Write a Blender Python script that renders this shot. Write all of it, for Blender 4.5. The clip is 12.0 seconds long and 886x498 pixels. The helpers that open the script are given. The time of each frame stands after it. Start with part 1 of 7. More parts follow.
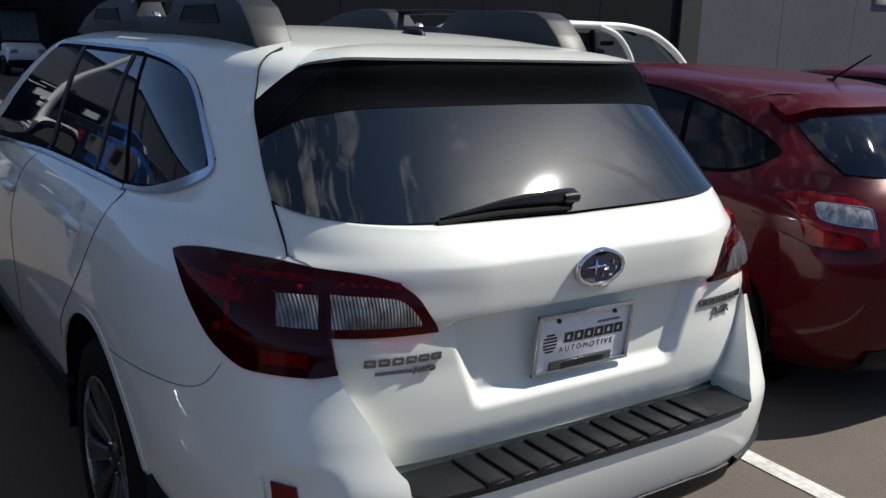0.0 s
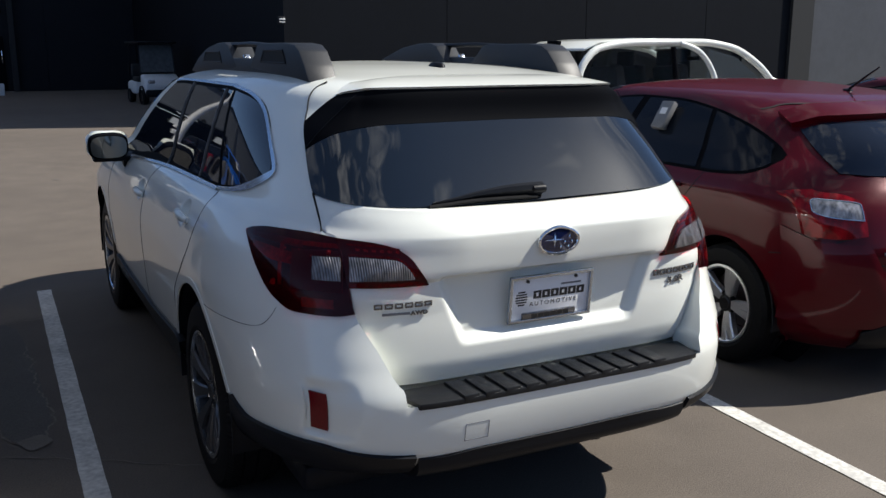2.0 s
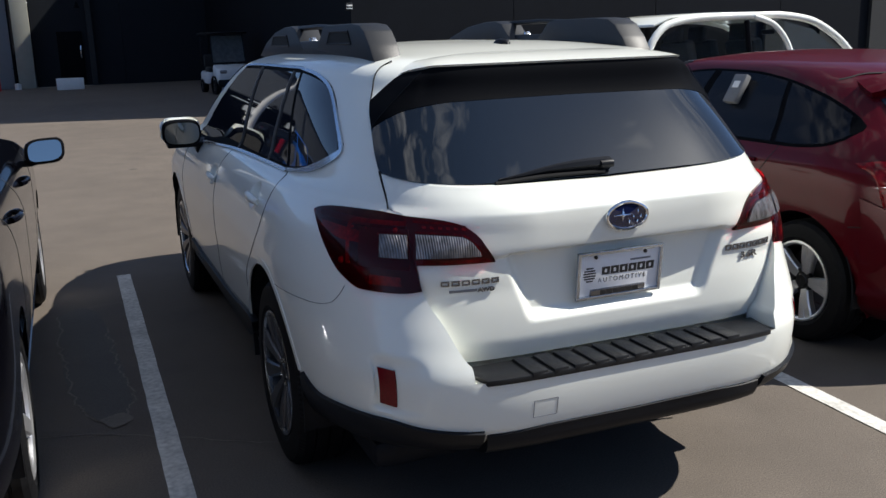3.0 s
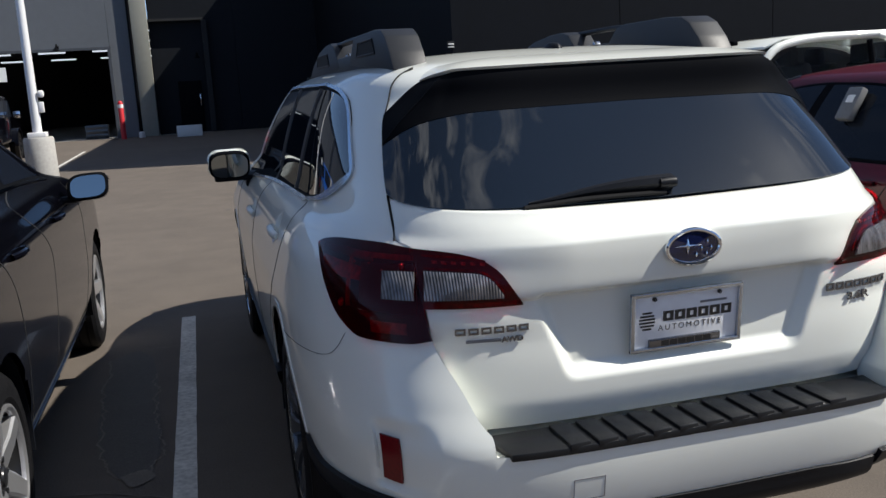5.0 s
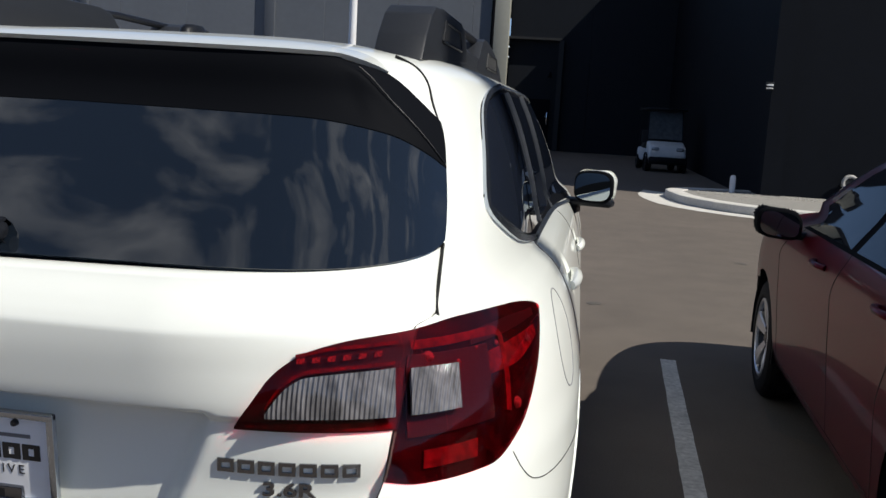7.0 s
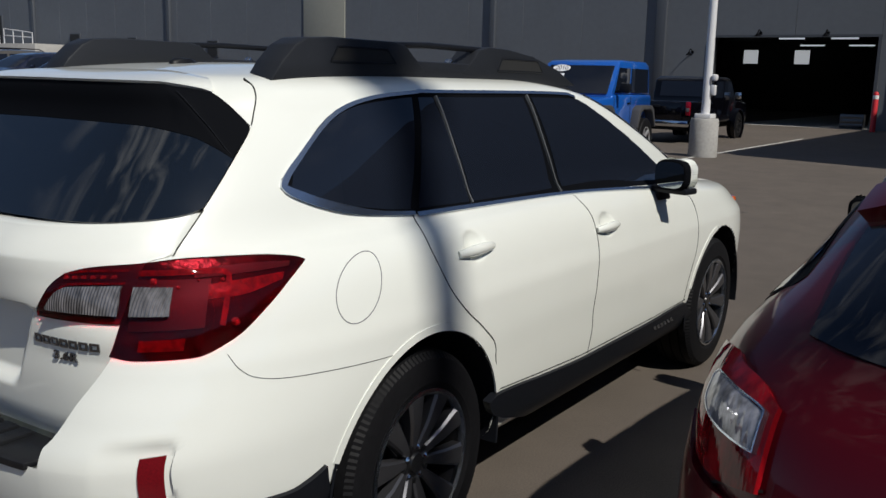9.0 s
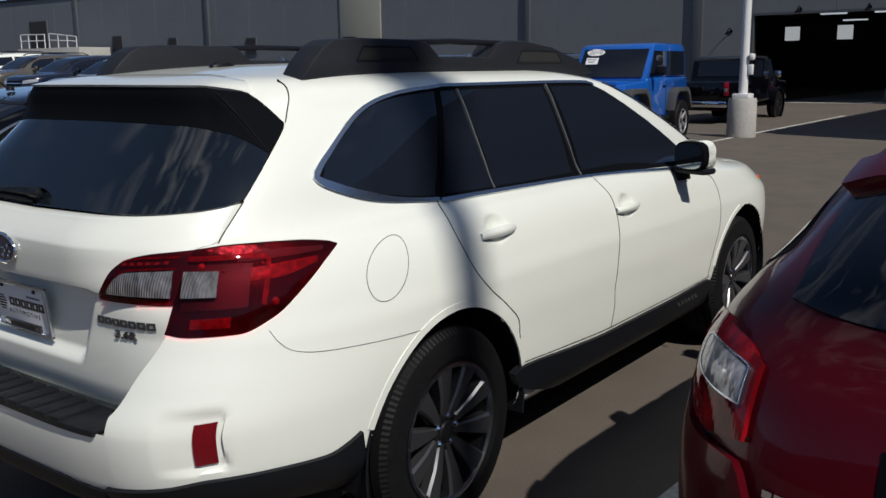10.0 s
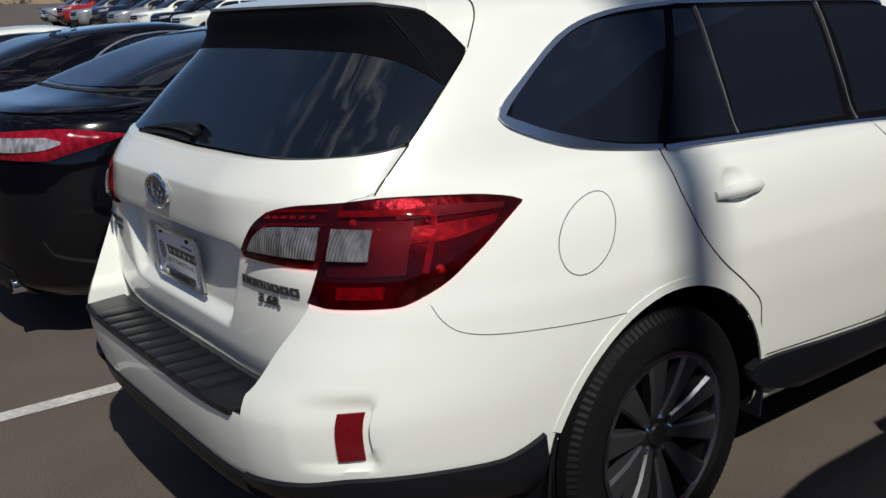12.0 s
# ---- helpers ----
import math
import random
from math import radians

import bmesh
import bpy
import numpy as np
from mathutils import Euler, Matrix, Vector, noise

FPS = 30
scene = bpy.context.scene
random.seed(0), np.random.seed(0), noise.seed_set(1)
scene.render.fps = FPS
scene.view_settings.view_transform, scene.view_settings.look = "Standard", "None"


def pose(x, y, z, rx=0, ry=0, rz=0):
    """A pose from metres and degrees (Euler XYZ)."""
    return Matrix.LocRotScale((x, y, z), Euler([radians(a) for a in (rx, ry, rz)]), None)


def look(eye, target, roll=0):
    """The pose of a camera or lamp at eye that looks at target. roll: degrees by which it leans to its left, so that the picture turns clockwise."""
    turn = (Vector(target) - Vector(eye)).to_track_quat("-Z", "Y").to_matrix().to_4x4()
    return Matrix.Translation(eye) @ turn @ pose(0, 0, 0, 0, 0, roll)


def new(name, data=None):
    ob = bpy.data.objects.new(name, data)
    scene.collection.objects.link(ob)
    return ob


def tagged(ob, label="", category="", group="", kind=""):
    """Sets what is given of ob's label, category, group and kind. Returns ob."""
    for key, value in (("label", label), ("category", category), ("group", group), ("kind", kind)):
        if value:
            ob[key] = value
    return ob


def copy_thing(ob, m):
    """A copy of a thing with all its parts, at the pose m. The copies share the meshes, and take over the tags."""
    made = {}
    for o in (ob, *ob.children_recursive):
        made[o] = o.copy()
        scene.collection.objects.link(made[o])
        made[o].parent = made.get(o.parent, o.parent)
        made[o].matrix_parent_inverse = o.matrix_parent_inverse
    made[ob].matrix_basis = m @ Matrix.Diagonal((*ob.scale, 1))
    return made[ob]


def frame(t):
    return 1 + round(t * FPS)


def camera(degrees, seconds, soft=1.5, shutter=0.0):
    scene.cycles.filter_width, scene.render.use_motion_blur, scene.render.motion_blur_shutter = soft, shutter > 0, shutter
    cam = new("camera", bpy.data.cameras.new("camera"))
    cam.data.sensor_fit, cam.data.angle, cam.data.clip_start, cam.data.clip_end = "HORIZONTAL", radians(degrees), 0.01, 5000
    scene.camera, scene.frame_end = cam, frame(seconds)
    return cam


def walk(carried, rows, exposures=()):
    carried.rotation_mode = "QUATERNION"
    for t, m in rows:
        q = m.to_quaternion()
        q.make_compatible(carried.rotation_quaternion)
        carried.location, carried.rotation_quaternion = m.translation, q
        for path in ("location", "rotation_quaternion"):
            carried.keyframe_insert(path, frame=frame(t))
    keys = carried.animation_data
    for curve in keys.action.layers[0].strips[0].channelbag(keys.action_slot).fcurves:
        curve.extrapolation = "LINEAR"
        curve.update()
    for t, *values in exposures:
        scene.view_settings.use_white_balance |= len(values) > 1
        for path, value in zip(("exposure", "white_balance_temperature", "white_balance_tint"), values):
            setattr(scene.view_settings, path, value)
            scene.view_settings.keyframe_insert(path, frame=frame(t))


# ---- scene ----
cam = camera(52.0, 12.0)
PATH = [
    (0, (-1.474, -1.479, 1.561), (-0.372, 0.124, 1.099), 2.0),
    (0.5, (-1.541, -1.746, 1.591), (-0.548, -0.064, 1.162), 0.7),
    (1, (-1.573, -1.957, 1.609), (-0.553, -0.3, 1.146), 0.6),
    (1.5, (-1.554, -2.167, 1.607), (-0.6, -0.466, 1.165), 0.2),
    (2, (-1.557, -2.283, 1.616), (-0.678, -0.538, 1.188), -0.0),
    (2.5, (-1.554, -2.295, 1.605), (-0.77, -0.506, 1.178), -1.7),
    (3, (-1.549, -2.288, 1.593), (-0.813, -0.486, 1.134), -1.7),
    (5, (-1.143, -1.922, 1.467), (-0.637, -0.021, 1.107), -3.4),
    (5.5, (-0.745, -1.688, 1.492), (-0.445, 0.26, 1.15), -2.8),
    (6, (-0.254, -1.475, 1.509), (-0.253, 0.493, 1.154), -2.0),
    (6.5, (0.306, -1.273, 1.45), (0.27, 0.688, 1.061), 0.8),
    (7, (0.893, -1.157, 1.411), (0.613, 0.801, 1.111), 3.4),
    (7.5, (1.438, -0.948, 1.369), (0.758, 0.914, 1.104), 6.9),
    (9.5, (2.545, -1.243, 1.551), (1.404, 0.354, 1.165), 0.3),
    (10, (2.595, -1.295, 1.541), (1.414, 0.272, 1.151), -0.6),
    (10.5, (2.642, -1.324, 1.548), (1.19, -0.014, 1.13), -2.5),
    (11, (2.624, -1.297, 1.540), (1.166, -0.004, 1.107), -1.6),
    (11.5, (2.534, -1.187, 1.515), (1.119, 0.145, 1.039), -0.7),
    (12, (2.321, -0.822, 1.469), (0.782, 0.353, 0.968), -1.6),
]
walk(cam, [(t, look(eye, target, roll)) for t, eye, target, roll in PATH],
     ((0, 0.62), (0.5, 0.68), (1.5, 0.79), (2.5, 0.84), (3, 0.91), (5, 0.74), (5.5, 0.68), (6, 0.61), (6.5, 0.43), (7, 0.46), (7.5, 0.18), (9.5, -0.07), (12, -0.11)))

# ---- light ----
SUN_TO = Vector((0.87, -0.28, 1.0)).normalized()
sun = new("sun", bpy.data.lights.new("sun", "SUN"))
sun.data.energy, sun.data.angle, sun.data.color = 4.2, radians(0.53), (1.0, 0.96, 0.88)
sun.matrix_world = look(SUN_TO * 60, (0, 0, 0))
world = bpy.data.worlds.new("sky")
scene.world = world
world.use_nodes = True
wn, wl = world.node_tree.nodes, world.node_tree.links
wn.clear()
sky = wn.new("ShaderNodeTexSky")
sky.sky_type, sky.sun_disc = "NISHITA", False
sky.sun_elevation = math.asin(SUN_TO.z)
sky.sun_rotation = math.atan2(SUN_TO.x, SUN_TO.y)
sky.altitude, sky.air_density, sky.dust_density, sky.ozone_density = 2200, 0.62, 0.1, 3.0
# thin streaks of cloud high up, the sky clear above the horizon
coord, mapping = wn.new("ShaderNodeTexCoord"), wn.new("ShaderNodeMapping")
mapping.inputs["Scale"].default_value = (2.2, 5.0, 5.0)
mapping.inputs["Rotation"].default_value = (0.3, 0.2, 0.5)
mapping.inputs["Location"].default_value = (3.1, 1.9, 0.7)
cloud = wn.new("ShaderNodeTexNoise")
cloud.inputs["Scale"].default_value, cloud.inputs["Detail"].default_value = 1.9, 10.0
cloud.inputs["Distortion"].default_value = 0.5
ramp = wn.new("ShaderNodeValToRGB")
ramp.color_ramp.elements[0].position, ramp.color_ramp.elements[1].position = 0.50, 0.70
mix = wn.new("ShaderNodeMix")
mix.data_type = "RGBA"
mix.inputs["B"].default_value = (6.6, 6.7, 6.9, 1)
back, wout = wn.new("ShaderNodeBackground"), wn.new("ShaderNodeOutputWorld")
back.inputs["Strength"].default_value = 0.105
wl.new(coord.outputs["Generated"], mapping.inputs["Vector"])
wl.new(mapping.outputs["Vector"], cloud.inputs["Vector"])
wl.new(cloud.outputs["Fac"], ramp.inputs["Fac"])
high, split, cover = wn.new("ShaderNodeMapRange"), wn.new("ShaderNodeSeparateXYZ"), wn.new("ShaderNodeMath")
high.inputs["From Min"].default_value, high.inputs["From Max"].default_value = 0.45, 0.80
cover.operation = "MULTIPLY"
wl.new(coord.outputs["Generated"], split.inputs["Vector"])
wl.new(split.outputs["Z"], high.inputs["Value"])
wl.new(ramp.outputs["Color"], cover.inputs[0])
wl.new(high.outputs["Result"], cover.inputs[1])
wl.new(cover.outputs["Value"], mix.inputs["Factor"])
tint = wn.new("ShaderNodeMix")
tint.data_type, tint.blend_type = "RGBA", "MULTIPLY"
tint.inputs["Factor"].default_value = 1.0
tint.inputs["B"].default_value = (0.97, 0.955, 0.91, 1)
wl.new(sky.outputs["Color"], tint.inputs["A"])
wl.new(tint.outputs["Result"], mix.inputs["A"])
wl.new(mix.outputs["Result"], back.inputs["Color"])
wl.new(back.outputs["Background"], wout.inputs["Surface"])


# ---- materials ----
def material(name, color, rough=0.5, metal=0.0, coat=0.0, spec=0.5):
    m = bpy.data.materials.new(name)
    m.use_nodes = True
    b = m.node_tree.nodes["Principled BSDF"]
    b.inputs["Base Color"].default_value = (*color, 1)
    b.inputs["Roughness"].default_value, b.inputs["Metallic"].default_value = rough, metal
    b.inputs["Coat Weight"].default_value, b.inputs["Coat Roughness"].default_value = coat, 0.03
    b.inputs["Specular IOR Level"].default_value = spec
    return m


def grain(m, scale, spread, bump=0.0, detail=6.0, second=None, rough=None, distance=0.01):
    """Vary the base colour by noise at one or two scales, with a fine relief."""
    nt = m.node_tree
    b = nt.nodes["Principled BSDF"]
    base = b.inputs["Base Color"].default_value[:3]
    tc = nt.nodes.new("ShaderNodeTexCoord")
    last = None
    for sc, sp in [(scale, spread)] + ([second] if second else []):
        n = nt.nodes.new("ShaderNodeTexNoise")
        n.inputs["Scale"].default_value, n.inputs["Detail"].default_value = sc, detail
        nt.links.new(tc.outputs["Object"], n.inputs["Vector"])
        r = nt.nodes.new("ShaderNodeMapRange")
        r.inputs["From Min"].default_value, r.inputs["From Max"].default_value = 0.25, 0.75
        r.inputs["To Min"].default_value, r.inputs["To Max"].default_value = 1 - sp, 1 + sp
        nt.links.new(n.outputs["Fac"], r.inputs["Value"])
        if last is None:
            last, first = r.outputs["Result"], n
        else:
            mul = nt.nodes.new("ShaderNodeMath")
            mul.operation = "MULTIPLY"
            nt.links.new(last, mul.inputs[0])
            nt.links.new(r.outputs["Result"], mul.inputs[1])
            last = mul.outputs["Value"]
    vm = nt.nodes.new("ShaderNodeVectorMath")
    vm.operation = "SCALE"
    vm.inputs[0].default_value = base
    nt.links.new(last, vm.inputs["Scale"])
    nt.links.new(vm.outputs["Vector"], b.inputs["Base Color"])
    if bump:
        bp = nt.nodes.new("ShaderNodeBump")
        bp.inputs["Strength"].default_value, bp.inputs["Distance"].default_value = bump, distance
        nt.links.new(first.outputs["Fac"], bp.inputs["Height"])
        nt.links.new(bp.outputs["Normal"], b.inputs["Normal"])
    if rough:
        rr = nt.nodes.new("ShaderNodeMapRange")
        rr.inputs["To Min"].default_value, rr.inputs["To Max"].default_value = rough
        nt.links.new(first.outputs["Fac"], rr.inputs["Value"])
        nt.links.new(rr.outputs["Result"], b.inputs["Roughness"])
    return m


WHITE = grain(material("pearl_white_paint", (0.75, 0.765, 0.71), 0.34, 0.0, 0.8, 0.4), 900, 0.015, second=(3, 0.02))
RED = grain(material("dark_red_paint", (0.072, 0.0016, 0.0056), 0.30, 0.15, 0.4, 0.12), 700, 0.12, second=(3, 0.05))
BLACK = grain(material("black_paint", (0.002, 0.002, 0.0035), 0.12, 0.0, 0.6, 0.1), 500, 0.1)
NAVY = grain(material("dark_blue_paint", (0.008, 0.012, 0.03), 0.25, 0.2, 1.0), 500, 0.1)
BLUE = grain(material("bright_blue_paint", (0.009, 0.105, 0.46), 0.3, 0.15, 1.0), 600, 0.06)
SILVER = grain(material("silver_paint", (0.42, 0.42, 0.42), 0.3, 0.6, 1.0), 700, 0.05)
CHARCOAL = grain(material("charcoal_paint", (0.06, 0.062, 0.066), 0.3, 0.4, 1.0), 700, 0.06)
BRONZE = grain(material("bronze_grey_paint", (0.11, 0.10, 0.085), 0.3, 0.4, 1.0), 700, 0.06)
BRIGHTRED = grain(material("bright_red_paint", (0.35, 0.012, 0.015), 0.3, 0.1, 1.0), 700, 0.05)
REARGLASS = material("dusty_tinted_glass", (0.006, 0.009, 0.014), 0.02, 0.0, 0.0, 0.8)
SHADEGLASS = material("dark_privacy_glass", (0.008, 0.010, 0.015), 0.02, 0.0, 0.0, 0.14)
REARGLASS.node_tree.nodes["Principled BSDF"].inputs["Coat Weight"].default_value = 0.035
REARGLASS.node_tree.nodes["Principled BSDF"].inputs["Coat Roughness"].default_value = 0.28
GLASS = material("tinted_glass", (0.009, 0.012, 0.020), 0.02, 0.0, 0.0, 0.38)
PLASTIC = grain(material("black_plastic", (0.0085, 0.0095, 0.0125), 0.42, spec=0.14), 260, 0.15, 0.15, distance=0.002)
GLOSSBLACK = material("gloss_black", (0.005, 0.0055, 0.007), 0.55, 0.0, 0.0, 0.01)
PAD = grain(material("textured_pad", (0.010, 0.0105, 0.012), 0.34, spec=0.26), 420, 0.2, 0.35, distance=0.002)
RUBBER = grain(material("tyre_rubber", (0.007, 0.007, 0.008), 0.6, spec=0.12), 60, 0.25, 0.15, distance=0.003)
GAP = material("panel_gap_shade", (0.01, 0.01, 0.01), 0.9)
CHROME = material("chrome", (0.75, 0.76, 0.78), 0.08, 1.0)
# rubber window edges, the sun on them put into a pale grey
TRIMEDGE = grain(material("sunlit_window_edge", (0.13, 0.135, 0.14), 0.4), 200, 0.15)
SATIN = grain(material("satin_trim", (0.50, 0.54, 0.60), 0.25, 1.0), 300, 0.05)
DARKCHROME = material("dark_chrome", (0.21, 0.215, 0.235), 0.18, 1.0)
ALLOY = grain(material("machined_alloy", (0.115, 0.115, 0.125), 0.34, 0.8), 300, 0.08)
BRIGHTALLOY = grain(material("bright_alloy", (0.74, 0.74, 0.76), 0.34, 0.9), 300, 0.06)
DARKRIM = material("dark_rim", (0.012, 0.012, 0.013), 0.3, 0.2)


def lens(name, dark, bright, scale, rib, low=0.35, high=0.65, rough=0.05, metal=0.0, flute=0.15):
    """A lamp lens: the cells and fluting of the reflector behind it, under a clear gloss."""
    m = material(name, dark, rough, metal, 0.15, 0.25)
    nt = m.node_tree
    b = nt.nodes["Principled BSDF"]
    tc, n, r = nt.nodes.new("ShaderNodeTexCoord"), nt.nodes.new("ShaderNodeTexNoise"), nt.nodes.new("ShaderNodeValToRGB")
    n.inputs["Scale"].default_value, n.inputs["Detail"].default_value = scale, 3.0
    r.color_ramp.elements[0].position, r.color_ramp.elements[1].position = low, high
    r.color_ramp.elements[0].color, r.color_ramp.elements[1].color = (*dark, 1), (*bright, 1)
    mp = nt.nodes.new("ShaderNodeMapping")
    mp.inputs["Scale"].default_value = (1.6, 1.6, 0.7)
    wave = nt.nodes.new("ShaderNodeTexWave")
    wave.wave_type, wave.bands_direction = "BANDS", "X"
    wave.inputs["Scale"].default_value, wave.inputs["Distortion"].default_value = rib, 0.1
    bp = nt.nodes.new("ShaderNodeBump")
    bp.inputs["Strength"].default_value, bp.inputs["Distance"].default_value = flute, 0.004
    nt.links.new(tc.outputs["Object"], mp.inputs["Vector"])
    nt.links.new(mp.outputs["Vector"], n.inputs["Vector"])
    nt.links.new(mp.outputs["Vector"], wave.inputs["Vector"])
    nt.links.new(n.outputs["Fac"], r.inputs["Fac"])
    nt.links.new(r.outputs["Color"], b.inputs["Base Color"])
    nt.links.new(wave.outputs["Fac"], bp.inputs["Height"])
    nt.links.new(bp.outputs["Normal"], b.inputs["Normal"])
    return m


LENSRED = material("clear_red_lens", (0.62, 0.006, 0.014), 0.02, 0.0, 0.15, 0.35)
LENSRED.node_tree.nodes["Principled BSDF"].inputs["Transmission Weight"].default_value = 1.0
LENSRED.node_tree.nodes["Principled BSDF"].inputs["IOR"].default_value = 1.2
LAMPBED = grain(material("lamp_reflector_bed", (0.030, 0.002, 0.004), 0.25, 0.6), 45, 0.8, 0.5, second=(8, 0.6), distance=0.004)
LAMPPALE = grain(material("pale_lamp_reflector", (0.13, 0.012, 0.016), 0.25, 0.3), 70, 0.7, 0.3, distance=0.003)
LAMPHOUSING = material("dark_lamp_housing", (0.014, 0.004, 0.005), 0.4)
LAMPDULL = material("unlit_red_lens", (0.022, 0.001, 0.002), 0.3, spec=0.15)
LAMPCUP = lens("faceted_red_lens", (0.22, 0.06, 0.06), (0.6, 0.2, 0.2), 300, 200, 0.4, 0.6, 0.15, 0.6, 0.4)
LAMPWARM = lens("glossy_red_lens", (0.10, 0.002, 0.004), (0.26, 0.004, 0.008), 12, 20, 0.4, 0.6, flute=0.03)
LAMPBRIGHT = lens("bright_red_lens", (0.14, 0.002, 0.009), (0.30, 0.005, 0.020), 30, 60)
LAMPCLEAR = lens("clear_lens", (0.05, 0.048, 0.05), (0.30, 0.29, 0.30), 30, 30, 0.2, 0.8, 0.10, 0.3, 0.8)
LAMPPLAIN = lens("plain_clear_lens", (0.17, 0.17, 0.18), (0.46, 0.46, 0.49), 26, 12, 0.35, 0.65, 0.08, 0.3, 0.10)
# the cart screen's light reflection, put into a pale base colour
SHEENSCREEN = grain(material("pale_sheen_plastic", (0.10, 0.11, 0.12), 0.15, spec=0.5), 9, 0.25)
HEADLAMP = grain(material("headlamp_lens", (0.55, 0.56, 0.58), 0.08, 0.5, 1.0), 90, 0.4, 0.3, distance=0.004)
AMBER = material("amber_lens", (0.5, 0.09, 0.01), 0.1, 0.0, 1.0)
REFLECTOR = grain(material("red_reflector", (0.13, 0.002, 0.006), 0.25, 0.0, 0.1, 0.25), 200, 0.25)
BADGEBLUE = material("badge_blue", (0.006, 0.010, 0.05), 0.08, 0.3, 1.0)
PLATEWHITE = grain(material("plate_white", (0.82, 0.82, 0.83), 0.35), 40, 0.03)
LOCKGREY = grain(material("grey_lock_case", (0.15, 0.15, 0.155), 0.5), 60, 0.1)
# sunlight on the rails is put into a black lighter than the cladding's
RAILBLACK = grain(material("sunlit_black_rail", (0.013, 0.0145, 0.018), 0.48, spec=0.35), 200, 0.12, 0.12, distance=0.002)
INK = material("black_ink", (0.012, 0.012, 0.014), 0.4)
GREYINK = material("grey_ink", (0.16, 0.16, 0.17), 0.5)
PAPER = grain(material("white_paper", (0.75, 0.75, 0.75), 0.7), 30, 0.05)
LINEPAINT = grain(material("line_paint", (0.50, 0.49, 0.46), 0.75), 40, 0.3, 0.2, second=(6, 0.2))
CONCRETE = grain(material("concrete", (0.36, 0.35, 0.33), 0.85), 18, 0.12, 0.15, second=(2, 0.1))
KERB = grain(material("kerb_concrete", (0.50, 0.48, 0.44), 0.85), 30, 0.1, 0.15, second=(2, 0.08))
GRAVEL = grain(material("gravel_stone", (0.21, 0.20, 0.18), 0.9), 70, 0.5, 0.6)
WALLGREY = grain(material("grey_wall_panel", (0.114, 0.125, 0.142), 0.7), 4, 0.05, second=(0.4, 0.06))
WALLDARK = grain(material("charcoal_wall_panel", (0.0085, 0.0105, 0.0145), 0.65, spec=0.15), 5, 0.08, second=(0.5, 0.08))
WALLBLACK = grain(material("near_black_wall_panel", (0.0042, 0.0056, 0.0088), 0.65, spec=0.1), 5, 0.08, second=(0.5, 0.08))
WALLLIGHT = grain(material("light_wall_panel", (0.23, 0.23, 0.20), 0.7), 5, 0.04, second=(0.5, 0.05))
# lighter base colour for the far stretch of the wing wall
WALLEND = grain(material("lighter_charcoal_panel", (0.070, 0.074, 0.084), 0.6, spec=0.3), 5, 0.08, second=(0.5, 0.08))
TRIMBLUE = grain(material("blue_grey_trim", (0.055, 0.062, 0.075), 0.6), 5, 0.05)
# near-black that stands in for the darkness of unlit insides and joints
INTERIOR = material("interior_gloom", (0.012, 0.013, 0.015), 0.8)
POLEWHITE = grain(material("white_pole_paint", (0.66, 0.66, 0.66), 0.4), 6, 0.05)
SAFETYRED = grain(material("red_bollard_paint", (0.55, 0.02, 0.03), 0.5), 12, 0.08)
LEAF = grain(material("weed_leaf", (0.10, 0.13, 0.03), 0.8), 50, 0.4)
BARK = grain(material("far_tan", (0.30, 0.22, 0.15), 0.9), 1, 0.1)
TREEGREEN = grain(material("far_foliage", (0.035, 0.042, 0.03), 0.9), 2, 0.4)
SEAT = material("seat_fabric", (0.02, 0.02, 0.022), 0.9)
CLEARGLASS = material("clear_glass", (0.42, 0.46, 0.46), 0.0)
CLEARGLASS.node_tree.nodes["Principled BSDF"].inputs["Transmission Weight"].default_value = 1.0
CLEARGLASS.node_tree.nodes["Principled BSDF"].inputs["IOR"].default_value = 1.1
MIRROR = material("mirror_glass", (0.30, 0.33, 0.34), 0.02, 1.0)
LIGHTBAR = material("strip_light", (0.8, 0.8, 0.8), 0.5)
LIGHTBAR.node_tree.nodes["Principled BSDF"].inputs["Emission Color"].default_value = (0.8, 0.9, 1, 1)
LIGHTBAR.node_tree.nodes["Principled BSDF"].inputs["Emission Strength"].default_value = 0.5


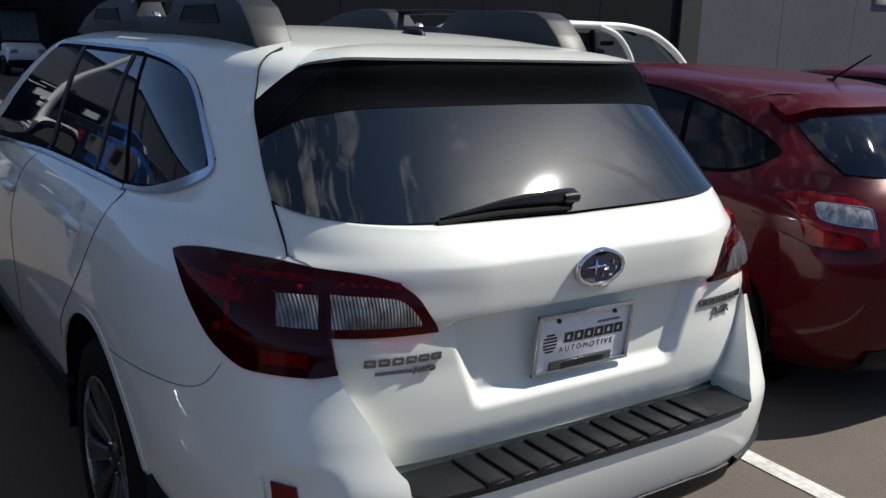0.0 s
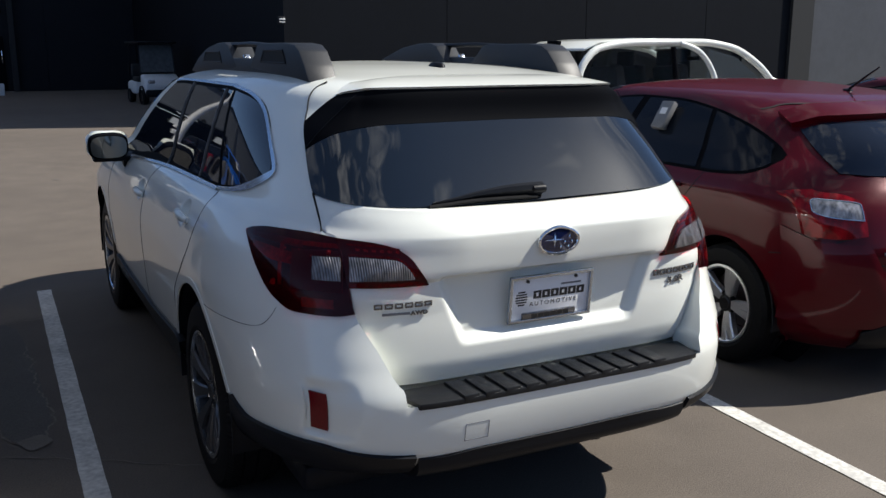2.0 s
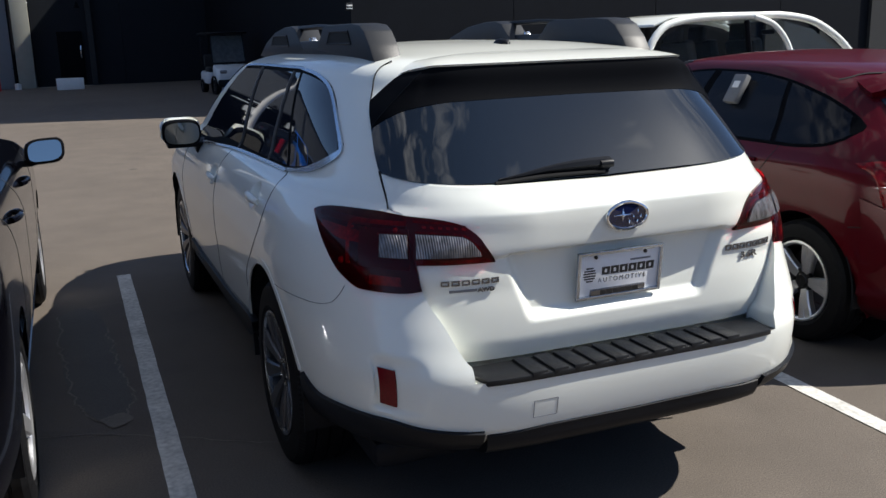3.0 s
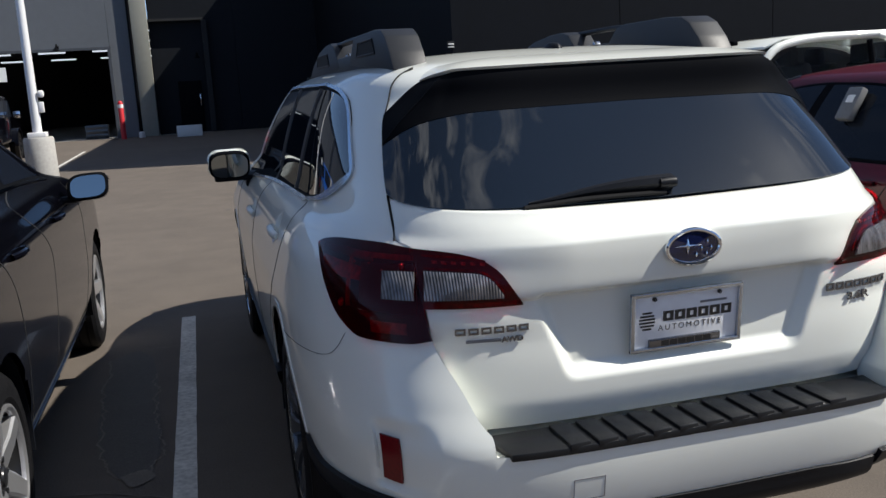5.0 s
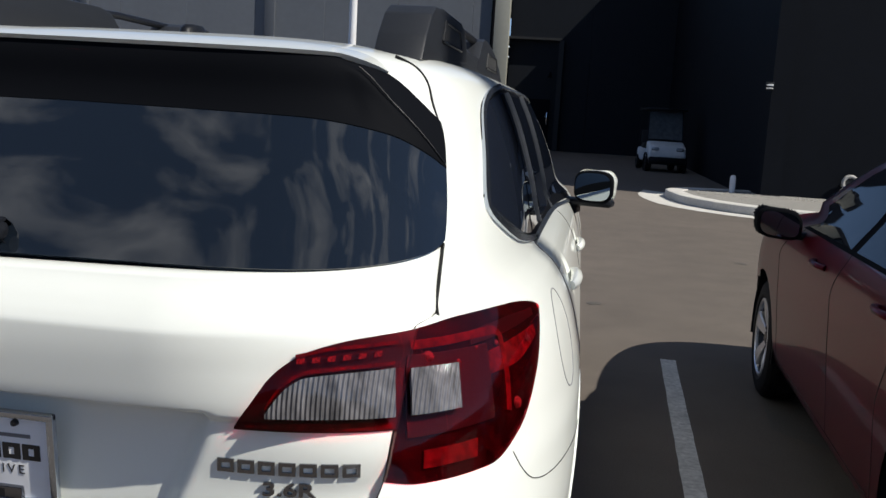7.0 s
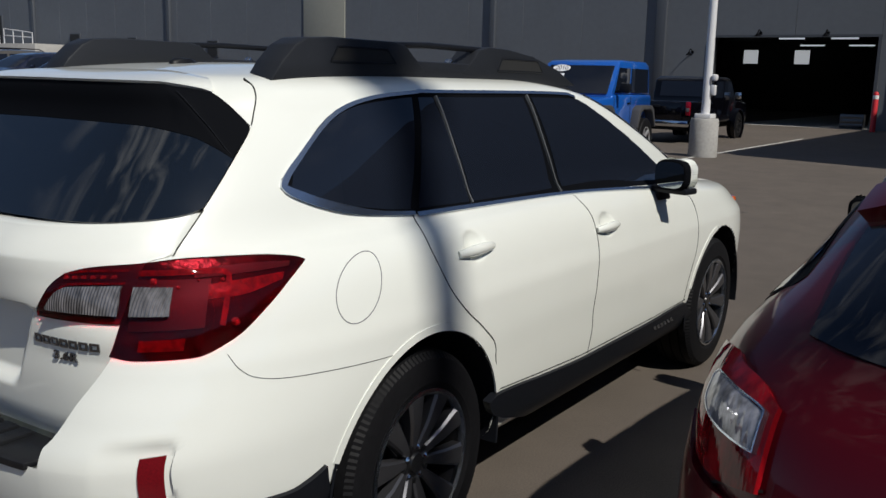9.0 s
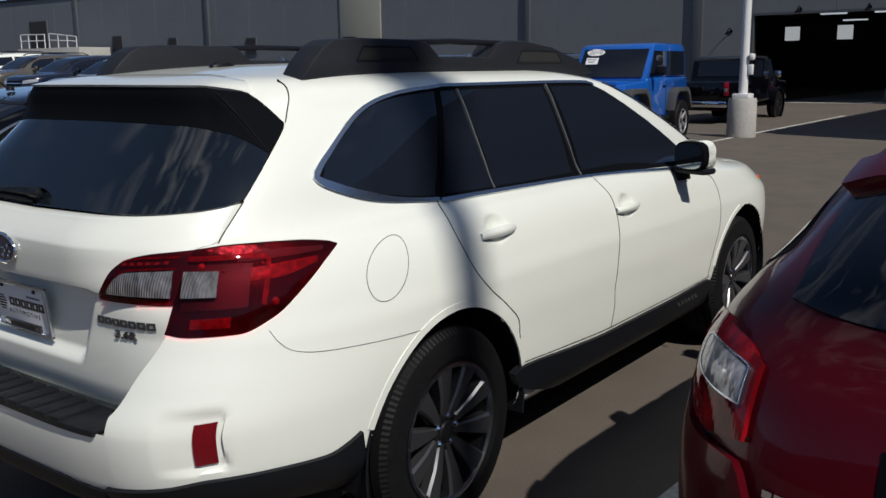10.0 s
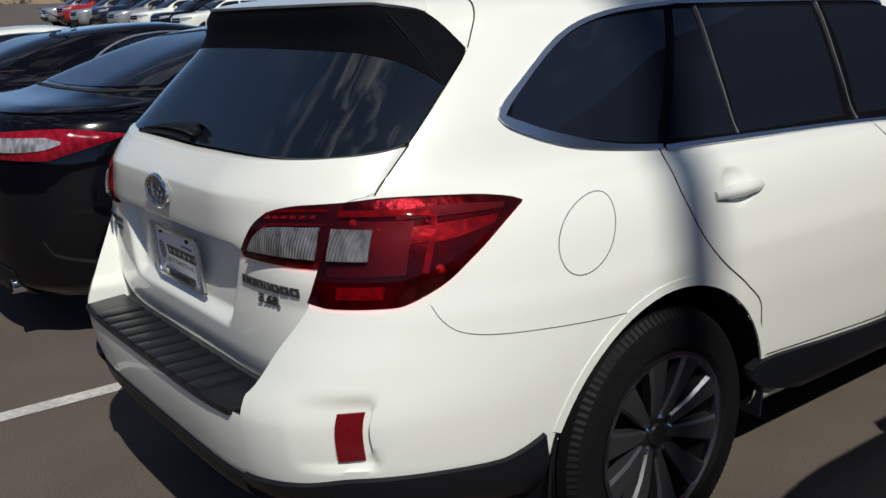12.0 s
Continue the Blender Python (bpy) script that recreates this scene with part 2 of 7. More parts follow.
def asphalt():
    m = material("asphalt", (0.115, 0.094, 0.076), 0.85)
    nt = m.node_tree
    b = nt.nodes["Principled BSDF"]
    tc = nt.nodes.new("ShaderNodeTexCoord")
    fine, patchy, blot = (nt.nodes.new("ShaderNodeTexNoise") for _ in range(3))
    for n, s, d in ((fine, 160.0, 4.0), (patchy, 0.35, 5.0), (blot, 2.6, 8.0)):
        n.inputs["Scale"].default_value, n.inputs["Detail"].default_value = s, d
        nt.links.new(tc.outputs["Object"], n.inputs["Vector"])
    last = None
    for n, lo, hi in ((fine, 0.62, 1.38), (patchy, 0.86, 1.12), (blot, 0.86, 1.12)):
        r = nt.nodes.new("ShaderNodeMapRange")
        r.inputs["From Min"].default_value, r.inputs["From Max"].default_value = 0.25, 0.75
        r.inputs["To Min"].default_value, r.inputs["To Max"].default_value = lo, hi
        nt.links.new(n.outputs["Fac"], r.inputs["Value"])
        if last is None:
            last = r.outputs["Result"]
        else:
            mul = nt.nodes.new("ShaderNodeMath")
            mul.operation = "MULTIPLY"
            nt.links.new(last, mul.inputs[0])
            nt.links.new(r.outputs["Result"], mul.inputs[1])
            last = mul.outputs["Value"]
    vm = nt.nodes.new("ShaderNodeVectorMath")
    vm.operation = "SCALE"
    vm.inputs[0].default_value = (0.101, 0.083, 0.068)
    nt.links.new(last, vm.inputs["Scale"])
    nt.links.new(vm.outputs["Vector"], b.inputs["Base Color"])
    bp = nt.nodes.new("ShaderNodeBump")
    bp.inputs["Strength"].default_value, bp.inputs["Distance"].default_value = 0.5, 0.004
    nt.links.new(fine.outputs["Fac"], bp.inputs["Height"])
    nt.links.new(bp.outputs["Normal"], b.inputs["Normal"])
    return m


ASPHALT = asphalt()
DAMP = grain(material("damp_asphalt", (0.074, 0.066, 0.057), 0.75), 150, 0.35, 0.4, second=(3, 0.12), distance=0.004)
DUST = grain(material("dusty_asphalt", (0.15, 0.13, 0.11), 0.9), 150, 0.3, 0.4, second=(5, 0.15), distance=0.004)


# ---- shaping helpers ----
def pchip(keys):
    """A smooth curve through (t, value) keys that overshoots none of them."""
    t, v = np.array([k[0] for k in keys], float), np.array([k[1] for k in keys], float)
    t = np.maximum.accumulate(t) + np.arange(len(t)) * 1e-7
    if len(t) == 1:
        return lambda q: np.full(np.shape(q), v[0])
    h, s = np.diff(t), np.diff(v) / np.diff(t)
    m = np.zeros(len(t))
    m[0], m[-1] = s[0], s[-1]
    for i in range(1, len(t) - 1):
        if s[i - 1] * s[i] > 0:
            a, b = 2 * h[i] + h[i - 1], h[i] + 2 * h[i - 1]
            m[i] = (a + b) / (a / s[i - 1] + b / s[i])

    def curve(q):
        q = np.clip(q, t[0], t[-1])
        i = np.clip(np.searchsorted(t, q, "right") - 1, 0, len(h) - 1)
        x = (q - t[i]) / h[i]
        return (v[i] * (1 + 2 * x) * (1 - x) ** 2 + v[i + 1] * x * x * (3 - 2 * x)
                + h[i] * (m[i] * x * (1 - x) ** 2 - m[i + 1] * x * x * (1 - x)))
    return curve


def smooth(a, b, x):
    u = np.clip((np.asarray(x, float) - a) / (b - a), 0, 1)
    return u * u * (3 - 2 * u)


def mesh_of(verts, faces):
    bm = bmesh.new()
    vs = [bm.verts.new(p) for p in verts]
    for f in faces:
        if len(set(f)) >= 3:
            try:
                bm.faces.new([vs[i] for i in dict.fromkeys(f)])
            except ValueError:
                pass
    return bm


def part(name, bm, mat, parent=None, label="", sharp=40, flat=False):
    bmesh.ops.remove_doubles(bm, verts=bm.verts, dist=1e-5)
    bmesh.ops.recalc_face_normals(bm, faces=bm.faces)
    me = bpy.data.meshes.new(name)
    bm.to_mesh(me)
    bm.free()
    me.materials.append(mat)
    if not flat:
        me.shade_smooth()
        me.set_sharp_from_angle(angle=radians(sharp))
    ob = new(name, me)
    if parent:
        ob.parent = parent
    if label:
        ob["label"] = label
    return ob


def share(name, ob, m, parent, label=""):
    """Another part on the same mesh."""
    o = new(name, ob.data)
    o.parent, o.matrix_basis = parent, m
    if label:
        o["label"] = label
    return o


def thing(name, label, category, at=(0, 0, 0), turn=0.0, group=""):
    e = new(name)
    e.empty_display_size = 0.1
    e.matrix_basis = pose(*at, 0, 0, turn)
    return tagged(e, label, category, group)


def box(size, at=(0, 0, 0), bevel=0.0, bm=None, seg=2, m=None):
    own = bmesh.new()
    bmesh.ops.create_cube(own, size=1)
    bmesh.ops.scale(own, vec=size, verts=own.verts)
    if bevel:
        bmesh.ops.bevel(own, geom=own.edges[:], offset=bevel, segments=seg, affect="EDGES", profile=0.5)
    mat = Matrix.Translation(at) @ (m or Matrix.Identity(4))
    bmesh.ops.transform(own, matrix=mat, verts=own.verts)
    if bm is None:
        return own
    join(bm, own)
    return bm


def join(bm, other):
    me = bpy.data.meshes.new("tmp")
    other.to_mesh(me)
    other.free()
    bm.from_mesh(me)
    bpy.data.meshes.remove(me)


def lathe(profile, n=48, bm=None, at=(0, 0, 0), axis="x", wob=None):
    """Turn (radius, along) points round an axis."""
    bm = bm or bmesh.new()
    rings = []
    for k in range(n):
        a = 2 * math.pi * k / n
        ring = []
        for i, (r, x) in enumerate(profile):
            q = r + (wob(i, k) if wob else 0)
            p = (x, q * math.cos(a), q * math.sin(a)) if axis == "x" else (q * math.cos(a), q * math.sin(a), x)
            ring.append(bm.verts.new((p[0] + at[0], p[1] + at[1], p[2] + at[2])))
        rings.append(ring)
    for k in range(n):
        a, b = rings[k], rings[(k + 1) % n]
        for i in range(len(profile) - 1):
            bm.faces.new((a[i], b[i], b[i + 1], a[i + 1]))
    return bm


def prism(poly, lo, hi, axis="x", bevel=0.0, bm=None, seg=2):
    """A polygon pushed out along an axis: poly is (y, z) for x, (x, z) for y, (x, y) for z."""
    def p3(p, d):
        return {"x": (d, *p), "y": (p[0], d, p[1]), "z": (*p, d)}[axis]
    own = bmesh.new()
    a, b = [own.verts.new(p3(p, lo)) for p in poly], [own.verts.new(p3(p, hi)) for p in poly]
    own.faces.new(a)
    own.faces.new(b[::-1])
    for i in range(len(poly)):
        j = (i + 1) % len(poly)
        own.faces.new((a[i], b[i], b[j], a[j]))
    bmesh.ops.recalc_face_normals(own, faces=own.faces)
    if bevel:
        bmesh.ops.bevel(own, geom=own.edges[:], offset=bevel, segments=seg, affect="EDGES", profile=0.5)
    if bm is None:
        return own
    join(bm, own)
    return bm


def tube(points, radius, n=10, bm=None, caps=True):
    bm = bm or bmesh.new()
    pts = [Vector(p) for p in points]
    rings = []
    for i, p in enumerate(pts):
        t = (pts[min(i + 1, len(pts) - 1)] - pts[max(i - 1, 0)]).normalized()
        u = t.orthogonal() if i == 0 else (u - t * u.dot(t)).normalized()
        u.normalize()
        w = t.cross(u)
        r = radius(i / (len(pts) - 1)) if callable(radius) else radius
        rings.append([bm.verts.new(p + (u * math.cos(a) + w * math.sin(a)) * r)
                      for a in (2 * math.pi * k / n for k in range(n))])
    for a, b in zip(rings, rings[1:]):
        for k in range(n):
            bm.faces.new((a[k], a[(k + 1) % n], b[(k + 1) % n], b[k]))
    if caps:
        bm.faces.new(rings[0][::-1])
        bm.faces.new(rings[-1])
    return bm


def bend(points, n=24):
    """Points along a smooth curve through a few given ones."""
    pts = np.array(points, float)
    s = np.concatenate([[0], np.cumsum(np.linalg.norm(np.diff(pts, axis=0), axis=1))])
    q = np.linspace(0, s[-1], n)
    return np.stack([pchip(list(zip(s, pts[:, i])))(q) for i in range(pts.shape[1])], 1)


class Body:
    """A car's skin: level outlines from the sills to the roof. At each height z the outline runs from the tail's middle (yr)
    round a corner (squareness n, depth d) along the side (half width xs) to the nose's middle (yf)."""

    def __init__(self, rows, d=0.85, df=((0.0, 0.8), (1.0, 0.8), (1.1, 0.3)), nf=4.0, cut=None):
        self.z = np.array([r[0] for r in rows])
        self.f = [pchip([(r[0], r[k]) for r in rows]) for k in range(1, 5)]
        self.d, self.df, self.nf, self.cut = d, pchip(df), nf, None
        self.zs = np.concatenate([np.linspace(a, b, 10, endpoint=False) for a, b in zip(self.z, self.z[1:])] + [[self.z[-1]]])
        self.half = []
        for z in self.zs:
            x, y = self.outline(z, 60, 60, 14)
            self.half.append((x[:134] + y[:134] - y[0], x[:134], y[:134]))
        self.cut = cut

    def outline(self, z, k1=10, k2=26, ns=60, k3=14, km=4):
        yr, yf, xs, n = (float(f(z)) for f in self.f)
        span = yf - yr
        d, df = min(self.d, 0.45 * span), min(float(self.df(z)), 0.45 * span)
        te, tm = 0.86, 0.92
        if self.cut:
            te = min(float(self.cut(z)) / xs, 0.97)
            tm = max(tm, te + 0.015)
        t1 = np.concatenate([np.linspace(0, te, k1 - 4, endpoint=False), np.linspace(te, tm, km, endpoint=False)])
        g1 = 1 - np.sqrt(1 - t1 ** n)
        r = np.sqrt(1 - tm ** n)
        g2 = 1 - r + r * np.linspace(0, 1, k2, endpoint=False) ** 1.15
        t2 = (1 - (1 - g2) ** 2) ** (1 / n)
        ys = np.linspace(yr + d, yf - df, ns, endpoint=False)
        a = np.linspace(0, math.pi / 2, k3)
        tf, gf = np.cos(a) ** (2 / self.nf), np.sin(a)
        x = np.concatenate([t1 * xs, t2 * xs, np.full(ns, xs), tf * xs])
        y = np.concatenate([yr + d * g1, yr + d * g2, ys, yf - df + df * gf])
        return x, y

    def at(self, w, z):
        """The place at the way w round from the tail's middle, on the right side (w below 0: the left)."""
        i = min(max(int(np.searchsorted(self.zs, z, "right")) - 1, 0), len(self.zs) - 2)
        u = min(max((z - self.zs[i]) / (self.zs[i + 1] - self.zs[i]), 0), 1)
        p = []
        for k in (i, i + 1):
            ws, x, y = self.half[k]
            p.append((np.interp(abs(w), ws, x), np.interp(abs(w), ws, y)))
        x, y = p[0][0] * (1 - u) + p[1][0] * u, p[0][1] * (1 - u) + p[1][1] * u
        return Vector((math.copysign(x, w), y, z))

    def normal(self, w, z, e=0.012):
        s = 1 if w >= 0 else -1
        a = self.at(w + e * s, z) - (self.at(w - e * s, z) if abs(w) > e else self.at(-(e - abs(w)) * s, z))
        b = self.at(w, z + e) - self.at(w, z - e)
        n = a.cross(b) * s
        return n.normalized() if n.length > 0 else Vector((0, -1, 0))

    def rows(self, z):
        i = min(max(int(np.searchsorted(self.zs, z, "right")) - 1, 0), len(self.zs) - 2)
        u = min(max((z - self.zs[i]) / (self.zs[i + 1] - self.zs[i]), 0), 1)
        return ((i, 1 - u), (i + 1, u))

    def way(self, y, z):
        """The way w at which the right side stands at y."""
        return sum(k * float(np.interp(y, self.half[i][2], self.half[i][0])) for i, k in self.rows(z))

    def wayx(self, x, z):
        total = 0.0
        for i, k in self.rows(z):
            ws, xx, yy = self.half[i]
            m = int(np.argmax(xx >= xx.max() - 1e-6)) + 1
            total += k * float(np.interp(x, xx[:m], ws[:m]))
        return total

    def shell(self, arches=(), radius=0.40, hub=0.357, per=3, hole=None, fine=60, k2=26, k3=14, km=4, dent=None):
        """The skin as one mesh, open over the wheels and, between the heights of hole, open at the tail within the cut."""
        zs = []
        for a, b in zip(self.z, self.z[1:]):
            zs += list(np.linspace(a, b, per + (3 if a < 0.75 and per > 3 else 0), endpoint=False))
        zs.append(self.z[-1])
        if hole:
            zs = sorted(set(zs) | set(hole) | {1.081, 1.093})
        rows = [self.outline(z, ns=fine, k2=k2, k3=k3, km=km) for z in zs]
        n = len(rows[0][0])
        cell = 0.6 * max(2.9 / fine, 0.02) if fine < 150 else 1.45 / fine
        verts, faces = [], []
        for z, (x, y) in zip(zs, rows):
            for s in (1, -1):
                for i in range(n):
                    p = Vector((x[i] * s, y[i], z))
                    if dent:
                        p += dent(p)
                    if abs(p.x) > 0.5:
                        for h in arches:
                            r = math.hypot(p.y - h, p.z - hub)
                            if abs(r - radius) < cell and r > 0:
                                k = radius / r
                                p.y, p.z = h + (p.y - h) * k, hub + (p.z - hub) * k
                    verts.append(p)

        def idx(r, s, i):
            return r * 2 * n + s * n + i
        for r in range(len(zs) - 1):
            inside = hole and hole[0] - 1e-6 <= zs[r] and zs[r + 1] <= hole[1] + 1e-6
            for s in (0, 1):
                for i in range(n - 1):
                    if inside and i < 6:
                        continue
                    f = [idx(r, s, i), idx(r, s, i + 1), idx(r + 1, s, i + 1), idx(r + 1, s, i)]
                    c = sum((verts[k] for k in f), Vector()) / 4
                    if abs(c.x) > 0.5 and any(math.hypot(c.y - h, c.z - hub) < radius - 0.004 for h in arches):
                        continue
                    faces.append(f)
                if inside:
                    a, b = verts[idx(r, s, 6)], verts[idx(r + 1, s, 6)]
                    verts += [a + Vector((0, 0.14, 0)), b + Vector((0, 0.14, 0))]
                    faces.append((idx(r, s, 6), idx(r + 1, s, 6), len(verts) - 1, len(verts) - 2))
        top = [idx(len(zs) - 1, 0, i) for i in range(n)] + [idx(len(zs) - 1, 1, i) for i in range(n - 2, 0, -1)]
        low = [idx(0, 0, i) for i in range(n)] + [idx(0, 1, i) for i in range(n - 2, 0, -1)]
        faces += [top, low]
        return mesh_of(verts, faces)

    def sheet(self, pos, norm, thick):
        """A curved plate from rows of places and normals, with turned-in edges."""
        nu, nv = len(pos), len(pos[0])
        verts = [p for row in pos for p in row]
        faces = [(i * nv + j, (i + 1) * nv + j, (i + 1) * nv + j + 1, i * nv + j + 1) for i in range(nu - 1) for j in range(nv - 1)]
        ring = ([(i, 0) for i in range(nu)] + [(nu - 1, j) for j in range(1, nv)]
                + [(i, nv - 1) for i in range(nu - 2, -1, -1)] + [(0, j) for j in range(nv - 2, 0, -1)])
        k0 = len(verts)
        verts += [pos[i][j] - norm[i][j] * thick for i, j in ring]
        for a in range(len(ring)):
            b = (a + 1) % len(ring)
            faces.append((ring[a][0] * nv + ring[a][1], k0 + a, k0 + b, ring[b][0] * nv + ring[b][1]))
        return mesh_of(verts, faces)

    def patch(self, lo, hi, off=0.004, thick=0.008, nu=24, nv=8, side=1, both=False, bulge=0.0, shift=None, start=None, end=None):
        """A plate on the skin between a lower and an upper edge, each (way, height) keys."""
        fl, fh = pchip(lo), pchip(hi)
        w0, w1 = max(lo[0][0], hi[0][0]), min(lo[-1][0], hi[-1][0])
        ws = np.linspace(-w1, w1, 2 * nu + 1) if both else np.linspace(w0, w1, nu + 1)
        pos, norm = [], []
        for w in ws:
            a, b = float(fl(abs(w))), float(fh(abs(w)))
            rp, rn = [], []
            for j in range(nv + 1):
                z = a + (b - a) * j / nv
                ww = w * side if not both else w
                if start or end:
                    u = (w - w0) / (w1 - w0)
                    ww = side * (w + ((start(z) - w0) * (1 - u) if start else 0) + ((end(z) - w1) * u if end else 0))
                nrm = self.normal(ww if ww else 1e-6, z)
                p = self.at(ww, z)
                if shift:
                    p = Vector((p.x, p.y + shift(abs(p.x), z), z))
                t = (w - w0) / (w1 - w0) if not both else 0.5
                rp.append(p + nrm * (off + bulge * math.sin(math.pi * j / nv) * (math.sin(math.pi * t) if not both else 1)))
                rn.append(nrm)
            pos.append(rp)
            norm.append(rn)
        return self.sheet(pos, norm, thick)

    def strip(self, pts, width=0.005, off=0.0015, side=1, n=30, closed=False):
        q = bend(pts, n)
        P = [self.at(w * side, z) for w, z in q]
        N = [self.normal(w * side, z) for w, z in q]
        verts, faces = [], []
        for i in range(n):
            t = (P[min(i + 1, n - 1)] - P[max(i - 1, 0)]) if not (closed and i in (0, n - 1)) else P[1] - P[n - 2]
            b = N[i].cross(t.normalized())
            if b.length < 1e-6:
                b = Vector((0, 0, 1))
            b.normalize()
            h = b * (width(i / (n - 1)) if callable(width) else width) / 2
            verts += [P[i] + h - N[i] * 0.004, P[i] + h + N[i] * off, P[i] - h + N[i] * off, P[i] - h - N[i] * 0.004]
        for i in range(n - 1):
            for k in range(3):
                faces.append((4 * i + k, 4 * i + k + 1, 4 * i + k + 5, 4 * i + k + 4))
        return mesh_of(verts, faces)


# ---- wheels ----
def wheel_parts(r, width, rim, spokes, spoke_mat, dark=DARKRIM, style="wedge"):
    """Meshes for one wheel about its own middle, its outer face towards +x; returned as (name, object data) on a hidden first wheel."""
    h = width / 2
    tyre = [(rim, -h * 0.86), (rim + 0.012, -h * 0.96), (rim + (r - rim) * 0.5, -h * 1.02), (r - 0.022, -h * 0.93), (r - 0.004, -h * 0.76),
            (r, -h * 0.5), (r - 0.008, -h * 0.47), (r - 0.008, -h * 0.43), (r, -h * 0.4), (r, -h * 0.04), (r - 0.008, -h * 0.02), (r - 0.008, h * 0.02),
            (r, h * 0.04), (r, h * 0.4), (r - 0.008, h * 0.43), (r - 0.008, h * 0.47), (r, h * 0.5), (r - 0.004, h * 0.76), (r - 0.022, h * 0.93),
            (rim + (r - rim) * 0.5, h * 1.02), (rim + 0.03, h * 1.0), (rim + 0.024, h * 1.01), (rim + 0.012, h * 0.96), (rim, h * 0.86)]
    lug = {3, 4, 17, 18}
    blocky = style == "wedge"
    t = lathe(tyre, 232 if blocky else 96, wob=lambda i, k: -0.0035 if (i in lug and k % (2 if blocky else 4) == 0) else 0.0)
    lip = lathe([(rim + 0.004, h * 0.90), (rim + 0.004, h * 0.97), (rim - 0.006, h * 0.99), (rim - 0.016, h * 0.92), (rim - 0.016, h * 0.8)], 64)
    barrel = lathe([(rim - 0.012, h * 0.85), (rim - 0.025, h * 0.3), (rim - 0.03, -h * 0.8), (rim - 0.1, -h * 0.5), (0.04, -h * 0.35)], 48)
    sp = bmesh.new()
    for k in range(spokes):
        a = 2 * math.pi * (k + 0.5) / spokes
        if style == "pair":
            off = (-1 if k % 2 else 1) * 0.10
            a = 2 * math.pi * (k // 2 * 2 + 1) / spokes + off * 1.3
            wi, wo = 0.018, 0.026
        elif style == "star":
            wi, wo = 0.045, 0.034
        else:
            wi, wo = 0.013, 0.040
        ri, ro = 0.045, rim - 0.008
        pts = []
        for rad, ww, x in ((ri, wi, h * 0.62), (ri + (ro - ri) * 0.5, (wi + wo) * 0.48, h * 0.80), (ro, wo, h * 0.88)):
            pts.append((rad, ww, x))
        vs = []
        for rad, ww, x in pts:
            for sx, dx in ((-1, 0), (-0.75, 0.008), (0.75, 0.008), (1, 0)):
                c, s = math.cos(a), math.sin(a)
                vs.append(sp.verts.new((x + dx, rad * c - sx * ww * s, rad * s + sx * ww * c)))
            for sx in (1, -1):
                c, s = math.cos(a), math.sin(a)
                vs.append(sp.verts.new((x - 0.03, rad * c - sx * ww * s, rad * s + sx * ww * c)))
        for q in range(2):
            for e in range(6):
                sp.faces.new((vs[q * 6 + e], vs[q * 6 + (e + 1) % 6], vs[q * 6 + 6 + (e + 1) % 6], vs[q * 6 + 6 + e]))
    hubc = lathe([(0.062, h * 0.5), (0.060, h * 0.66), (0.034, h * 0.70), (0.030, h * 0.76), (0.001, h * 0.77)], 28)
    for k in range(5):
        a = 2 * math.pi * k / 5
        lathe([(0.010, h * 0.6), (0.010, h * 0.74), (0.001, h * 0.75)], 8, hubc, (0, 0.055 * math.cos(a), 0.055 * math.sin(a)))
    hub_back = lathe([(0.16, -h * 0.2), (0.16, h * 0.1), (0.001, h * 0.1)], 32)
    nuts = []
    if blocky:
        for k in range(5):
            a = 2 * math.pi * (k + 0.5) / 5
            nuts.append(("wheel_nut", lathe([(0.011, h * 0.5), (0.011, h * 0.72), (0.004, h * 0.77), (0.001, h * 0.77)], 8, at=(0, 0.050 * math.cos(a), 0.050 * math.sin(a))), CHROME, "chrome wheel nut"))
    return nuts + [("tyre", t, RUBBER, "worn black rubber tyre"), ("rim_lip", lip, SATIN if blocky else spoke_mat, "bright machined rim lip"), ("rim_barrel", barrel, dark, ""),
            ("spokes", sp, spoke_mat, "multi-spoke alloy face"), ("hub_cap", hubc, dark, ""), ("brake_disc", hub_back, ALLOY, "")]


def fit_wheels(car, places, r=0.36, width=0.225, rim=0.235, spokes=10, mat=ALLOY, style="wedge", detail=True):
    first = None
    for x, y in places:
        w = new("wheel")
        w.parent = car
        w.matrix_basis = pose(x, y, r, random.uniform(0, 60), 0, 0) if x > 0 else pose(x, y, r, random.uniform(0, 60), 0, 180)
        if first is None:
            first = [(n, part(n, bm, m, w, lb, sharp=22)) for n, bm, m, lb in wheel_parts(r, width, rim, spokes, mat, style=style) if detail or n != "brake_disc"]
        else:
            for n, o in first:
                share(n, o, Matrix.Identity(4), w, o.get("label", ""))
    return car


def liners(car, hubs, radius, hub, x0, x1):
    for y in hubs:
        for s in (1, -1):
            bm = lathe([(radius - 0.001, x0), (radius - 0.001, x1), (radius + 0.01, x1)], 40, at=(0, y, hub))
            bmesh.ops.delete(bm, geom=[v for v in bm.verts if v.co.z < 0.24], context="VERTS")
            lathe([(radius, x0), (0.05, x0)], 40, bm, (0, y, hub))
            if s < 0:
                bmesh.ops.scale(bm, vec=(-1, 1, 1), verts=bm.verts)
            part("wheel_liner", bm, PLASTIC, car, "black plastic wheel arch liner")


# ---- the lot ----
def ground_height(x, y):
    """The lot rises a little to the left, where the far row stands."""
    return (0.10 * float(smooth(9, 18, -x)) + 0.034 * min(max(0.0, -x - 16), 150.0)) * float(smooth(4, 11, y))


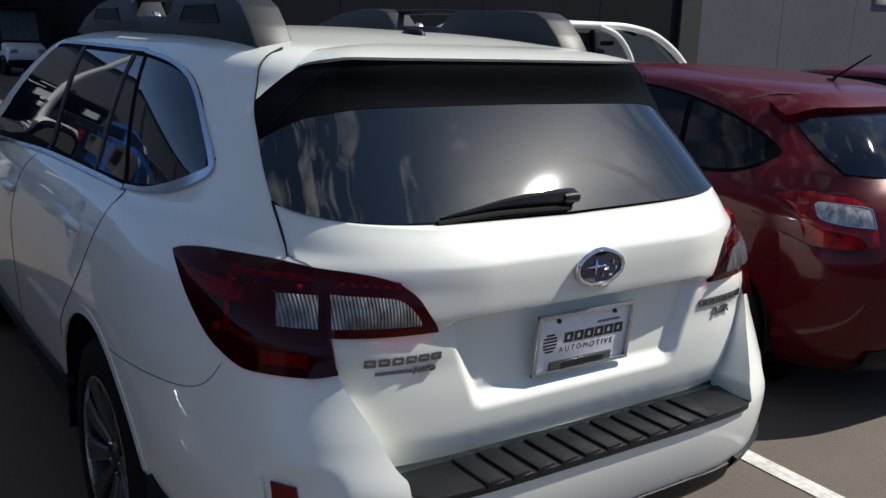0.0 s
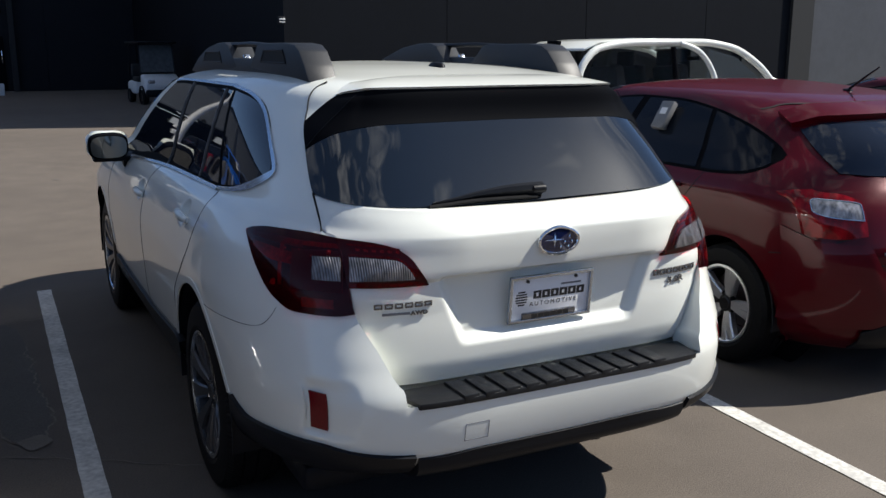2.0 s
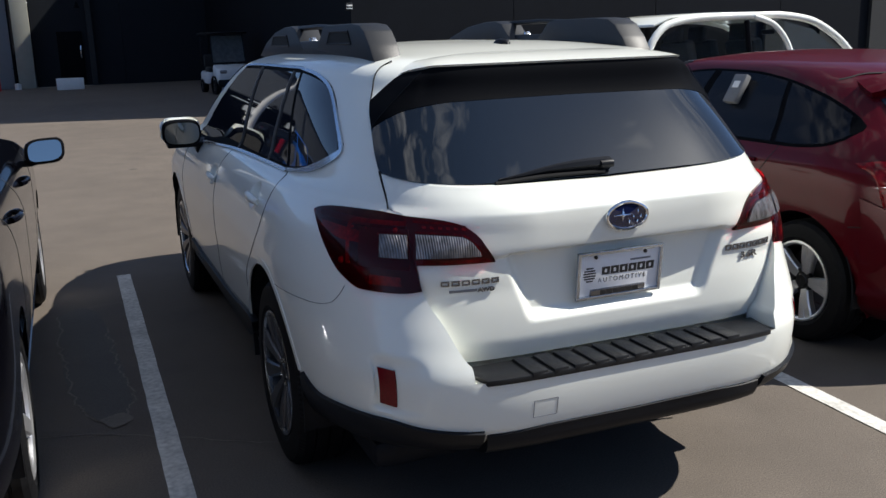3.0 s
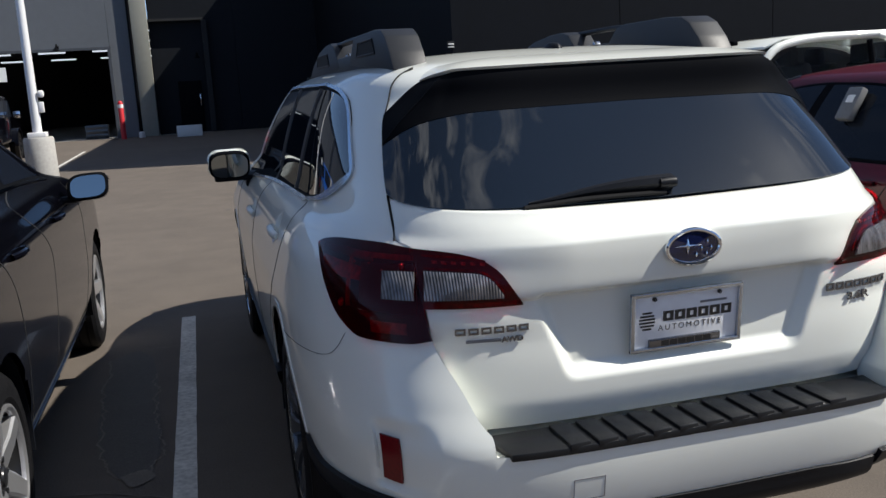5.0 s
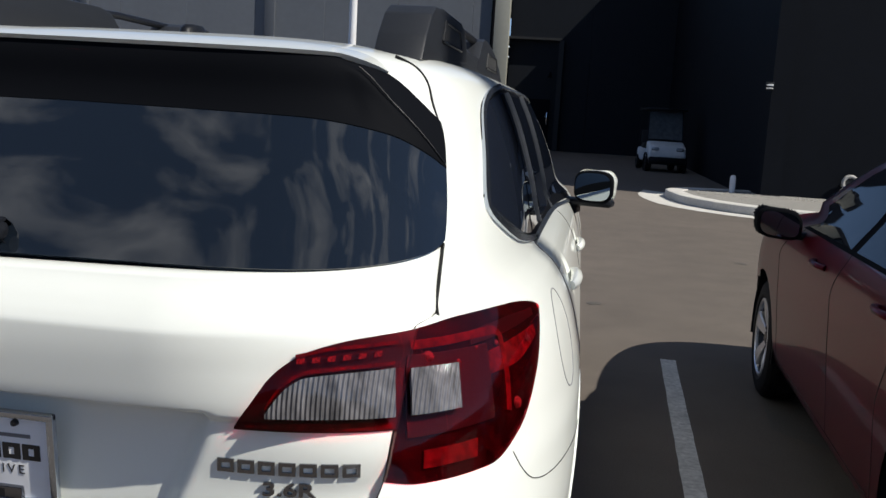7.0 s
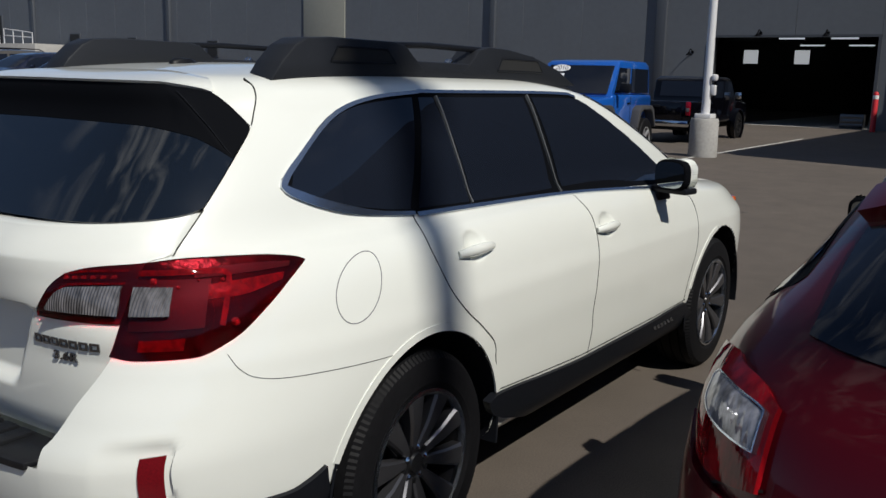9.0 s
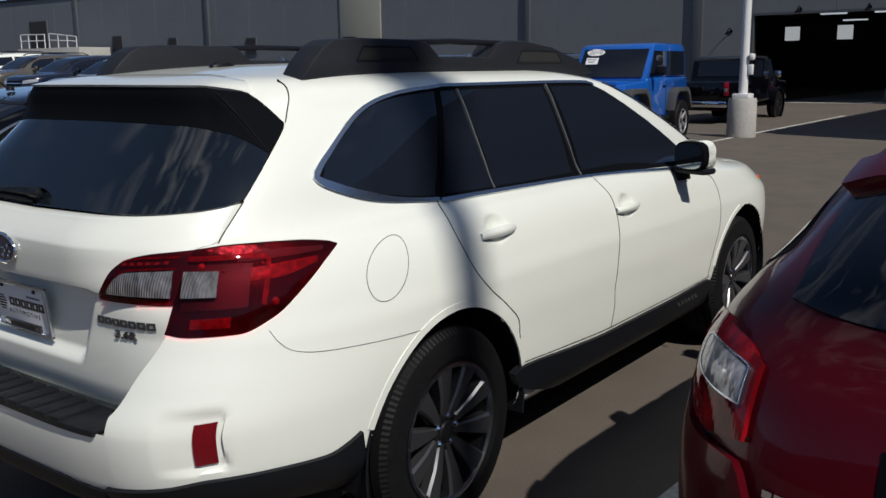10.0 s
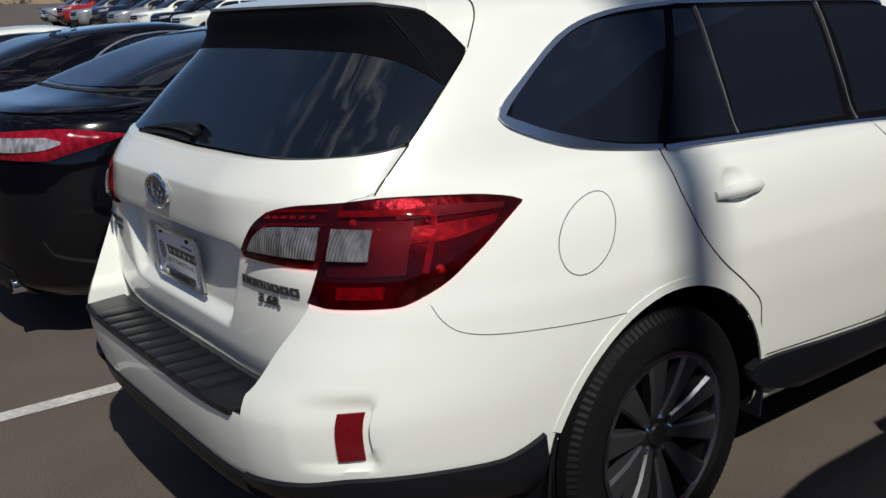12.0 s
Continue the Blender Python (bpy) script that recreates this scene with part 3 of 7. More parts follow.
def ground():
    xs = [-1500, -400, -150, -90, -60] + list(range(-45, 13, 3)) + [20, 40, 80, 200, 600, 1500]
    ys = [-1500, -400, -100, -40, -20, -10, -5] + list(np.arange(0, 13, 2.0)) + [16, 20, 26, 32, 38, 45, 60, 120, 400, 1500]
    verts = [(x, y, ground_height(x, y)) for y in ys for x in xs]
    n = len(xs)
    faces = [(j * n + i, j * n + i + 1, (j + 1) * n + i + 1, (j + 1) * n + i) for j in range(len(ys) - 1) for i in range(n - 1)]
    return tagged(part("ground", mesh_of(verts, faces), ASPHALT), "worn brown-grey asphalt of the car lot", "ground", kind="structure")


ground()


def painted_line(x0, y0, x1, y1, width=0.09):
    """A worn stripe with ragged edges, a hair above the asphalt."""
    a, b = Vector((x0, y0, 0)), Vector((x1, y1, 0))
    t = (b - a).normalized()
    nrm = Vector((-t.y, t.x, 0))
    n = max(8, int((b - a).length / 0.12))
    verts = []
    for i in range(n + 1):
        p = a.lerp(b, i / n)
        z = ground_height(p.x, p.y) + 0.004
        for s in (-1, 1):
            q = p + nrm * s * (width / 2 + random.uniform(-0.0015, 0.0015))
            verts.append((q.x, q.y, z))
    faces = [(2 * i, 2 * i + 1, 2 * i + 3, 2 * i + 2) for i in range(n)]
    return tagged(part("parking_line", mesh_of(verts, faces), LINEPAINT), "worn white painted stall line on the asphalt", "parking line", "stall lines", "structure")


painted_line(-1.29, 4.34, -1.325, -1.6)
painted_line(1.520, 4.34, 1.29, -1.6)
painted_line(-4.05, 4.34, -4.05, -1.2)
painted_line(4.25, 4.34, 4.25, -1.2)
painted_line(-4.25, 13.4, -4.4, 28.5)


def ragged(name, outline, mat, label, z=0.003, wob=0.02):
    """A thin stain or patch with an uneven edge, a hair above the asphalt."""
    q = bend(list(outline) + [outline[0]], 60)[:-1]
    c = q.mean(axis=0)
    verts = [(c[0], c[1], z)]
    for x, y in q:
        k = 1 + random.uniform(-wob, wob)
        verts.append((c[0] + (x - c[0]) * k, c[1] + (y - c[1]) * k, z))
    n = len(q)
    return tagged(part(name, mesh_of(verts, [(0, 1 + i, 1 + (i + 1) % n) for i in range(n)]), mat, flat=True), label, "stain", kind="structure")


def crack(points, width, mat, label):
    """A meandering line of sealer or an open crack."""
    q = bend(points, 90)
    verts, drift = [], 0.0
    for i, (x, y) in enumerate(q):
        t = q[min(i + 1, len(q) - 1)] - q[max(i - 1, 0)]
        nrm = np.array((-t[1], t[0])) / (np.linalg.norm(t) + 1e-9)
        drift = 0.85 * drift + random.uniform(-0.012, 0.012)
        w = width * random.uniform(0.5, 1.3) / 2
        for s in (-1, 1):
            p = np.array((x, y)) + nrm * (drift + s * w)
            verts.append((p[0], p[1], ground_height(p[0], p[1]) + 0.0035))
    return tagged(part("crack", mesh_of(verts, [(2 * i, 2 * i + 1, 2 * i + 3, 2 * i + 2) for i in range(len(q) - 1)]), mat, flat=True), label, "crack", kind="structure")


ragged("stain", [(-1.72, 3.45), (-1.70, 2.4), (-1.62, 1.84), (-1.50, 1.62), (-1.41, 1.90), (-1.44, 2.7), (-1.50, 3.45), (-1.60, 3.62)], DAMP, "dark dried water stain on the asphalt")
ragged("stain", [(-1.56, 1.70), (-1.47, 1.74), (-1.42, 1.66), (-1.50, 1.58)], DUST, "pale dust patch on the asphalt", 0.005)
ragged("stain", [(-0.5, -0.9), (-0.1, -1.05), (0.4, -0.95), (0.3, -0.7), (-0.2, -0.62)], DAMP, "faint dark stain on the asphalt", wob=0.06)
ragged("stain", [(1.9, 3.2), (2.1, 3.0), (2.2, 3.5), (2.0, 3.9)], DAMP, "faint dark stain on the asphalt", wob=0.06)
for k in range(26):
    a, b = random.uniform(-7, 5), random.uniform(-1.8, 16)
    r = random.uniform(0.015, 0.06)
    ragged("stain", [(a + r * math.cos(t) * random.uniform(0.6, 1.3), b + r * math.sin(t) * random.uniform(0.6, 1.3)) for t in np.linspace(0, 5.4, 6)], DAMP, "small dark spot on the asphalt", 0.003, 0.05)
for line in ([(-1.72, 3.45), (-1.70, 2.4), (-1.62, 1.84), (-1.50, 1.62)], [(-1.46, 3.1), (-1.44, 2.6), (-1.41, 1.92), (-1.45, 1.70)], [(-1.56, 3.58), (-1.42, 3.62), (-1.25, 3.60)]):
    crack(line, 0.010, DUST, "pale dried edge of a water stain")
crack([(1.46, 1.2), (-0.4, 1.0), (-1.6, 1.55), (-2.6, 1.9)], 0.008, DUST, "pale seam in the asphalt between stalls")


# ---- the white wagon ----
WAGON = Body([(0.25, 0.42, 4.42, 0.80, 4.5), (0.33, 0.17, 4.58, 0.885, 5.0), (0.40, -0.015, 4.62, 0.905, 5.3), (0.46, -0.055, 4.64, 0.918, 5.5), (0.60, -0.075, 4.66, 0.930, 5.5),
              (0.72, -0.030, 4.65, 0.936, 5.5), (0.82, 0.012, 4.62, 0.934, 5.5), (0.90, 0.035, 4.50, 0.920, 5.5), (0.97, 0.045, 4.36, 0.902, 5.3),
              (1.02, 0.055, 4.0, 0.882, 5.2), (1.07, 0.075, 3.75, 0.848, 6.0)]
             + [(1.105, 0.095, 3.62, 0.803, 6.8), (1.14, 0.12, 3.54, 0.785, 7.2), (1.22, 0.1945, 3.36, 0.768, 7.3), (1.32, 0.289, 3.12, 0.740, 6.9),
                (1.42, 0.385, 2.86, 0.703, 6.0), (1.48, 0.44, 2.65, 0.670, 6.4), (1.515, 0.50, 2.42, 0.615, 6.5), (1.54, 0.68, 2.15, 0.50, 5.0),
                (1.56, 0.95, 1.9, 0.33, 4.0), (1.57, 1.35, 1.6, 0.08, 3.0)])
# the shut line of the tailgate: its distance ahead over height, and with it the opening in the skin
SEAM = pchip([(1.083, 0.231), (1.186, 0.341), (1.309, 0.474), (1.386, 0.559), (1.45, 0.605), (1.509, 0.636)])
WAGON.cut = pchip([(0.25, 0.54), (0.655, 0.548), (0.675, 0.563), (0.76, 0.60), (0.87, 0.648), (0.94, 0.655), (1.081, 0.666)]
                  + [(z, WAGON.at(WAGON.way(float(SEAM(z)), z), z).x) for z in (1.093, 1.13, 1.17, 1.21, 1.25, 1.29, 1.33, 1.37, 1.41, 1.45, 1.5)])
HUBS, ARCH = (0.985, 3.70), 0.43


def front_screen(B, car, z0, z1):
    """The windscreen, lying on the rounded front of the cabin."""
    pos, norm = [], []
    for z in np.linspace(z0, z1, 9):
        x, y = B.outline(float(z), 10, 26, 10, 16)
        x, y = x[-14:], y[-14:]
        out = Vector((0, 0.5, 0.866))
        row = [(a, b) for a, b in zip(x, y)] + [(-a, b) for a, b in zip(x[-2::-1], y[-2::-1])]
        pos.append([Vector((a, b, float(z))) + out * 0.006 for a, b in row])
        norm.append([out] * len(row))
    return part("windscreen", B.sheet(pos, norm, 0.006), GLASS, car, "dark windscreen")


def wagon():
    B = WAGON
    car = thing("station_wagon", "pearl white station wagon parked between two painted lines", "car")

    seam = SEAM
    def scoop(x, z):
        """The hollow that holds a bumper reflector: it deepens outwards and ends in a step."""
        return 0.024 * min(1.0, max(0.0, (x - 0.668) / 0.095)) * float(smooth(0.797, 0.786, x)) * float(smooth(0.508, 0.520, z)) * float(smooth(0.690, 0.650, z))

    def dent(p):
        a = abs(p.x)
        if p.y < 0.3:
            return Vector((0, scoop(a, p.z), 0)) if 0.48 < p.z < 0.69 and 0.64 < a < 0.82 else Vector()
        for y, z in ((1.275, 1.000), (2.26, 0.960)):
            r = math.hypot((p.y - y) / 0.066, (p.z - z) / 0.050)
            if r < 1.0:
                return Vector((-math.copysign(0.022 * (1 - r * r), p.x), 0, 0))
        return Vector()
    part("body", B.shell((0.985, 3.70), ARCH, 0.357, 9, (0.612, 1.386), 220, 56, 44, 36, dent), WHITE, car, "pearl white painted body shell", sharp=50)
    liners(car, (0.985, 3.70), ARCH, 0.357, 0.56, 0.915)
    for hub in HUBS:
        for s in (1, -1):
            ring = [(hub + (ARCH + 0.005) * math.cos(a), 0.357 + (ARCH + 0.005) * math.sin(a)) for a in np.linspace(radians(17 if hub < 2 else 80), radians(160), 60)]
            part("arch_lip", B.strip([(B.way(y, z), z) for y, z in ring], 0.024, 0.0030, s, 110), WHITE, car, "rolled white edge of the wheel arch")

    # tailgate with its number plate hollow
    gate = pchip([(0.630, 0.066), (0.655, 0.056), (0.70, 0.046), (0.78, 0.043), (0.87, 0.046), (0.946, 0.046), (0.954, 0.034), (0.960, 0.0285),
                  (1.0, 0.0215), (1.05, 0.0185), (1.076, 0.0195), (1.09, 0.0265), (1.11, 0.042), (1.15, 0.078), (1.19, 0.10)])

    def hollow(x, z):
        edge = 0.305 + 0.075 * min(1.0, max(0.0, (z - 0.74) / 0.20))
        return 0.030 * float(smooth(0.732, 0.778, z)) * float(smooth(0.966, 0.955, z)) * float(smooth(edge + 0.022, edge - 0.020, x))

    def flush(x, z):
        u = float(smooth(0.30, 0.66, x)) * float(smooth(0.84, 0.93, z))
        return float(gate(z)) * (1 - u) + (float(B.f[0](z)) - 0.003) * u

    def gate_place(x, z):
        r = B.at(B.wayx(abs(x), z), z).y - float(B.f[0](z))
        return Vector((x, flush(abs(x), z) + r + hollow(abs(x), z), z))
    edge = lambda z: float(B.cut(z)) - 0.003
    top = pchip([(0.0, 1.146), (0.35, 1.152), (0.55, 1.162), (0.65, 1.174), (0.69, 1.186)])
    pos, norm = [], []
    zs = np.concatenate([np.linspace(0.630, 0.942, 64), np.linspace(0.945, 0.98, 16), np.linspace(0.985, 1.15, 40)])
    us = np.linspace(-1, 1, 161)
    for u in us:
        col = []
        for z in zs:
            zz = 0.655 + (z - 0.655) * (float(top(abs(u) * 0.685)) - 0.655) / (1.15 - 0.655) if z > 0.98 else z
            col.append(gate_place(u * float(edge(zz)), zz))
        pos.append(col)
        norm.append([Vector((0, -1, 0))] * len(zs))
    part("tailgate", B.sheet(pos, norm, 0.05), WHITE, car, "white tailgate with a hollow for the plate", sharp=60)

    # rear window, then the roof spoiler hanging over it, with a blade at each side
    rim = pchip([(0, 1.390), (0.5, 1.386), (0.75, 1.366), (0.9, 1.336), (1.0, 1.309)])
    sill = pchip([(0.0, 1.149), (0.5, 1.155), (0.75, 1.164), (0.9, 1.174), (0.97, 1.182), (1.0, 1.192)])
    brow = pchip([(0, 1.494), (0.68, 1.492), (0.74, 1.484), (0.82, 1.462), (0.90, 1.432), (1.0, 1.386)])

    def hang(a, v):
        """How far the spoiler stands out behind the glass at the share a of the half width and v of its height: a lip, then a blade folded along a crease."""
        if a < 0.70:
            return 0.078 * v ** 1.2
        fold = min(1.0, max(0.02, ((1 - a) / 0.30) ** 1.1))
        peak = 0.066 * fold ** 0.8 + 0.012 * (1 - a) / 0.30
        return peak * (v / fold if v < fold else (1 - v) / max(1 - fold, 0.04)) if fold < 0.99 else 0.078 * v ** 1.2

    def lean(u):
        """The glass's outward direction, turning evenly from the middle to the corners."""
        k = float(smooth(0.35, 0.95, abs(u)))
        return Vector((math.copysign(0.70 * k, u), -0.74 + 0.32 * k, 0.67 - 0.12 * k)).normalized()

    def span(u, lo, hi, nv, off):
        ways = [((math.copysign(abs(u) * (B.way(float(seam(z)), z) - 0.004), u) if u else 1e-6), z) for z in np.linspace(lo, hi, nv)]
        return [B.at(w, z) + lean(u) * off(k / (nv - 1)) for k, (w, z) in enumerate(ways)], [lean(u)] * nv

    def even(rows, times):
        """Iron small ripples out of a grid of places, holding its edges."""
        q = np.array([[tuple(p) for p in r] for r in rows])
        for _ in range(times):
            q[1:-1, 1:-1] = 0.5 * q[1:-1, 1:-1] + 0.125 * (q[:-2, 1:-1] + q[2:, 1:-1] + q[1:-1, :-2] + q[1:-1, 2:])
        return [[Vector(p) for p in r] for r in q]
    cols = [span(u, float(sill(abs(u))), float(rim(abs(u))), 15, lambda v: 0.008) for u in np.linspace(-1, 1, 81)]
    part("rear_window", B.sheet(even([c[0] for c in cols], 30), [c[1] for c in cols], 0.012), REARGLASS, car, "dark tinted rear window", sharp=70)
    pos, norm = [], []
    for u in np.linspace(-1, 1, 97):
        a = abs(u)
        p, nr = span(u, float(rim(a)) - 0.004, float(brow(a)), 17, lambda v: 0.009)
        pos.append([q + Vector((0, -hang(a, k / 16), 0)) for k, q in enumerate(p)])
        norm.append(nr)
    part("spoiler", B.sheet(even(pos, 3), norm, 0.012), GLOSSBLACK, car, "gloss black spoiler underside with side fins", sharp=30)
    crest = pchip([(0, 1.520), (0.6, 1.518), (0.8, 1.500), (1.0, 1.475)])
    pos, norm = [], []
    for u in np.linspace(-0.80, 0.80, 61):
        a = abs(u)
        p, nr = span(u, float(brow(a)) - 0.004, float(crest(a)) + 0.012, 6, lambda v: 0.010 - 0.008 * v)
        pos.append([q + Vector((0, -0.081 * float(smooth(0.80, 0.69, a)) * (1 - k / 5), 0.006 * (1 - k / 5))) for k, q in enumerate(p)])
        norm.append(nr)
    part("spoiler_lip", B.sheet(pos, norm, 0.012), WHITE, car, "white trailing edge of the roof", sharp=60)
    lamp = B.patch([(0, 1.452), (0.19, 1.450)], [(0, 1.474), (0.19, 1.472)], 0.010, 0.01, 8, 2, both=True, shift=lambda x, z: -0.078 * ((z - 1.39) / 0.104) ** 1.2)
    part("high_brake_lamp", lamp, LAMPDULL, car, "unlit high brake lamp in the spoiler")
    for s in (1, -1):
        line = []
        for a in np.linspace(0.73, 0.99, 10):
            v = ((1 - a) / 0.30) ** 1.1
            z = float(rim(a)) * (1 - v) + float(brow(a)) * v
            w = s * a * (B.way(float(seam(z)), z) - 0.004)
            line.append(B.at(w, z) + lean(s * a) * 0.010 + Vector((0, -hang(a, v), 0)))
        part("fin_edge", tube(bend(line, 20), 0.0012, 6), PLASTIC, car, "edge of the fin")

    # tail lamps: an outer one on the body and an inner one on the gate
    def gs(x, z):
        return flush(x, z) - float(B.f[0](z))

    def X(x, z=1.0):
        return B.wayx(x, z)

    def Y(y, z=1.0):
        return B.way(y, z)
    def seam_out(z):
        return B.wayx(float(B.cut(z)) - 0.001, z)

    def seam_in(z):
        return B.wayx(float(edge(z)) + 0.003, z)
    for s in (1, -1):
        o0 = X(0.659)
        out_lo = [(o0, 0.868), (Y(0.18), 0.860), (Y(0.28), 0.862), (Y(0.35), 0.895), (Y(0.42), 0.960), (Y(0.485), 1.030), (Y(0.503), 1.050)]
        out_hi = [(o0, 1.076), (Y(0.2), 1.081), (Y(0.35), 1.076), (Y(0.47), 1.063), (Y(0.503), 1.054)]
        outer = part("tail_lamp", B.patch(out_lo, out_hi, 0.012, 0.012, 36, 12, s, bulge=0.010, start=seam_out), LENSRED, car, "clear red wrap-around tail lamp lens")
        outer.visible_shadow = False
        part("reflector_bed", B.patch(out_lo, out_hi, 0.0025, 0.006, 36, 12, s, start=seam_out), LAMPBED, outer, "dull red reflector bed behind the lens")
        part("side_marker", B.patch([(Y(0.22), 0.990), (Y(0.34), 0.992), (Y(0.45), 1.018)], [(Y(0.22), 1.018), (Y(0.34), 1.028), (Y(0.45), 1.034)], 0.0065, 0.004, 12, 4, s), LAMPPALE, outer, "bright side marker behind the lens")
        part("lens_frame", B.patch([(o0 + 0.001, 0.926), (X(0.768), 0.928)], [(o0 + 0.001, 1.042), (X(0.768), 1.036)], 0.0075, 0.004, 14, 6, s), LAMPHOUSING, outer, "smoked frame of the reversing lens")
        part("reversing_lens", B.patch([(o0 + 0.004, 0.958), (X(0.722), 0.957)], [(o0 + 0.004, 1.022), (X(0.722), 1.019)], 0.0225, 0.006, 8, 4, s, bulge=0.003), LAMPCLEAR, outer, "clear reversing lamp lens")
        ga = X(0.775)
        part("light_guide", B.strip([(o0 + 0.004, 1.056), (ga, 1.052), (ga + 0.034, 1.040), (ga + 0.042, 0.990), (ga + 0.036, 0.930)], 0.014, 0.0075, s, 40), LAMPPALE, outer, "bright red light guide round the reversing lens")
        part("stop_lens", B.patch([(X(0.68), 0.880), (X(0.80), 0.880), (Y(0.24), 0.884)], [(X(0.68), 0.906), (X(0.80), 0.908), (Y(0.24), 0.904)], 0.0065, 0.004, 14, 3, s), LAMPPALE, outer, "bright red stop lamp band")
        part("edge_shade", B.patch([(Y(0.24), 1.040), (Y(0.34), 1.042), (Y(0.46), 1.046)], [(Y(0.24), 1.060), (Y(0.34), 1.062), (Y(0.46), 1.056)], 0.0060, 0.003, 12, 3, s), LAMPHOUSING, outer, "smoked band along the lens")
        for w0, z0, r0 in ((X(0.690), 1.036, 0.010), (X(0.800), 0.935, 0.012), (Y(0.215), 1.020, 0.005), (Y(0.25), 1.034, 0.004), (Y(0.30), 1.032, 0.005)):
            cup = B.at(w0 * s, z0) + B.normal(w0 * s, z0) * (0.013 - r0)
            bulb = bmesh.new()
            bmesh.ops.create_icosphere(bulb, subdivisions=2, radius=r0, matrix=Matrix.Translation(cup))
            part("reflector_cup", bulb, LAMPCUP, outer, "faceted bright red reflector cup")
        in_lo = [(0.431, 0.940), (0.54, 0.9405), (0.648, 0.941)]
        in_hi = [(0.431, 0.944), (0.455, 0.980), (0.482, 1.024), (0.52, 1.056), (0.575, 1.070), (0.648, 1.076)]
        in_lo, in_hi = [(X(a), b) for a, b in in_lo], [(X(a), b) for a, b in in_hi]
        inner = part("tail_lamp", B.patch(in_lo, in_hi, 0.012, 0.012, 24, 12, s, shift=gs, bulge=0.008, end=seam_in), LENSRED, car, "red and clear inner tail lamp on the gate")
        inner.visible_shadow = False
        part("lamp_housing", B.patch(in_lo, in_hi, 0.002, 0.006, 24, 12, s, shift=gs, end=seam_in), LAMPHOUSING, inner, "dark housing behind the lens")
        rim_low = [(X(0.446), 0.943), (X(0.55), 0.943), (X(0.645), 0.943)]
        part("lens_rim", B.patch(rim_low, [(a, b + 0.011) for a, b in rim_low], 0.0070, 0.004, 16, 2, s, shift=gs), LAMPPALE, inner, "red lower rim of the lamp")
        arc = [(X(0.476), 0.972), (X(0.498), 1.004), (X(0.53), 1.023), (X(0.645), 1.031)]
        part("lens_rim", B.patch(arc, [(a, b + 0.0055) for a, b in arc], 0.0080, 0.004, 20, 2, s, shift=gs), LAMPPALE, inner, "red line over the reversing lens")
        arc = [(X(0.512), 1.047), (X(0.56), 1.056), (X(0.645), 1.060)]
        part("lens_rim", B.patch(arc, [(a, b + 0.005) for a, b in arc], 0.0070, 0.004, 16, 2, s, shift=gs), LAMPPALE, inner, "red line along the top of the lamp")
        part("reversing_lens", B.patch([(X(0.478), 0.962), (X(0.642), 0.959)], [(X(0.478), 0.968), (X(0.50), 1.000), (X(0.53), 1.018), (X(0.642), 1.026)], 0.0215, 0.006, 16, 5, s, shift=gs, bulge=0.003), LAMPCLEAR, inner, "ribbed clear reversing lens")
        for k in range(6):
            a = 0.515 + 0.02 * k
            part("bulb", B.patch([(X(a), 1.038 + 0.0012 * k), (X(a + 0.01), 1.039 + 0.0012 * k)], [(X(a), 1.046 + 0.0012 * k), (X(a + 0.01), 1.047 + 0.0012 * k)], 0.0090, 0.005, 2, 2, s, shift=gs), LAMPCUP, inner)
        # reflectors low in the bumper
        part("reflector", B.patch([(X(0.740, 0.53), 0.530), (X(0.776, 0.53), 0.534)], [(X(0.740, 0.64), 0.642), (X(0.778, 0.64), 0.645)], 0.006, 0.012, 6, 5, s, shift=lambda x, z: 0.018 + 0.006 * (x - 0.74) / 0.04), REFLECTOR, car, "dull red bumper reflector")
        # gaps between the panels
        for k, pts in enumerate(([(Y(float(SEAM(z)), z) + 0.001, z) for z in np.linspace(1.512, 1.39, 8)],
                    [(Y(float(SEAM(z)), z) + 0.001, z) for z in np.linspace(1.19, 1.09, 7)],
                    [(Y(0.285, 0.862), 0.862), (Y(0.30, 0.83), 0.83), (Y(0.335, 0.80), 0.80), (Y(0.40, 0.784), 0.784), (Y(0.55, 0.772), 0.772), (Y(0.72, 0.762), 0.762), (Y(0.81, 0.758), 0.758)],
                    [(Y(1.06, 1.118), 1.118), (Y(1.040, 1.05), 1.05), (Y(1.05, 0.99), 0.99), (Y(1.10, 0.89), 0.89), (Y(1.175, 0.81), 0.81), (Y(1.28, 0.73), 0.73), (Y(1.36, 0.64), 0.64), (Y(1.41, 0.483), 0.483)],
                    [(Y(2.10, 1.085), 1.085), (Y(2.143, 1.0), 1.0), (Y(2.137, 0.78), 0.78), (Y(2.125, 0.56), 0.56), (Y(2.117, 0.445), 0.445)],
                    [(Y(3.14, 1.03), 1.03), (Y(3.25, 0.98), 0.98), (Y(3.315, 0.85), 0.85), (Y(3.30, 0.68), 0.68), (Y(3.22, 0.46), 0.46)],
                    [(Y(1.41, 0.487), 0.487), (Y(1.8, 0.465), 0.465), (Y(2.117, 0.452), 0.452), (Y(2.7, 0.452), 0.452), (Y(3.24, 0.46), 0.46)])):
            part("panel_gap", B.strip(pts, 0.0032 if k < 2 else 0.0013 if k == 2 else 0.0038, 0.003 if k < 2 else 0.0012, s, 36), GAP, car)
        ring = [(Y(0.697 + 0.085 * math.cos(a), 0.97), 0.964 + 0.088 * math.sin(a)) for a in np.linspace(0, 2 * math.pi, 33)]
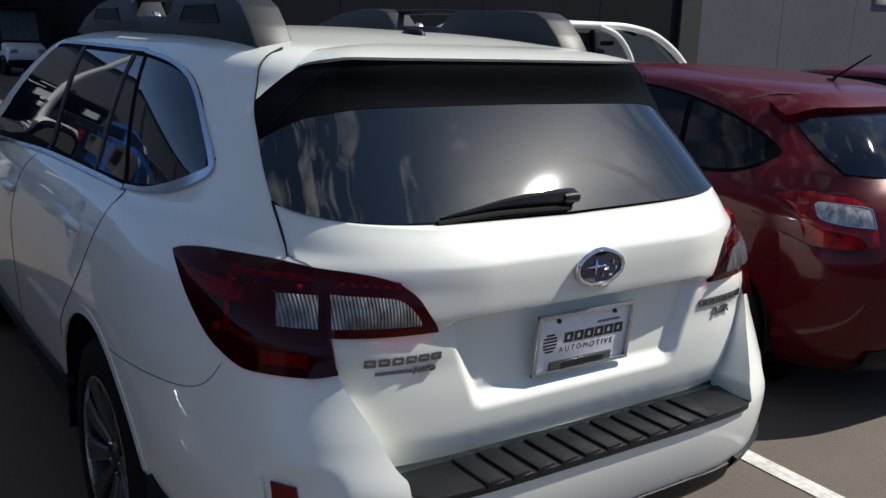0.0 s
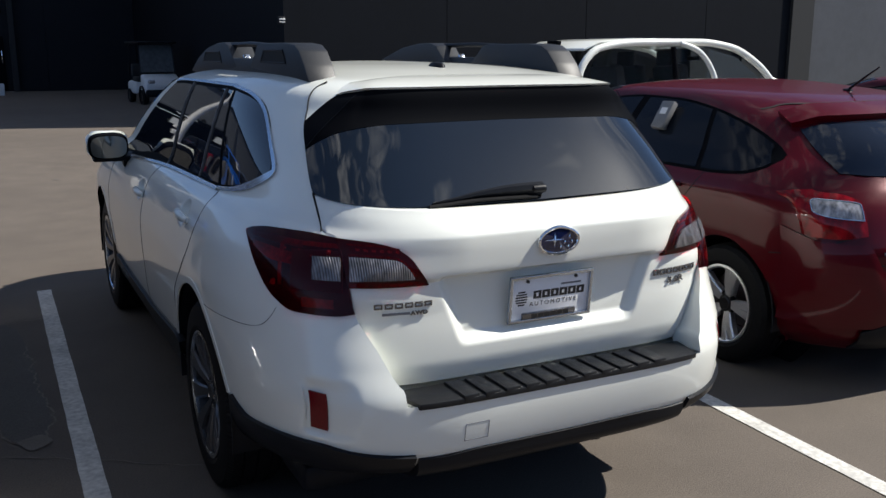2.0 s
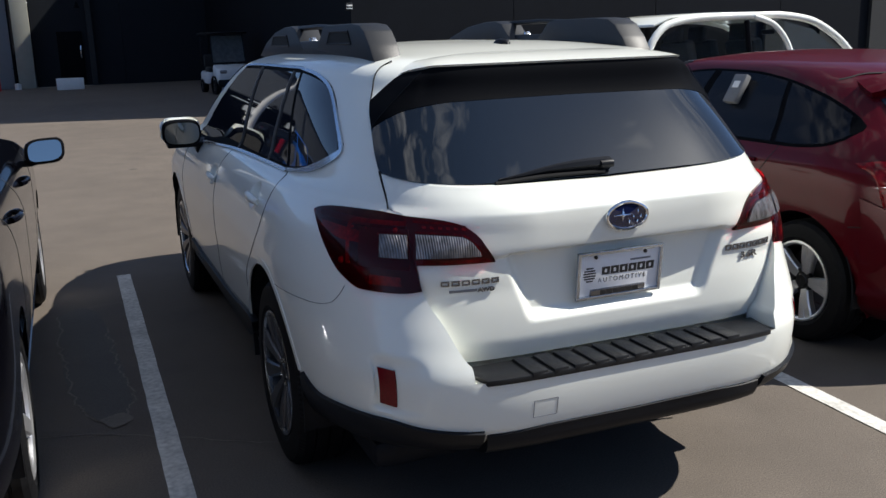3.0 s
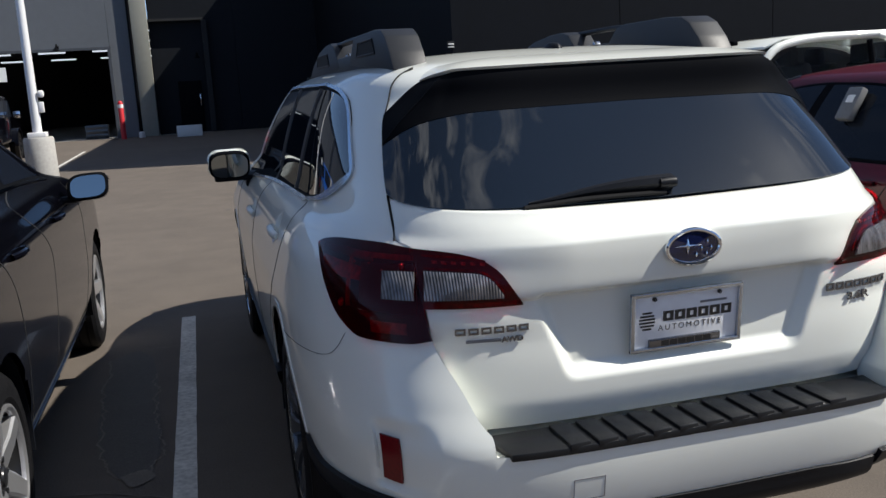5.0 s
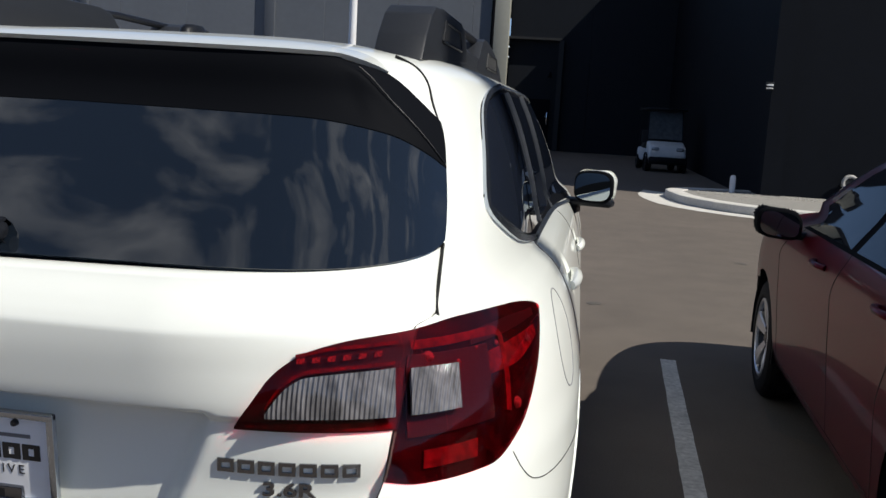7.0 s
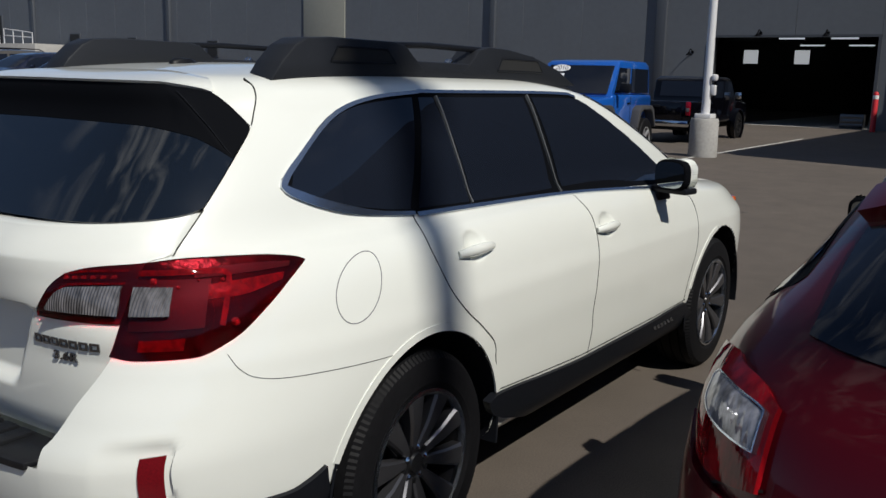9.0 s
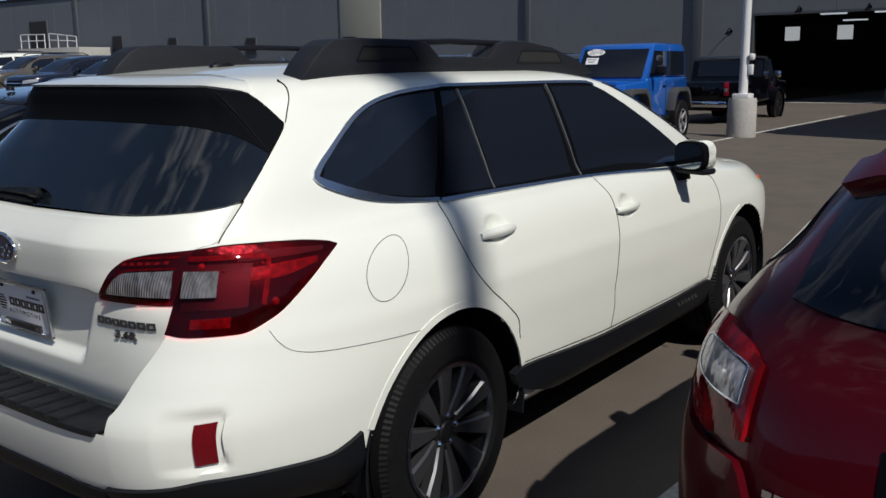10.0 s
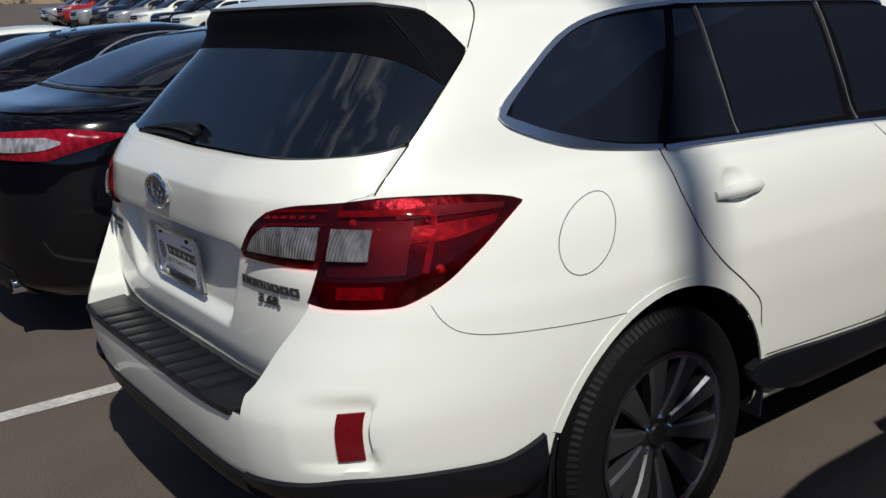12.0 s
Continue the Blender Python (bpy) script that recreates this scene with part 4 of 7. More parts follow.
        if s > 0:
            part("fuel_flap", B.strip(ring, 0.0025, 0.001, s, 64, True), GREYINK, car, "round fuel filler flap outline")
        # side windows: a black surround, then four panes with a satin trim round the rear one
        sill_z = [(0.560, 1.243), (0.572, 1.222), (0.60, 1.205), (0.66, 1.185), (0.80, 1.150), (0.95, 1.126), (1.07, 1.115), (2.03, 1.098), (3.30, 1.050)]
        head_z = [(0.560, 1.246), (0.580, 1.254), (0.61, 1.276), (0.65, 1.306), (0.70, 1.343), (0.74, 1.371), (0.80, 1.407), (0.86, 1.434), (0.93, 1.453), (1.04, 1.467), (1.24, 1.479), (1.95, 1.478), (2.3, 1.474), (2.44, 1.460), (2.66, 1.385), (2.90, 1.282), (3.2, 1.140), (3.30, 1.082)]
        fs, fh = pchip(sill_z), pchip(head_z)

        def side_pane(y0, y1, tilt0, tilt1, inset, off, thick, nu=16):
            pos, norm = [], []
            for i in range(nu + 1):
                u = i / nu
                ca, cb = [], []
                for j in range(9):
                    v = j / 8
                    y = (y0 + tilt0 * v) * (1 - u) + (y1 + tilt1 * v) * u
                    lo, hi = float(fs(y)) + inset, float(fh(y)) - inset
                    z = lo + max(hi - lo, 0.002) * v
                    w = B.way(y, z) * s
                    n = B.normal(w, z)
                    ca.append(B.at(w, z) + n * off)
                    cb.append(n)
                pos.append(ca)
                norm.append(cb)
            return B.sheet(pos, norm, thick)
        part("window_surround", side_pane(0.578, 3.28, 0, 0, 0.0, 0.0025, 0.008, 60), GLOSSBLACK, car)
        part("quarter_window", side_pane(0.588, 1.055, 0.03, 0.14, 0.015, 0.005, 0.006), GLASS, car, "dark tinted quarter window")
        part("door_window", side_pane(1.10, 1.383, 0.13, -0.075, 0.016, 0.005, 0.006), GLASS, car, "dark tinted rear door pane")
        part("door_window", side_pane(1.408, 1.965, -0.08, -0.06, 0.016, 0.005, 0.006), GLASS, car, "dark tinted rear door window")
        part("door_window", side_pane(2.05, 3.22, -0.08, 0.0, 0.016, 0.005, 0.006, 30), GLASS, car, "dark tinted front door window")
        part("window_bar", B.strip([(Y(1.396, 1.12), 1.118), (Y(1.316, 1.46), 1.466)], 0.0055, 0.0115, s, 24), TRIMEDGE, car)
        part("window_bar", B.strip([(Y(2.018, 1.10), 1.10), (Y(1.938, 1.47), 1.470)], 0.0055, 0.0115, s, 24), TRIMEDGE, car)
        trim = [(1.07, 1.1165), (0.95, 1.128), (0.80, 1.152), (0.69, 1.181), (0.62, 1.207), (0.588, 1.222), (0.578, 1.239), (0.606, 1.267), (0.65, 1.300), (0.705, 1.340), (0.75, 1.370), (0.81, 1.405), (0.865, 1.429), (0.935, 1.449), (1.04, 1.465), (1.24, 1.478)]
        part("window_trim", B.strip([(Y(a, b), b) for a, b in trim], lambda u: 0.013 + 0.013 * float(smooth(0.10, 0.34, u)) * float(smooth(0.66, 0.46, u)), 0.008, s, 70), SATIN, car, "satin metal trim round the quarter window, broad at the rear corner")
        trim = [(1.08, 1.112), (1.5, 1.105), (2.03, 1.094), (3.2, 1.046)]
        part("window_trim", B.strip([(Y(a, b), b) for a, b in trim], 0.015, 0.008, s, 40), SATIN, car, "satin strip under the door windows")
        trim = [(1.24, 1.480), (1.95, 1.479), (2.3, 1.474), (2.42, 1.462)]
        part("window_trim", B.strip([(Y(a, b), b) for a, b in trim], 0.014, 0.008, s, 40), SATIN, car)
        # door handles over the hollows in the doors
        for y, z in ((1.17, 0.985), (2.155, 0.945)):
            bar = bmesh.new()
            pts = [B.at(Y(y + 0.2 * t, z) * s, z + 0.003 * t) + B.normal(Y(y + 0.2 * t, z) * s, z) * (0.003 + 0.014 * math.sin(math.pi * t) ** 0.5) for t in np.linspace(0, 1, 14)]
            tube(pts, lambda t: 0.008 + 0.008 * math.sin(math.pi * min(max(t, 0.04), 0.96)) ** 0.5, 10, bar)
            bmesh.ops.scale(bar, vec=(1, 1, 1.15), verts=bar.verts, space=Matrix.Translation((0, 0, -z)))
            part("door_handle", bar, WHITE, car, "white door pull handle")
        # black cladding along the sills and under the bumpers
        SY = lambda y: Y(y, 0.42)
        part("sill_cladding", B.patch([(SY(1.365), 0.275), (SY(3.285), 0.275)], [(SY(1.365), 0.462), (SY(1.43), 0.478), (SY(1.8), 0.455), (SY(2.12), 0.440), (SY(2.7), 0.440), (SY(3.24), 0.452), (SY(3.285), 0.40)], 0.014, 0.03, 40, 6, s), PLASTIC, car, "black plastic sill cladding")
        for k in range(6):
            part("sill_letter_bar", B.patch([(SY(2.80 + 0.042 * k), 0.385), (SY(2.83 + 0.042 * k), 0.385)], [(SY(2.80 + 0.042 * k), 0.412), (SY(2.83 + 0.042 * k), 0.412)], 0.017, 0.004, 2, 1, s), SATIN, car, "small satin letter block")
        bump = [(X(0.50, 0.45), 0.452), (X(0.68, 0.45), 0.472), (Y(0.12, 0.45), 0.488), (Y(0.27, 0.45), 0.484), (Y(0.43, 0.45), 0.477), (Y(0.49, 0.5), 0.496), (Y(0.535, 0.5), 0.516)]
        part("bumper_cladding", B.patch([(X(0.50, 0.3), 0.265), (Y(0.535, 0.5), 0.265)], bump, 0.014, 0.05, 40, 6, s, end=lambda z: B.way(0.535 + 0.05 * float(smooth(0.53, 0.34, z)), z)), PLASTIC, car, "black lower bumper corner")
        # headlamp wrapping the front corner
        lamp = box((0.08, 0.22, 0.07), (0.715 * s, 4.29, 0.855), 0.03, m=Matrix.Rotation(radians(-24 * s), 4, "Z"))
        head = part("headlamp", lamp, HEADLAMP, car, "clear headlamp")
        part("indicator_lens", box((0.05, 0.14, 0.055), (0.800 * s, 4.18, 0.868), 0.02, m=Matrix.Rotation(radians(-18 * s), 4, "Z")), AMBER, head, "amber indicator")
        # door mirror
        wide_by = 1.0 if s < 0 else 0.84
        oval = lambda w, h, e=3.2: [(0.975 * s + w * wide_by * math.copysign(abs(math.cos(a)) ** (2 / e), math.cos(a)), 1.127 + h * math.copysign(abs(math.sin(a)) ** (2 / e), math.sin(a))) for a in np.linspace(0, 2 * math.pi, 48, endpoint=False)]
        m = part("door_mirror", prism(oval(0.100, 0.068), 2.81, 2.90, "y", 0.030, seg=4), WHITE, car, "white door mirror cap", sharp=70)
        part("mirror_base", box((0.20, 0.10, 0.03), (0.955 * s, 2.85, 1.055), 0.012), PLASTIC, m)
        part("mirror_stalk", prism([(2.82, 1.0), (2.93, 1.0), (2.90, 1.07), (2.83, 1.07)], 0.80 * s, 0.90 * s, bevel=0.01), PLASTIC, m)
        part("mirror_surround", prism(oval(0.101, 0.069), 2.786, 2.835, "y", 0.012, seg=3), GLOSSBLACK, m, sharp=60)
        part("mirror_glass", prism(oval(0.090, 0.059), 2.781, 2.790, "y"), MIRROR, m, "silvered mirror glass")
        c = Vector((0.975 * s, 2.85, 1.127))
        turned = Matrix.Rotation(radians(9), 4, "X") if s < 0 else Matrix.Rotation(radians(-13), 4, "Z")
        m.matrix_basis = Matrix.Translation(c) @ turned @ Matrix.Translation(-c)

    # middle of the bumper: black lower edge, step pad, tow cover, plate
    skirt = pchip([(0.27, 0.34), (0.33, 0.10), (0.36, 0.012), (0.375, -0.022), (0.40, -0.040), (0.44, -0.046), (0.5, -0.06)])
    part("bumper_valance", B.patch([(0, 0.275), (X(0.5, 0.3), 0.275)], [(0, 0.440), (X(0.30, 0.4), 0.443), (X(0.42, 0.4), 0.437), (X(0.5, 0.4), 0.437)], 0.006, 0.03, 20, 12, both=True, shift=lambda x, z: min(0.0, float(skirt(z)) - float(B.f[0](z)))), PLASTIC, car, "black lower bumper valance")
    pad_y = lambda x: B.at(B.wayx(abs(x), 0.61), 0.61).y + 0.006
    padm = bmesh.new()
    out = [(x, pad_y(x) - 0.012) for x in np.linspace(-0.515, 0.515, 25)]
    inn = [(x, 0.055 + 0.02 * abs(x)) for x in np.linspace(0.545, -0.545, 25)]
    shelf = prism([(x, y) for x, y in [(q[0] * 1.10, q[1] + 0.035) for q in out] + [(q[0] * 1.08, q[1] + 0.12) for q in inn]], 0.57, 0.606, "z")
    part("bumper_shelf", shelf, WHITE, car, "white top of the bumper")
    prism(out + inn, 0.606, 0.622, "z", 0.004, padm)
    pad = part("step_pad", padm, PAD, car, "black ribbed bumper step pad")
    padlip = prism([(x, y - 0.003) for x, y in out] + [(x, y + 0.016) for x, y in out[::-1]], 0.603, 0.6215, "z", 0.003)
    part("pad_lip", padlip, PAD, pad, "lip of the step pad turned over the bumper edge")
    for k in range(13):
        x = -0.42 + 0.07 * k
        ya, yb = pad_y(x) - 0.016, 0.052
        if k in (0, 12):
            continue
        rib = prism([(x - 0.026, ya), (x + 0.026, ya + 0.004), (x + 0.024, yb), (x - 0.028, yb)], 0.612, 0.630, "z", 0.003)
        part("pad_rib", rib, PAD, pad)
    part("tow_cover", B.strip([(X(0.325, 0.5) + 0.04 * a, 0.505 + 0.028 * b) for a, b in ((-1, -1), (1, -1), (1, 1), (-1, 1), (-1, -1))], 0.002, 0.0008, -1, 40, True), GREYINK, car, "square tow eye cover outline")
    tip = lathe([(0.028, 0), (0.034, 0.001), (0.034, 0.16), (0.028, 0.16)], 24, at=(0, 0, 0), axis="x")
    bmesh.ops.rotate(tip, cent=(0, 0, 0), matrix=Matrix.Rotation(radians(90), 3, "Z"), verts=tip.verts)
    bmesh.ops.translate(tip, vec=(0.56, 0.24, 0.285), verts=tip.verts)
    part("exhaust_tip", tip, ALLOY, car, "steel exhaust tip")
    part("underside", box((1.5, 3.9, 0.1), (0, 2.25, 0.27), 0.03), PLASTIC, car, "dark underside")

    # oval badge with a star field drawn as plain sparkles
    def gate_on(x, z, d):
        p = gate_place(x, z)
        e = 0.006
        n = (gate_place(x + e, z) - gate_place(x - e, z)).cross(gate_place(x, z + e) - gate_place(x, z - e)).normalized()
        return p + (n if n.y < 0 else -n) * d
    ring = bmesh.new()
    tube([gate_on(0.072 * math.cos(a), 1.040 + 0.040 * math.sin(a), 0.008) for a in np.linspace(0, 2 * math.pi, 41)], 0.0055, 8, ring, False)
    badge = part("badge_rim", ring, CHROME, car, "chrome rim of the oval badge")
    vs = [gate_on(0.068 * r * math.cos(a), 1.040 + 0.037 * r * math.sin(a), 0.007 + 0.004 * (1 - r)) for r in (0.01, 0.5, 1.0) for a in np.linspace(0, 2 * math.pi, 36, endpoint=False)]
    part("badge_field", mesh_of(vs, [(r * 36 + i, r * 36 + (i + 1) % 36, (r + 1) * 36 + (i + 1) % 36, (r + 1) * 36 + i) for r in range(2) for i in range(36)]), BADGEBLUE, badge, "deep blue enamel field")
    for x, z, a, b in ((-0.018, 1.045, 0.036, 0.022), (0.036, 1.051, 0.016, 0.008), (0.020, 1.036, 0.014, 0.007), (0.046, 1.036, 0.014, 0.007), (0.006, 1.022, 0.014, 0.007), (0.034, 1.022, 0.014, 0.007)):
        pts = []
        for k in range(8):
            r = 1.0 if k % 2 == 0 else 0.16
            an = math.pi / 4 * k
            pts.append(gate_on(x + a * r * math.cos(an), z + b * r * math.sin(an), 0.0125))
        pts.append(gate_on(x, z, 0.015))
        part("sparkle", mesh_of(pts, [(k, (k + 1) % 8, 8) for k in range(8)]), CHROME, badge)

    # raised chrome lettering: the makers' names as plain hollow blocks, the engine size and drive as words
    def blocks(x0, z, widths, height, gap, stroke=0.0055):
        x = x0
        for w in widths:
            q = [(x, z), (x + w, z), (x + w, z + height), (x, z + height)]
            r = [(x + stroke, z + stroke), (x + w - stroke, z + stroke), (x + w - stroke, z + height - stroke), (x + stroke, z + height - stroke)]
            vs = [gate_on(a, b, d) for d in (0.001, 0.004) for ring in (q, r) for a, b in ring]
            fs = []
            for e in range(4):
                f = (e + 1) % 4
                fs += [(8 + e, 8 + f, 12 + f, 12 + e), (e, f, 8 + f, 8 + e), (4 + e, 4 + f, 12 + f, 12 + e)]
            part("letter_block", mesh_of(vs, fs), DARKCHROME, car, "dark chrome letter block")
            x += w + gap

    def gate_word(text, x, z, height, stretch):
        e = 0.01
        right = (gate_on(x + e, z, 0.002) - gate_on(x - e, z, 0.002)).normalized()
        up = (gate_on(x, z + e, 0.002) - gate_on(x, z - e, 0.002)).normalized()
        out = right.cross(up).normalized()
        word = bpy.data.curves.new("word", "FONT")
        word.body, word.size, word.extrude, word.align_x, word.offset = text, height / 0.70, 0.002, "CENTER", 0.0006
        word.materials.append(DARKCHROME)
        o = new("raised_word", word)
        o.parent = car
        m = Matrix((right, up, out)).transposed().to_4x4()
        m.translation = gate_on(x, z, 0.004)
        o.matrix_basis = m @ Matrix.Diagonal((stretch, 1, 1, 1))
        o["label"] = "dark chrome raised lettering"
    blocks(0.408, 0.874, [0.0245] * 7, 0.020, 0.0055)
    gate_word("3.6R", 0.512, 0.842, 0.020, 1.5)
    blocks(-0.594, 0.878, [0.024] * 6, 0.016, 0.006, 0.0045)
    q = [gate_on(a, b, d) for d in (0.001, 0.004) for a, b in ((-0.570, 0.857), (-0.488, 0.857), (-0.488, 0.864), (-0.570, 0.864))]
    part("badge_bar", mesh_of(q, [(4, 5, 6, 7)] + [(i, (i + 1) % 4, 4 + (i + 1) % 4, 4 + i) for i in range(4)]), GREYINK, car, "dark bar of the drive badge")
    gate_word("AWD", -0.460, 0.855, 0.012, 1.25)

    # wiper: its pivot sits low on the glass
    def on_glass(x, z, d):
        w = math.copysign(B.wayx(abs(x), z), x) if x else 1e-6
        return tuple(B.at(w, z) + B.normal(w, z) * d)
    top_edge = pchip([(-0.375, 1.161), (-0.30, 1.170), (-0.20, 1.181), (-0.10, 1.187), (0.0, 1.189), (0.014, 1.188)])
    low_edge = pchip([(-0.375, 1.157), (-0.20, 1.165), (0.0, 1.163), (0.014, 1.163)])
    pos, norm = [], []
    for x in np.linspace(-0.375, 0.014, 33):
        a, b = float(low_edge(x)), float(top_edge(x))
        ridge = 0.014 + 0.024 * float(smooth(-0.375, -0.05, x))
        pos.append([Vector(on_glass(x, a + (b - a) * v, d)) for v, d in ((0, 0.010), (0.12, ridge * 0.8), (0.5, ridge), (0.88, ridge * 0.85), (1, 0.012))])
        norm.append([Vector((0, -0.74, 0.67))] * 5)
    wiper = part("wiper_arm", B.sheet(pos, norm, 0.006), PLASTIC, car, "black tapered rear wiper arm", sharp=25)
    part("wiper_blade", tube(bend([on_glass(-0.01, 1.156, 0.012), on_glass(-0.2, 1.158, 0.012), on_glass(-0.39, 1.150, 0.012)], 14), 0.006, 8), RUBBER, wiper, "rubber wiper blade")
    cap = lathe([(0.012, -0.03), (0.014, 0.0), (0.013, 0.014), (0.001, 0.018)], 20, axis="x")
    bmesh.ops.translate(cap, vec=on_glass(0.004, 1.170, 0.026), verts=cap.verts)
    part("wiper_cap", cap, PLASTIC, wiper)

    # roof: rails with two pods each, and a low aerial
    for s in (1, -1):
        lift = lambda y: float(pchip([(0.5, 1.508), (0.9, 1.526), (1.5, 1.534), (2.0, 1.530), (2.45, 1.512), (2.62, 1.494)])(y))
        base = prism([(0.715, lift(0.74) - 0.02)] + [(y, lift(y) - 0.03) for y in np.linspace(0.82, 2.58, 12)] + [(2.58, lift(2.58) - 0.005)]
                     + [(y, lift(y) + 0.050) for y in np.linspace(2.3, 0.85, 12)], 0.488 * s, 0.560 * s, bevel=0.008)
        rail = part("roof_rail", base, RAILBLACK, car, "black plastic roof rail")
        for pts in ([(0.700, 1.510), (0.745, 1.565), (0.800, 1.614), (0.85, 1.635), (0.95, 1.642), (1.27, 1.642), (1.33, 1.632), (1.37, 1.602), (1.41, 1.575), (1.45, 1.545), (1.0, 1.522)],
                    [(1.66, 1.545), (1.73, 1.588), (1.79, 1.636), (1.86, 1.650), (2.0, 1.647), (2.2, 1.627), (2.42, 1.578), (2.60, 1.512), (2.3, 1.500), (1.9, 1.520)]):
            pod = part("rail_pod", prism(pts, 0.455 * s, 0.562 * s, bevel=0.007, seg=2), RAILBLACK, rail, "thick end of the roof rail")
            ya, yb, za, zb = (0.95, 1.24, 1.570, 1.615) if pts[0][0] < 1 else (1.92, 2.25, 1.562, 1.608)
            part("pod_slot", prism([(ya, za), (yb + 0.03, za), (yb - 0.02, zb), (ya + 0.03, zb)], 0.5605 * s, 0.5640 * s), GAP, pod)
            part("pod_slot_rim", tube([(0.563 * s, a, b) for a, b in ((ya, za), (yb + 0.03, za), (yb - 0.02, zb), (ya + 0.03, zb), (ya, za))], 0.004, 6), PLASTIC, pod)
        part("cross_bar", tube([(0.530 * s, 1.27, 1.632), (0.528 * s, 1.5, 1.640), (0.530 * s, 1.84, 1.638)], 0.011, 8), PLASTIC, rail, "stowed cross bar")
        part("bar_hook", prism([(1.60, 1.54), (1.70, 1.54), (1.66, 1.585), (1.645, 1.60), (1.63, 1.585)], 0.505 * s, 0.535 * s, bevel=0.005), SATIN, rail, "pale hook of the stowed cross bar")
    aer = lathe([(0.030, 0), (0.028, 0.012), (0.020, 0.022), (0.001, 0.025)], 24, axis="z")
    bmesh.ops.scale(aer, vec=(0.8, 1.9, 1), verts=aer.verts)
    bmesh.ops.translate(aer, vec=(0, 0.86, 1.548), verts=aer.verts)
    part("aerial_base", aer, PLASTIC, car, "low oval aerial base on the roof")
    front_screen(B, car, 1.13, 1.47)
    fit_wheels(car, [(s * 0.803, y) for y in HUBS for s in (1, -1)], 0.357, 0.225, 0.236, 10, ALLOY)
    return car


def number_plate():
    """A dealer's paper plate in a chrome frame, resting in the hollow of the tailgate."""
    p = thing("number_plate", "white dealer plate in a chrome frame on the tailgate", "number plate")
    p.matrix_basis = pose(0, 0.056, 0.856, 96, 0, 0)
    part("plate_sheet", box((0.300, 0.150, 0.004), (0, 0, 0.004), 0.0015), PLATEWHITE, p, "white printed plate")
    w, h = 0.155, 0.078
    for name, size, at in (("frame_side", (0.012, 2 * h, 0.012), (-w + 0.006, 0, 0.008)), ("frame_side", (0.012, 2 * h, 0.012), (w - 0.006, 0, 0.008)),
                           ("frame_top", (2 * w, 0.011, 0.012), (0, h - 0.0055, 0.0085)), ("frame_bottom", (2 * w, 0.011, 0.012), (0, -h + 0.0055, 0.0085)),
                           ("frame_panel", (0.20, 0.022, 0.010), (-0.004, -h + 0.020, 0.0085))):
        part(name, box(size, at, 0.003), SATIN if name != "frame_panel" else DARKCHROME, p, "chrome plate frame")
    for x in (-0.09, 0.09):
        part("screw", lathe([(0.006, 0.006), (0.005, 0.012), (0.001, 0.013)], 14, at=(x, 0.058, 0), axis="z"), INK, p)
    for k, (x0, w0) in enumerate([(-0.062 + 0.0325 * i, 0.029) for i in range(6)]):
        for dx, dy, a, b in ((0, 0.0095, w0, 0.007), (0, -0.0095, w0, 0.007), (-w0 / 2 + 0.005, 0, 0.010, 0.026), (w0 / 2 - 0.005, 0, 0.010, 0.026)):
            part("printed_bar", box((a, b, 0.0006), (x0 + 0.012 + dx, 0.010 + dy, 0.0064 + (0.0004 if dx else 0))), INK, p)
    for i in range(6):
        part("printed_bar", box((0.021, 0.014, 0.0006), (-0.060 + 0.0235 * i, -h + 0.020, 0.0139)), INK, p)
    part("printed_bar", box((0.075, 0.006, 0.0006), (0.075, 0.036, 0.0064)), GREYINK, p)
    for k in range(6):
        y = 0.023 - 0.0085 * k
        ww = 0.044 * math.sqrt(max(0.1, 1 - ((y - 0.002) / 0.026) ** 2))
        part("printed_mark", box((ww, 0.005, 0.0006), (-0.108, y, 0.0064)), INK, p)
    word = bpy.data.curves.new("word", "FONT")
    word.body, word.size, word.extrude, word.space_character = "AUTOMOTIVE", 0.021, 0.0003, 1.45
    word.materials.append(INK)
    o = new("printed_word", word)
    o.parent, o.matrix_basis = p, pose(-0.077, -0.027, 0.0064)
    return p


wagon()
number_plate()


# ---- other cars ----
def glaze(B, fs, fh, s, y0, y1, tilt0=0.0, tilt1=0.0, inset=0.014, off=0.005, thick=0.006, nu=16):
    """A side pane between a sill and a head curve over y."""
    pos, norm = [], []
    for i in range(nu + 1):
        u = i / nu
        ca, cb = [], []
        for j in range(7):
            v = j / 6
            y = (y0 + tilt0 * v) * (1 - u) + (y1 + tilt1 * v) * u
            lo, hi = float(fs(y)) + inset, float(fh(y)) - inset
            z = lo + max(hi - lo, 0.002) * v
            w = B.way(y, z) * s
            n = B.normal(w, z)
            ca.append(B.at(w, z) + n * off)
            cb.append(n)
        pos.append(ca)
        norm.append(cb)
    return B.sheet(pos, norm, thick)


def wide(B, lo, hi, edge, off=0.005, nu=20, nv=8, thick=0.01):
    """A plate right across the tail (or nose): heights lo and hi and half width edge over the share of the width, 0 to 1."""
    fl, fh, fe = pchip(lo), pchip(hi), pchip(edge)
    pos, norm = [], []
    for u in np.linspace(-1, 1, 2 * nu + 1):
        ways = []
        for v in np.linspace(0, 1, nv + 1):
            z = float(fl(abs(u))) * (1 - v) + float(fh(abs(u))) * v
            ways.append((math.copysign(B.wayx(float(fe(z)) * abs(u), z), u if u else 1) or 1e-6, z))
        norm.append([B.normal(w, z) for w, z in ways])
        pos.append([B.at(w, z) + n * off for (w, z), n in zip(ways, norm[-1])])
    return B.sheet(pos, norm, thick)


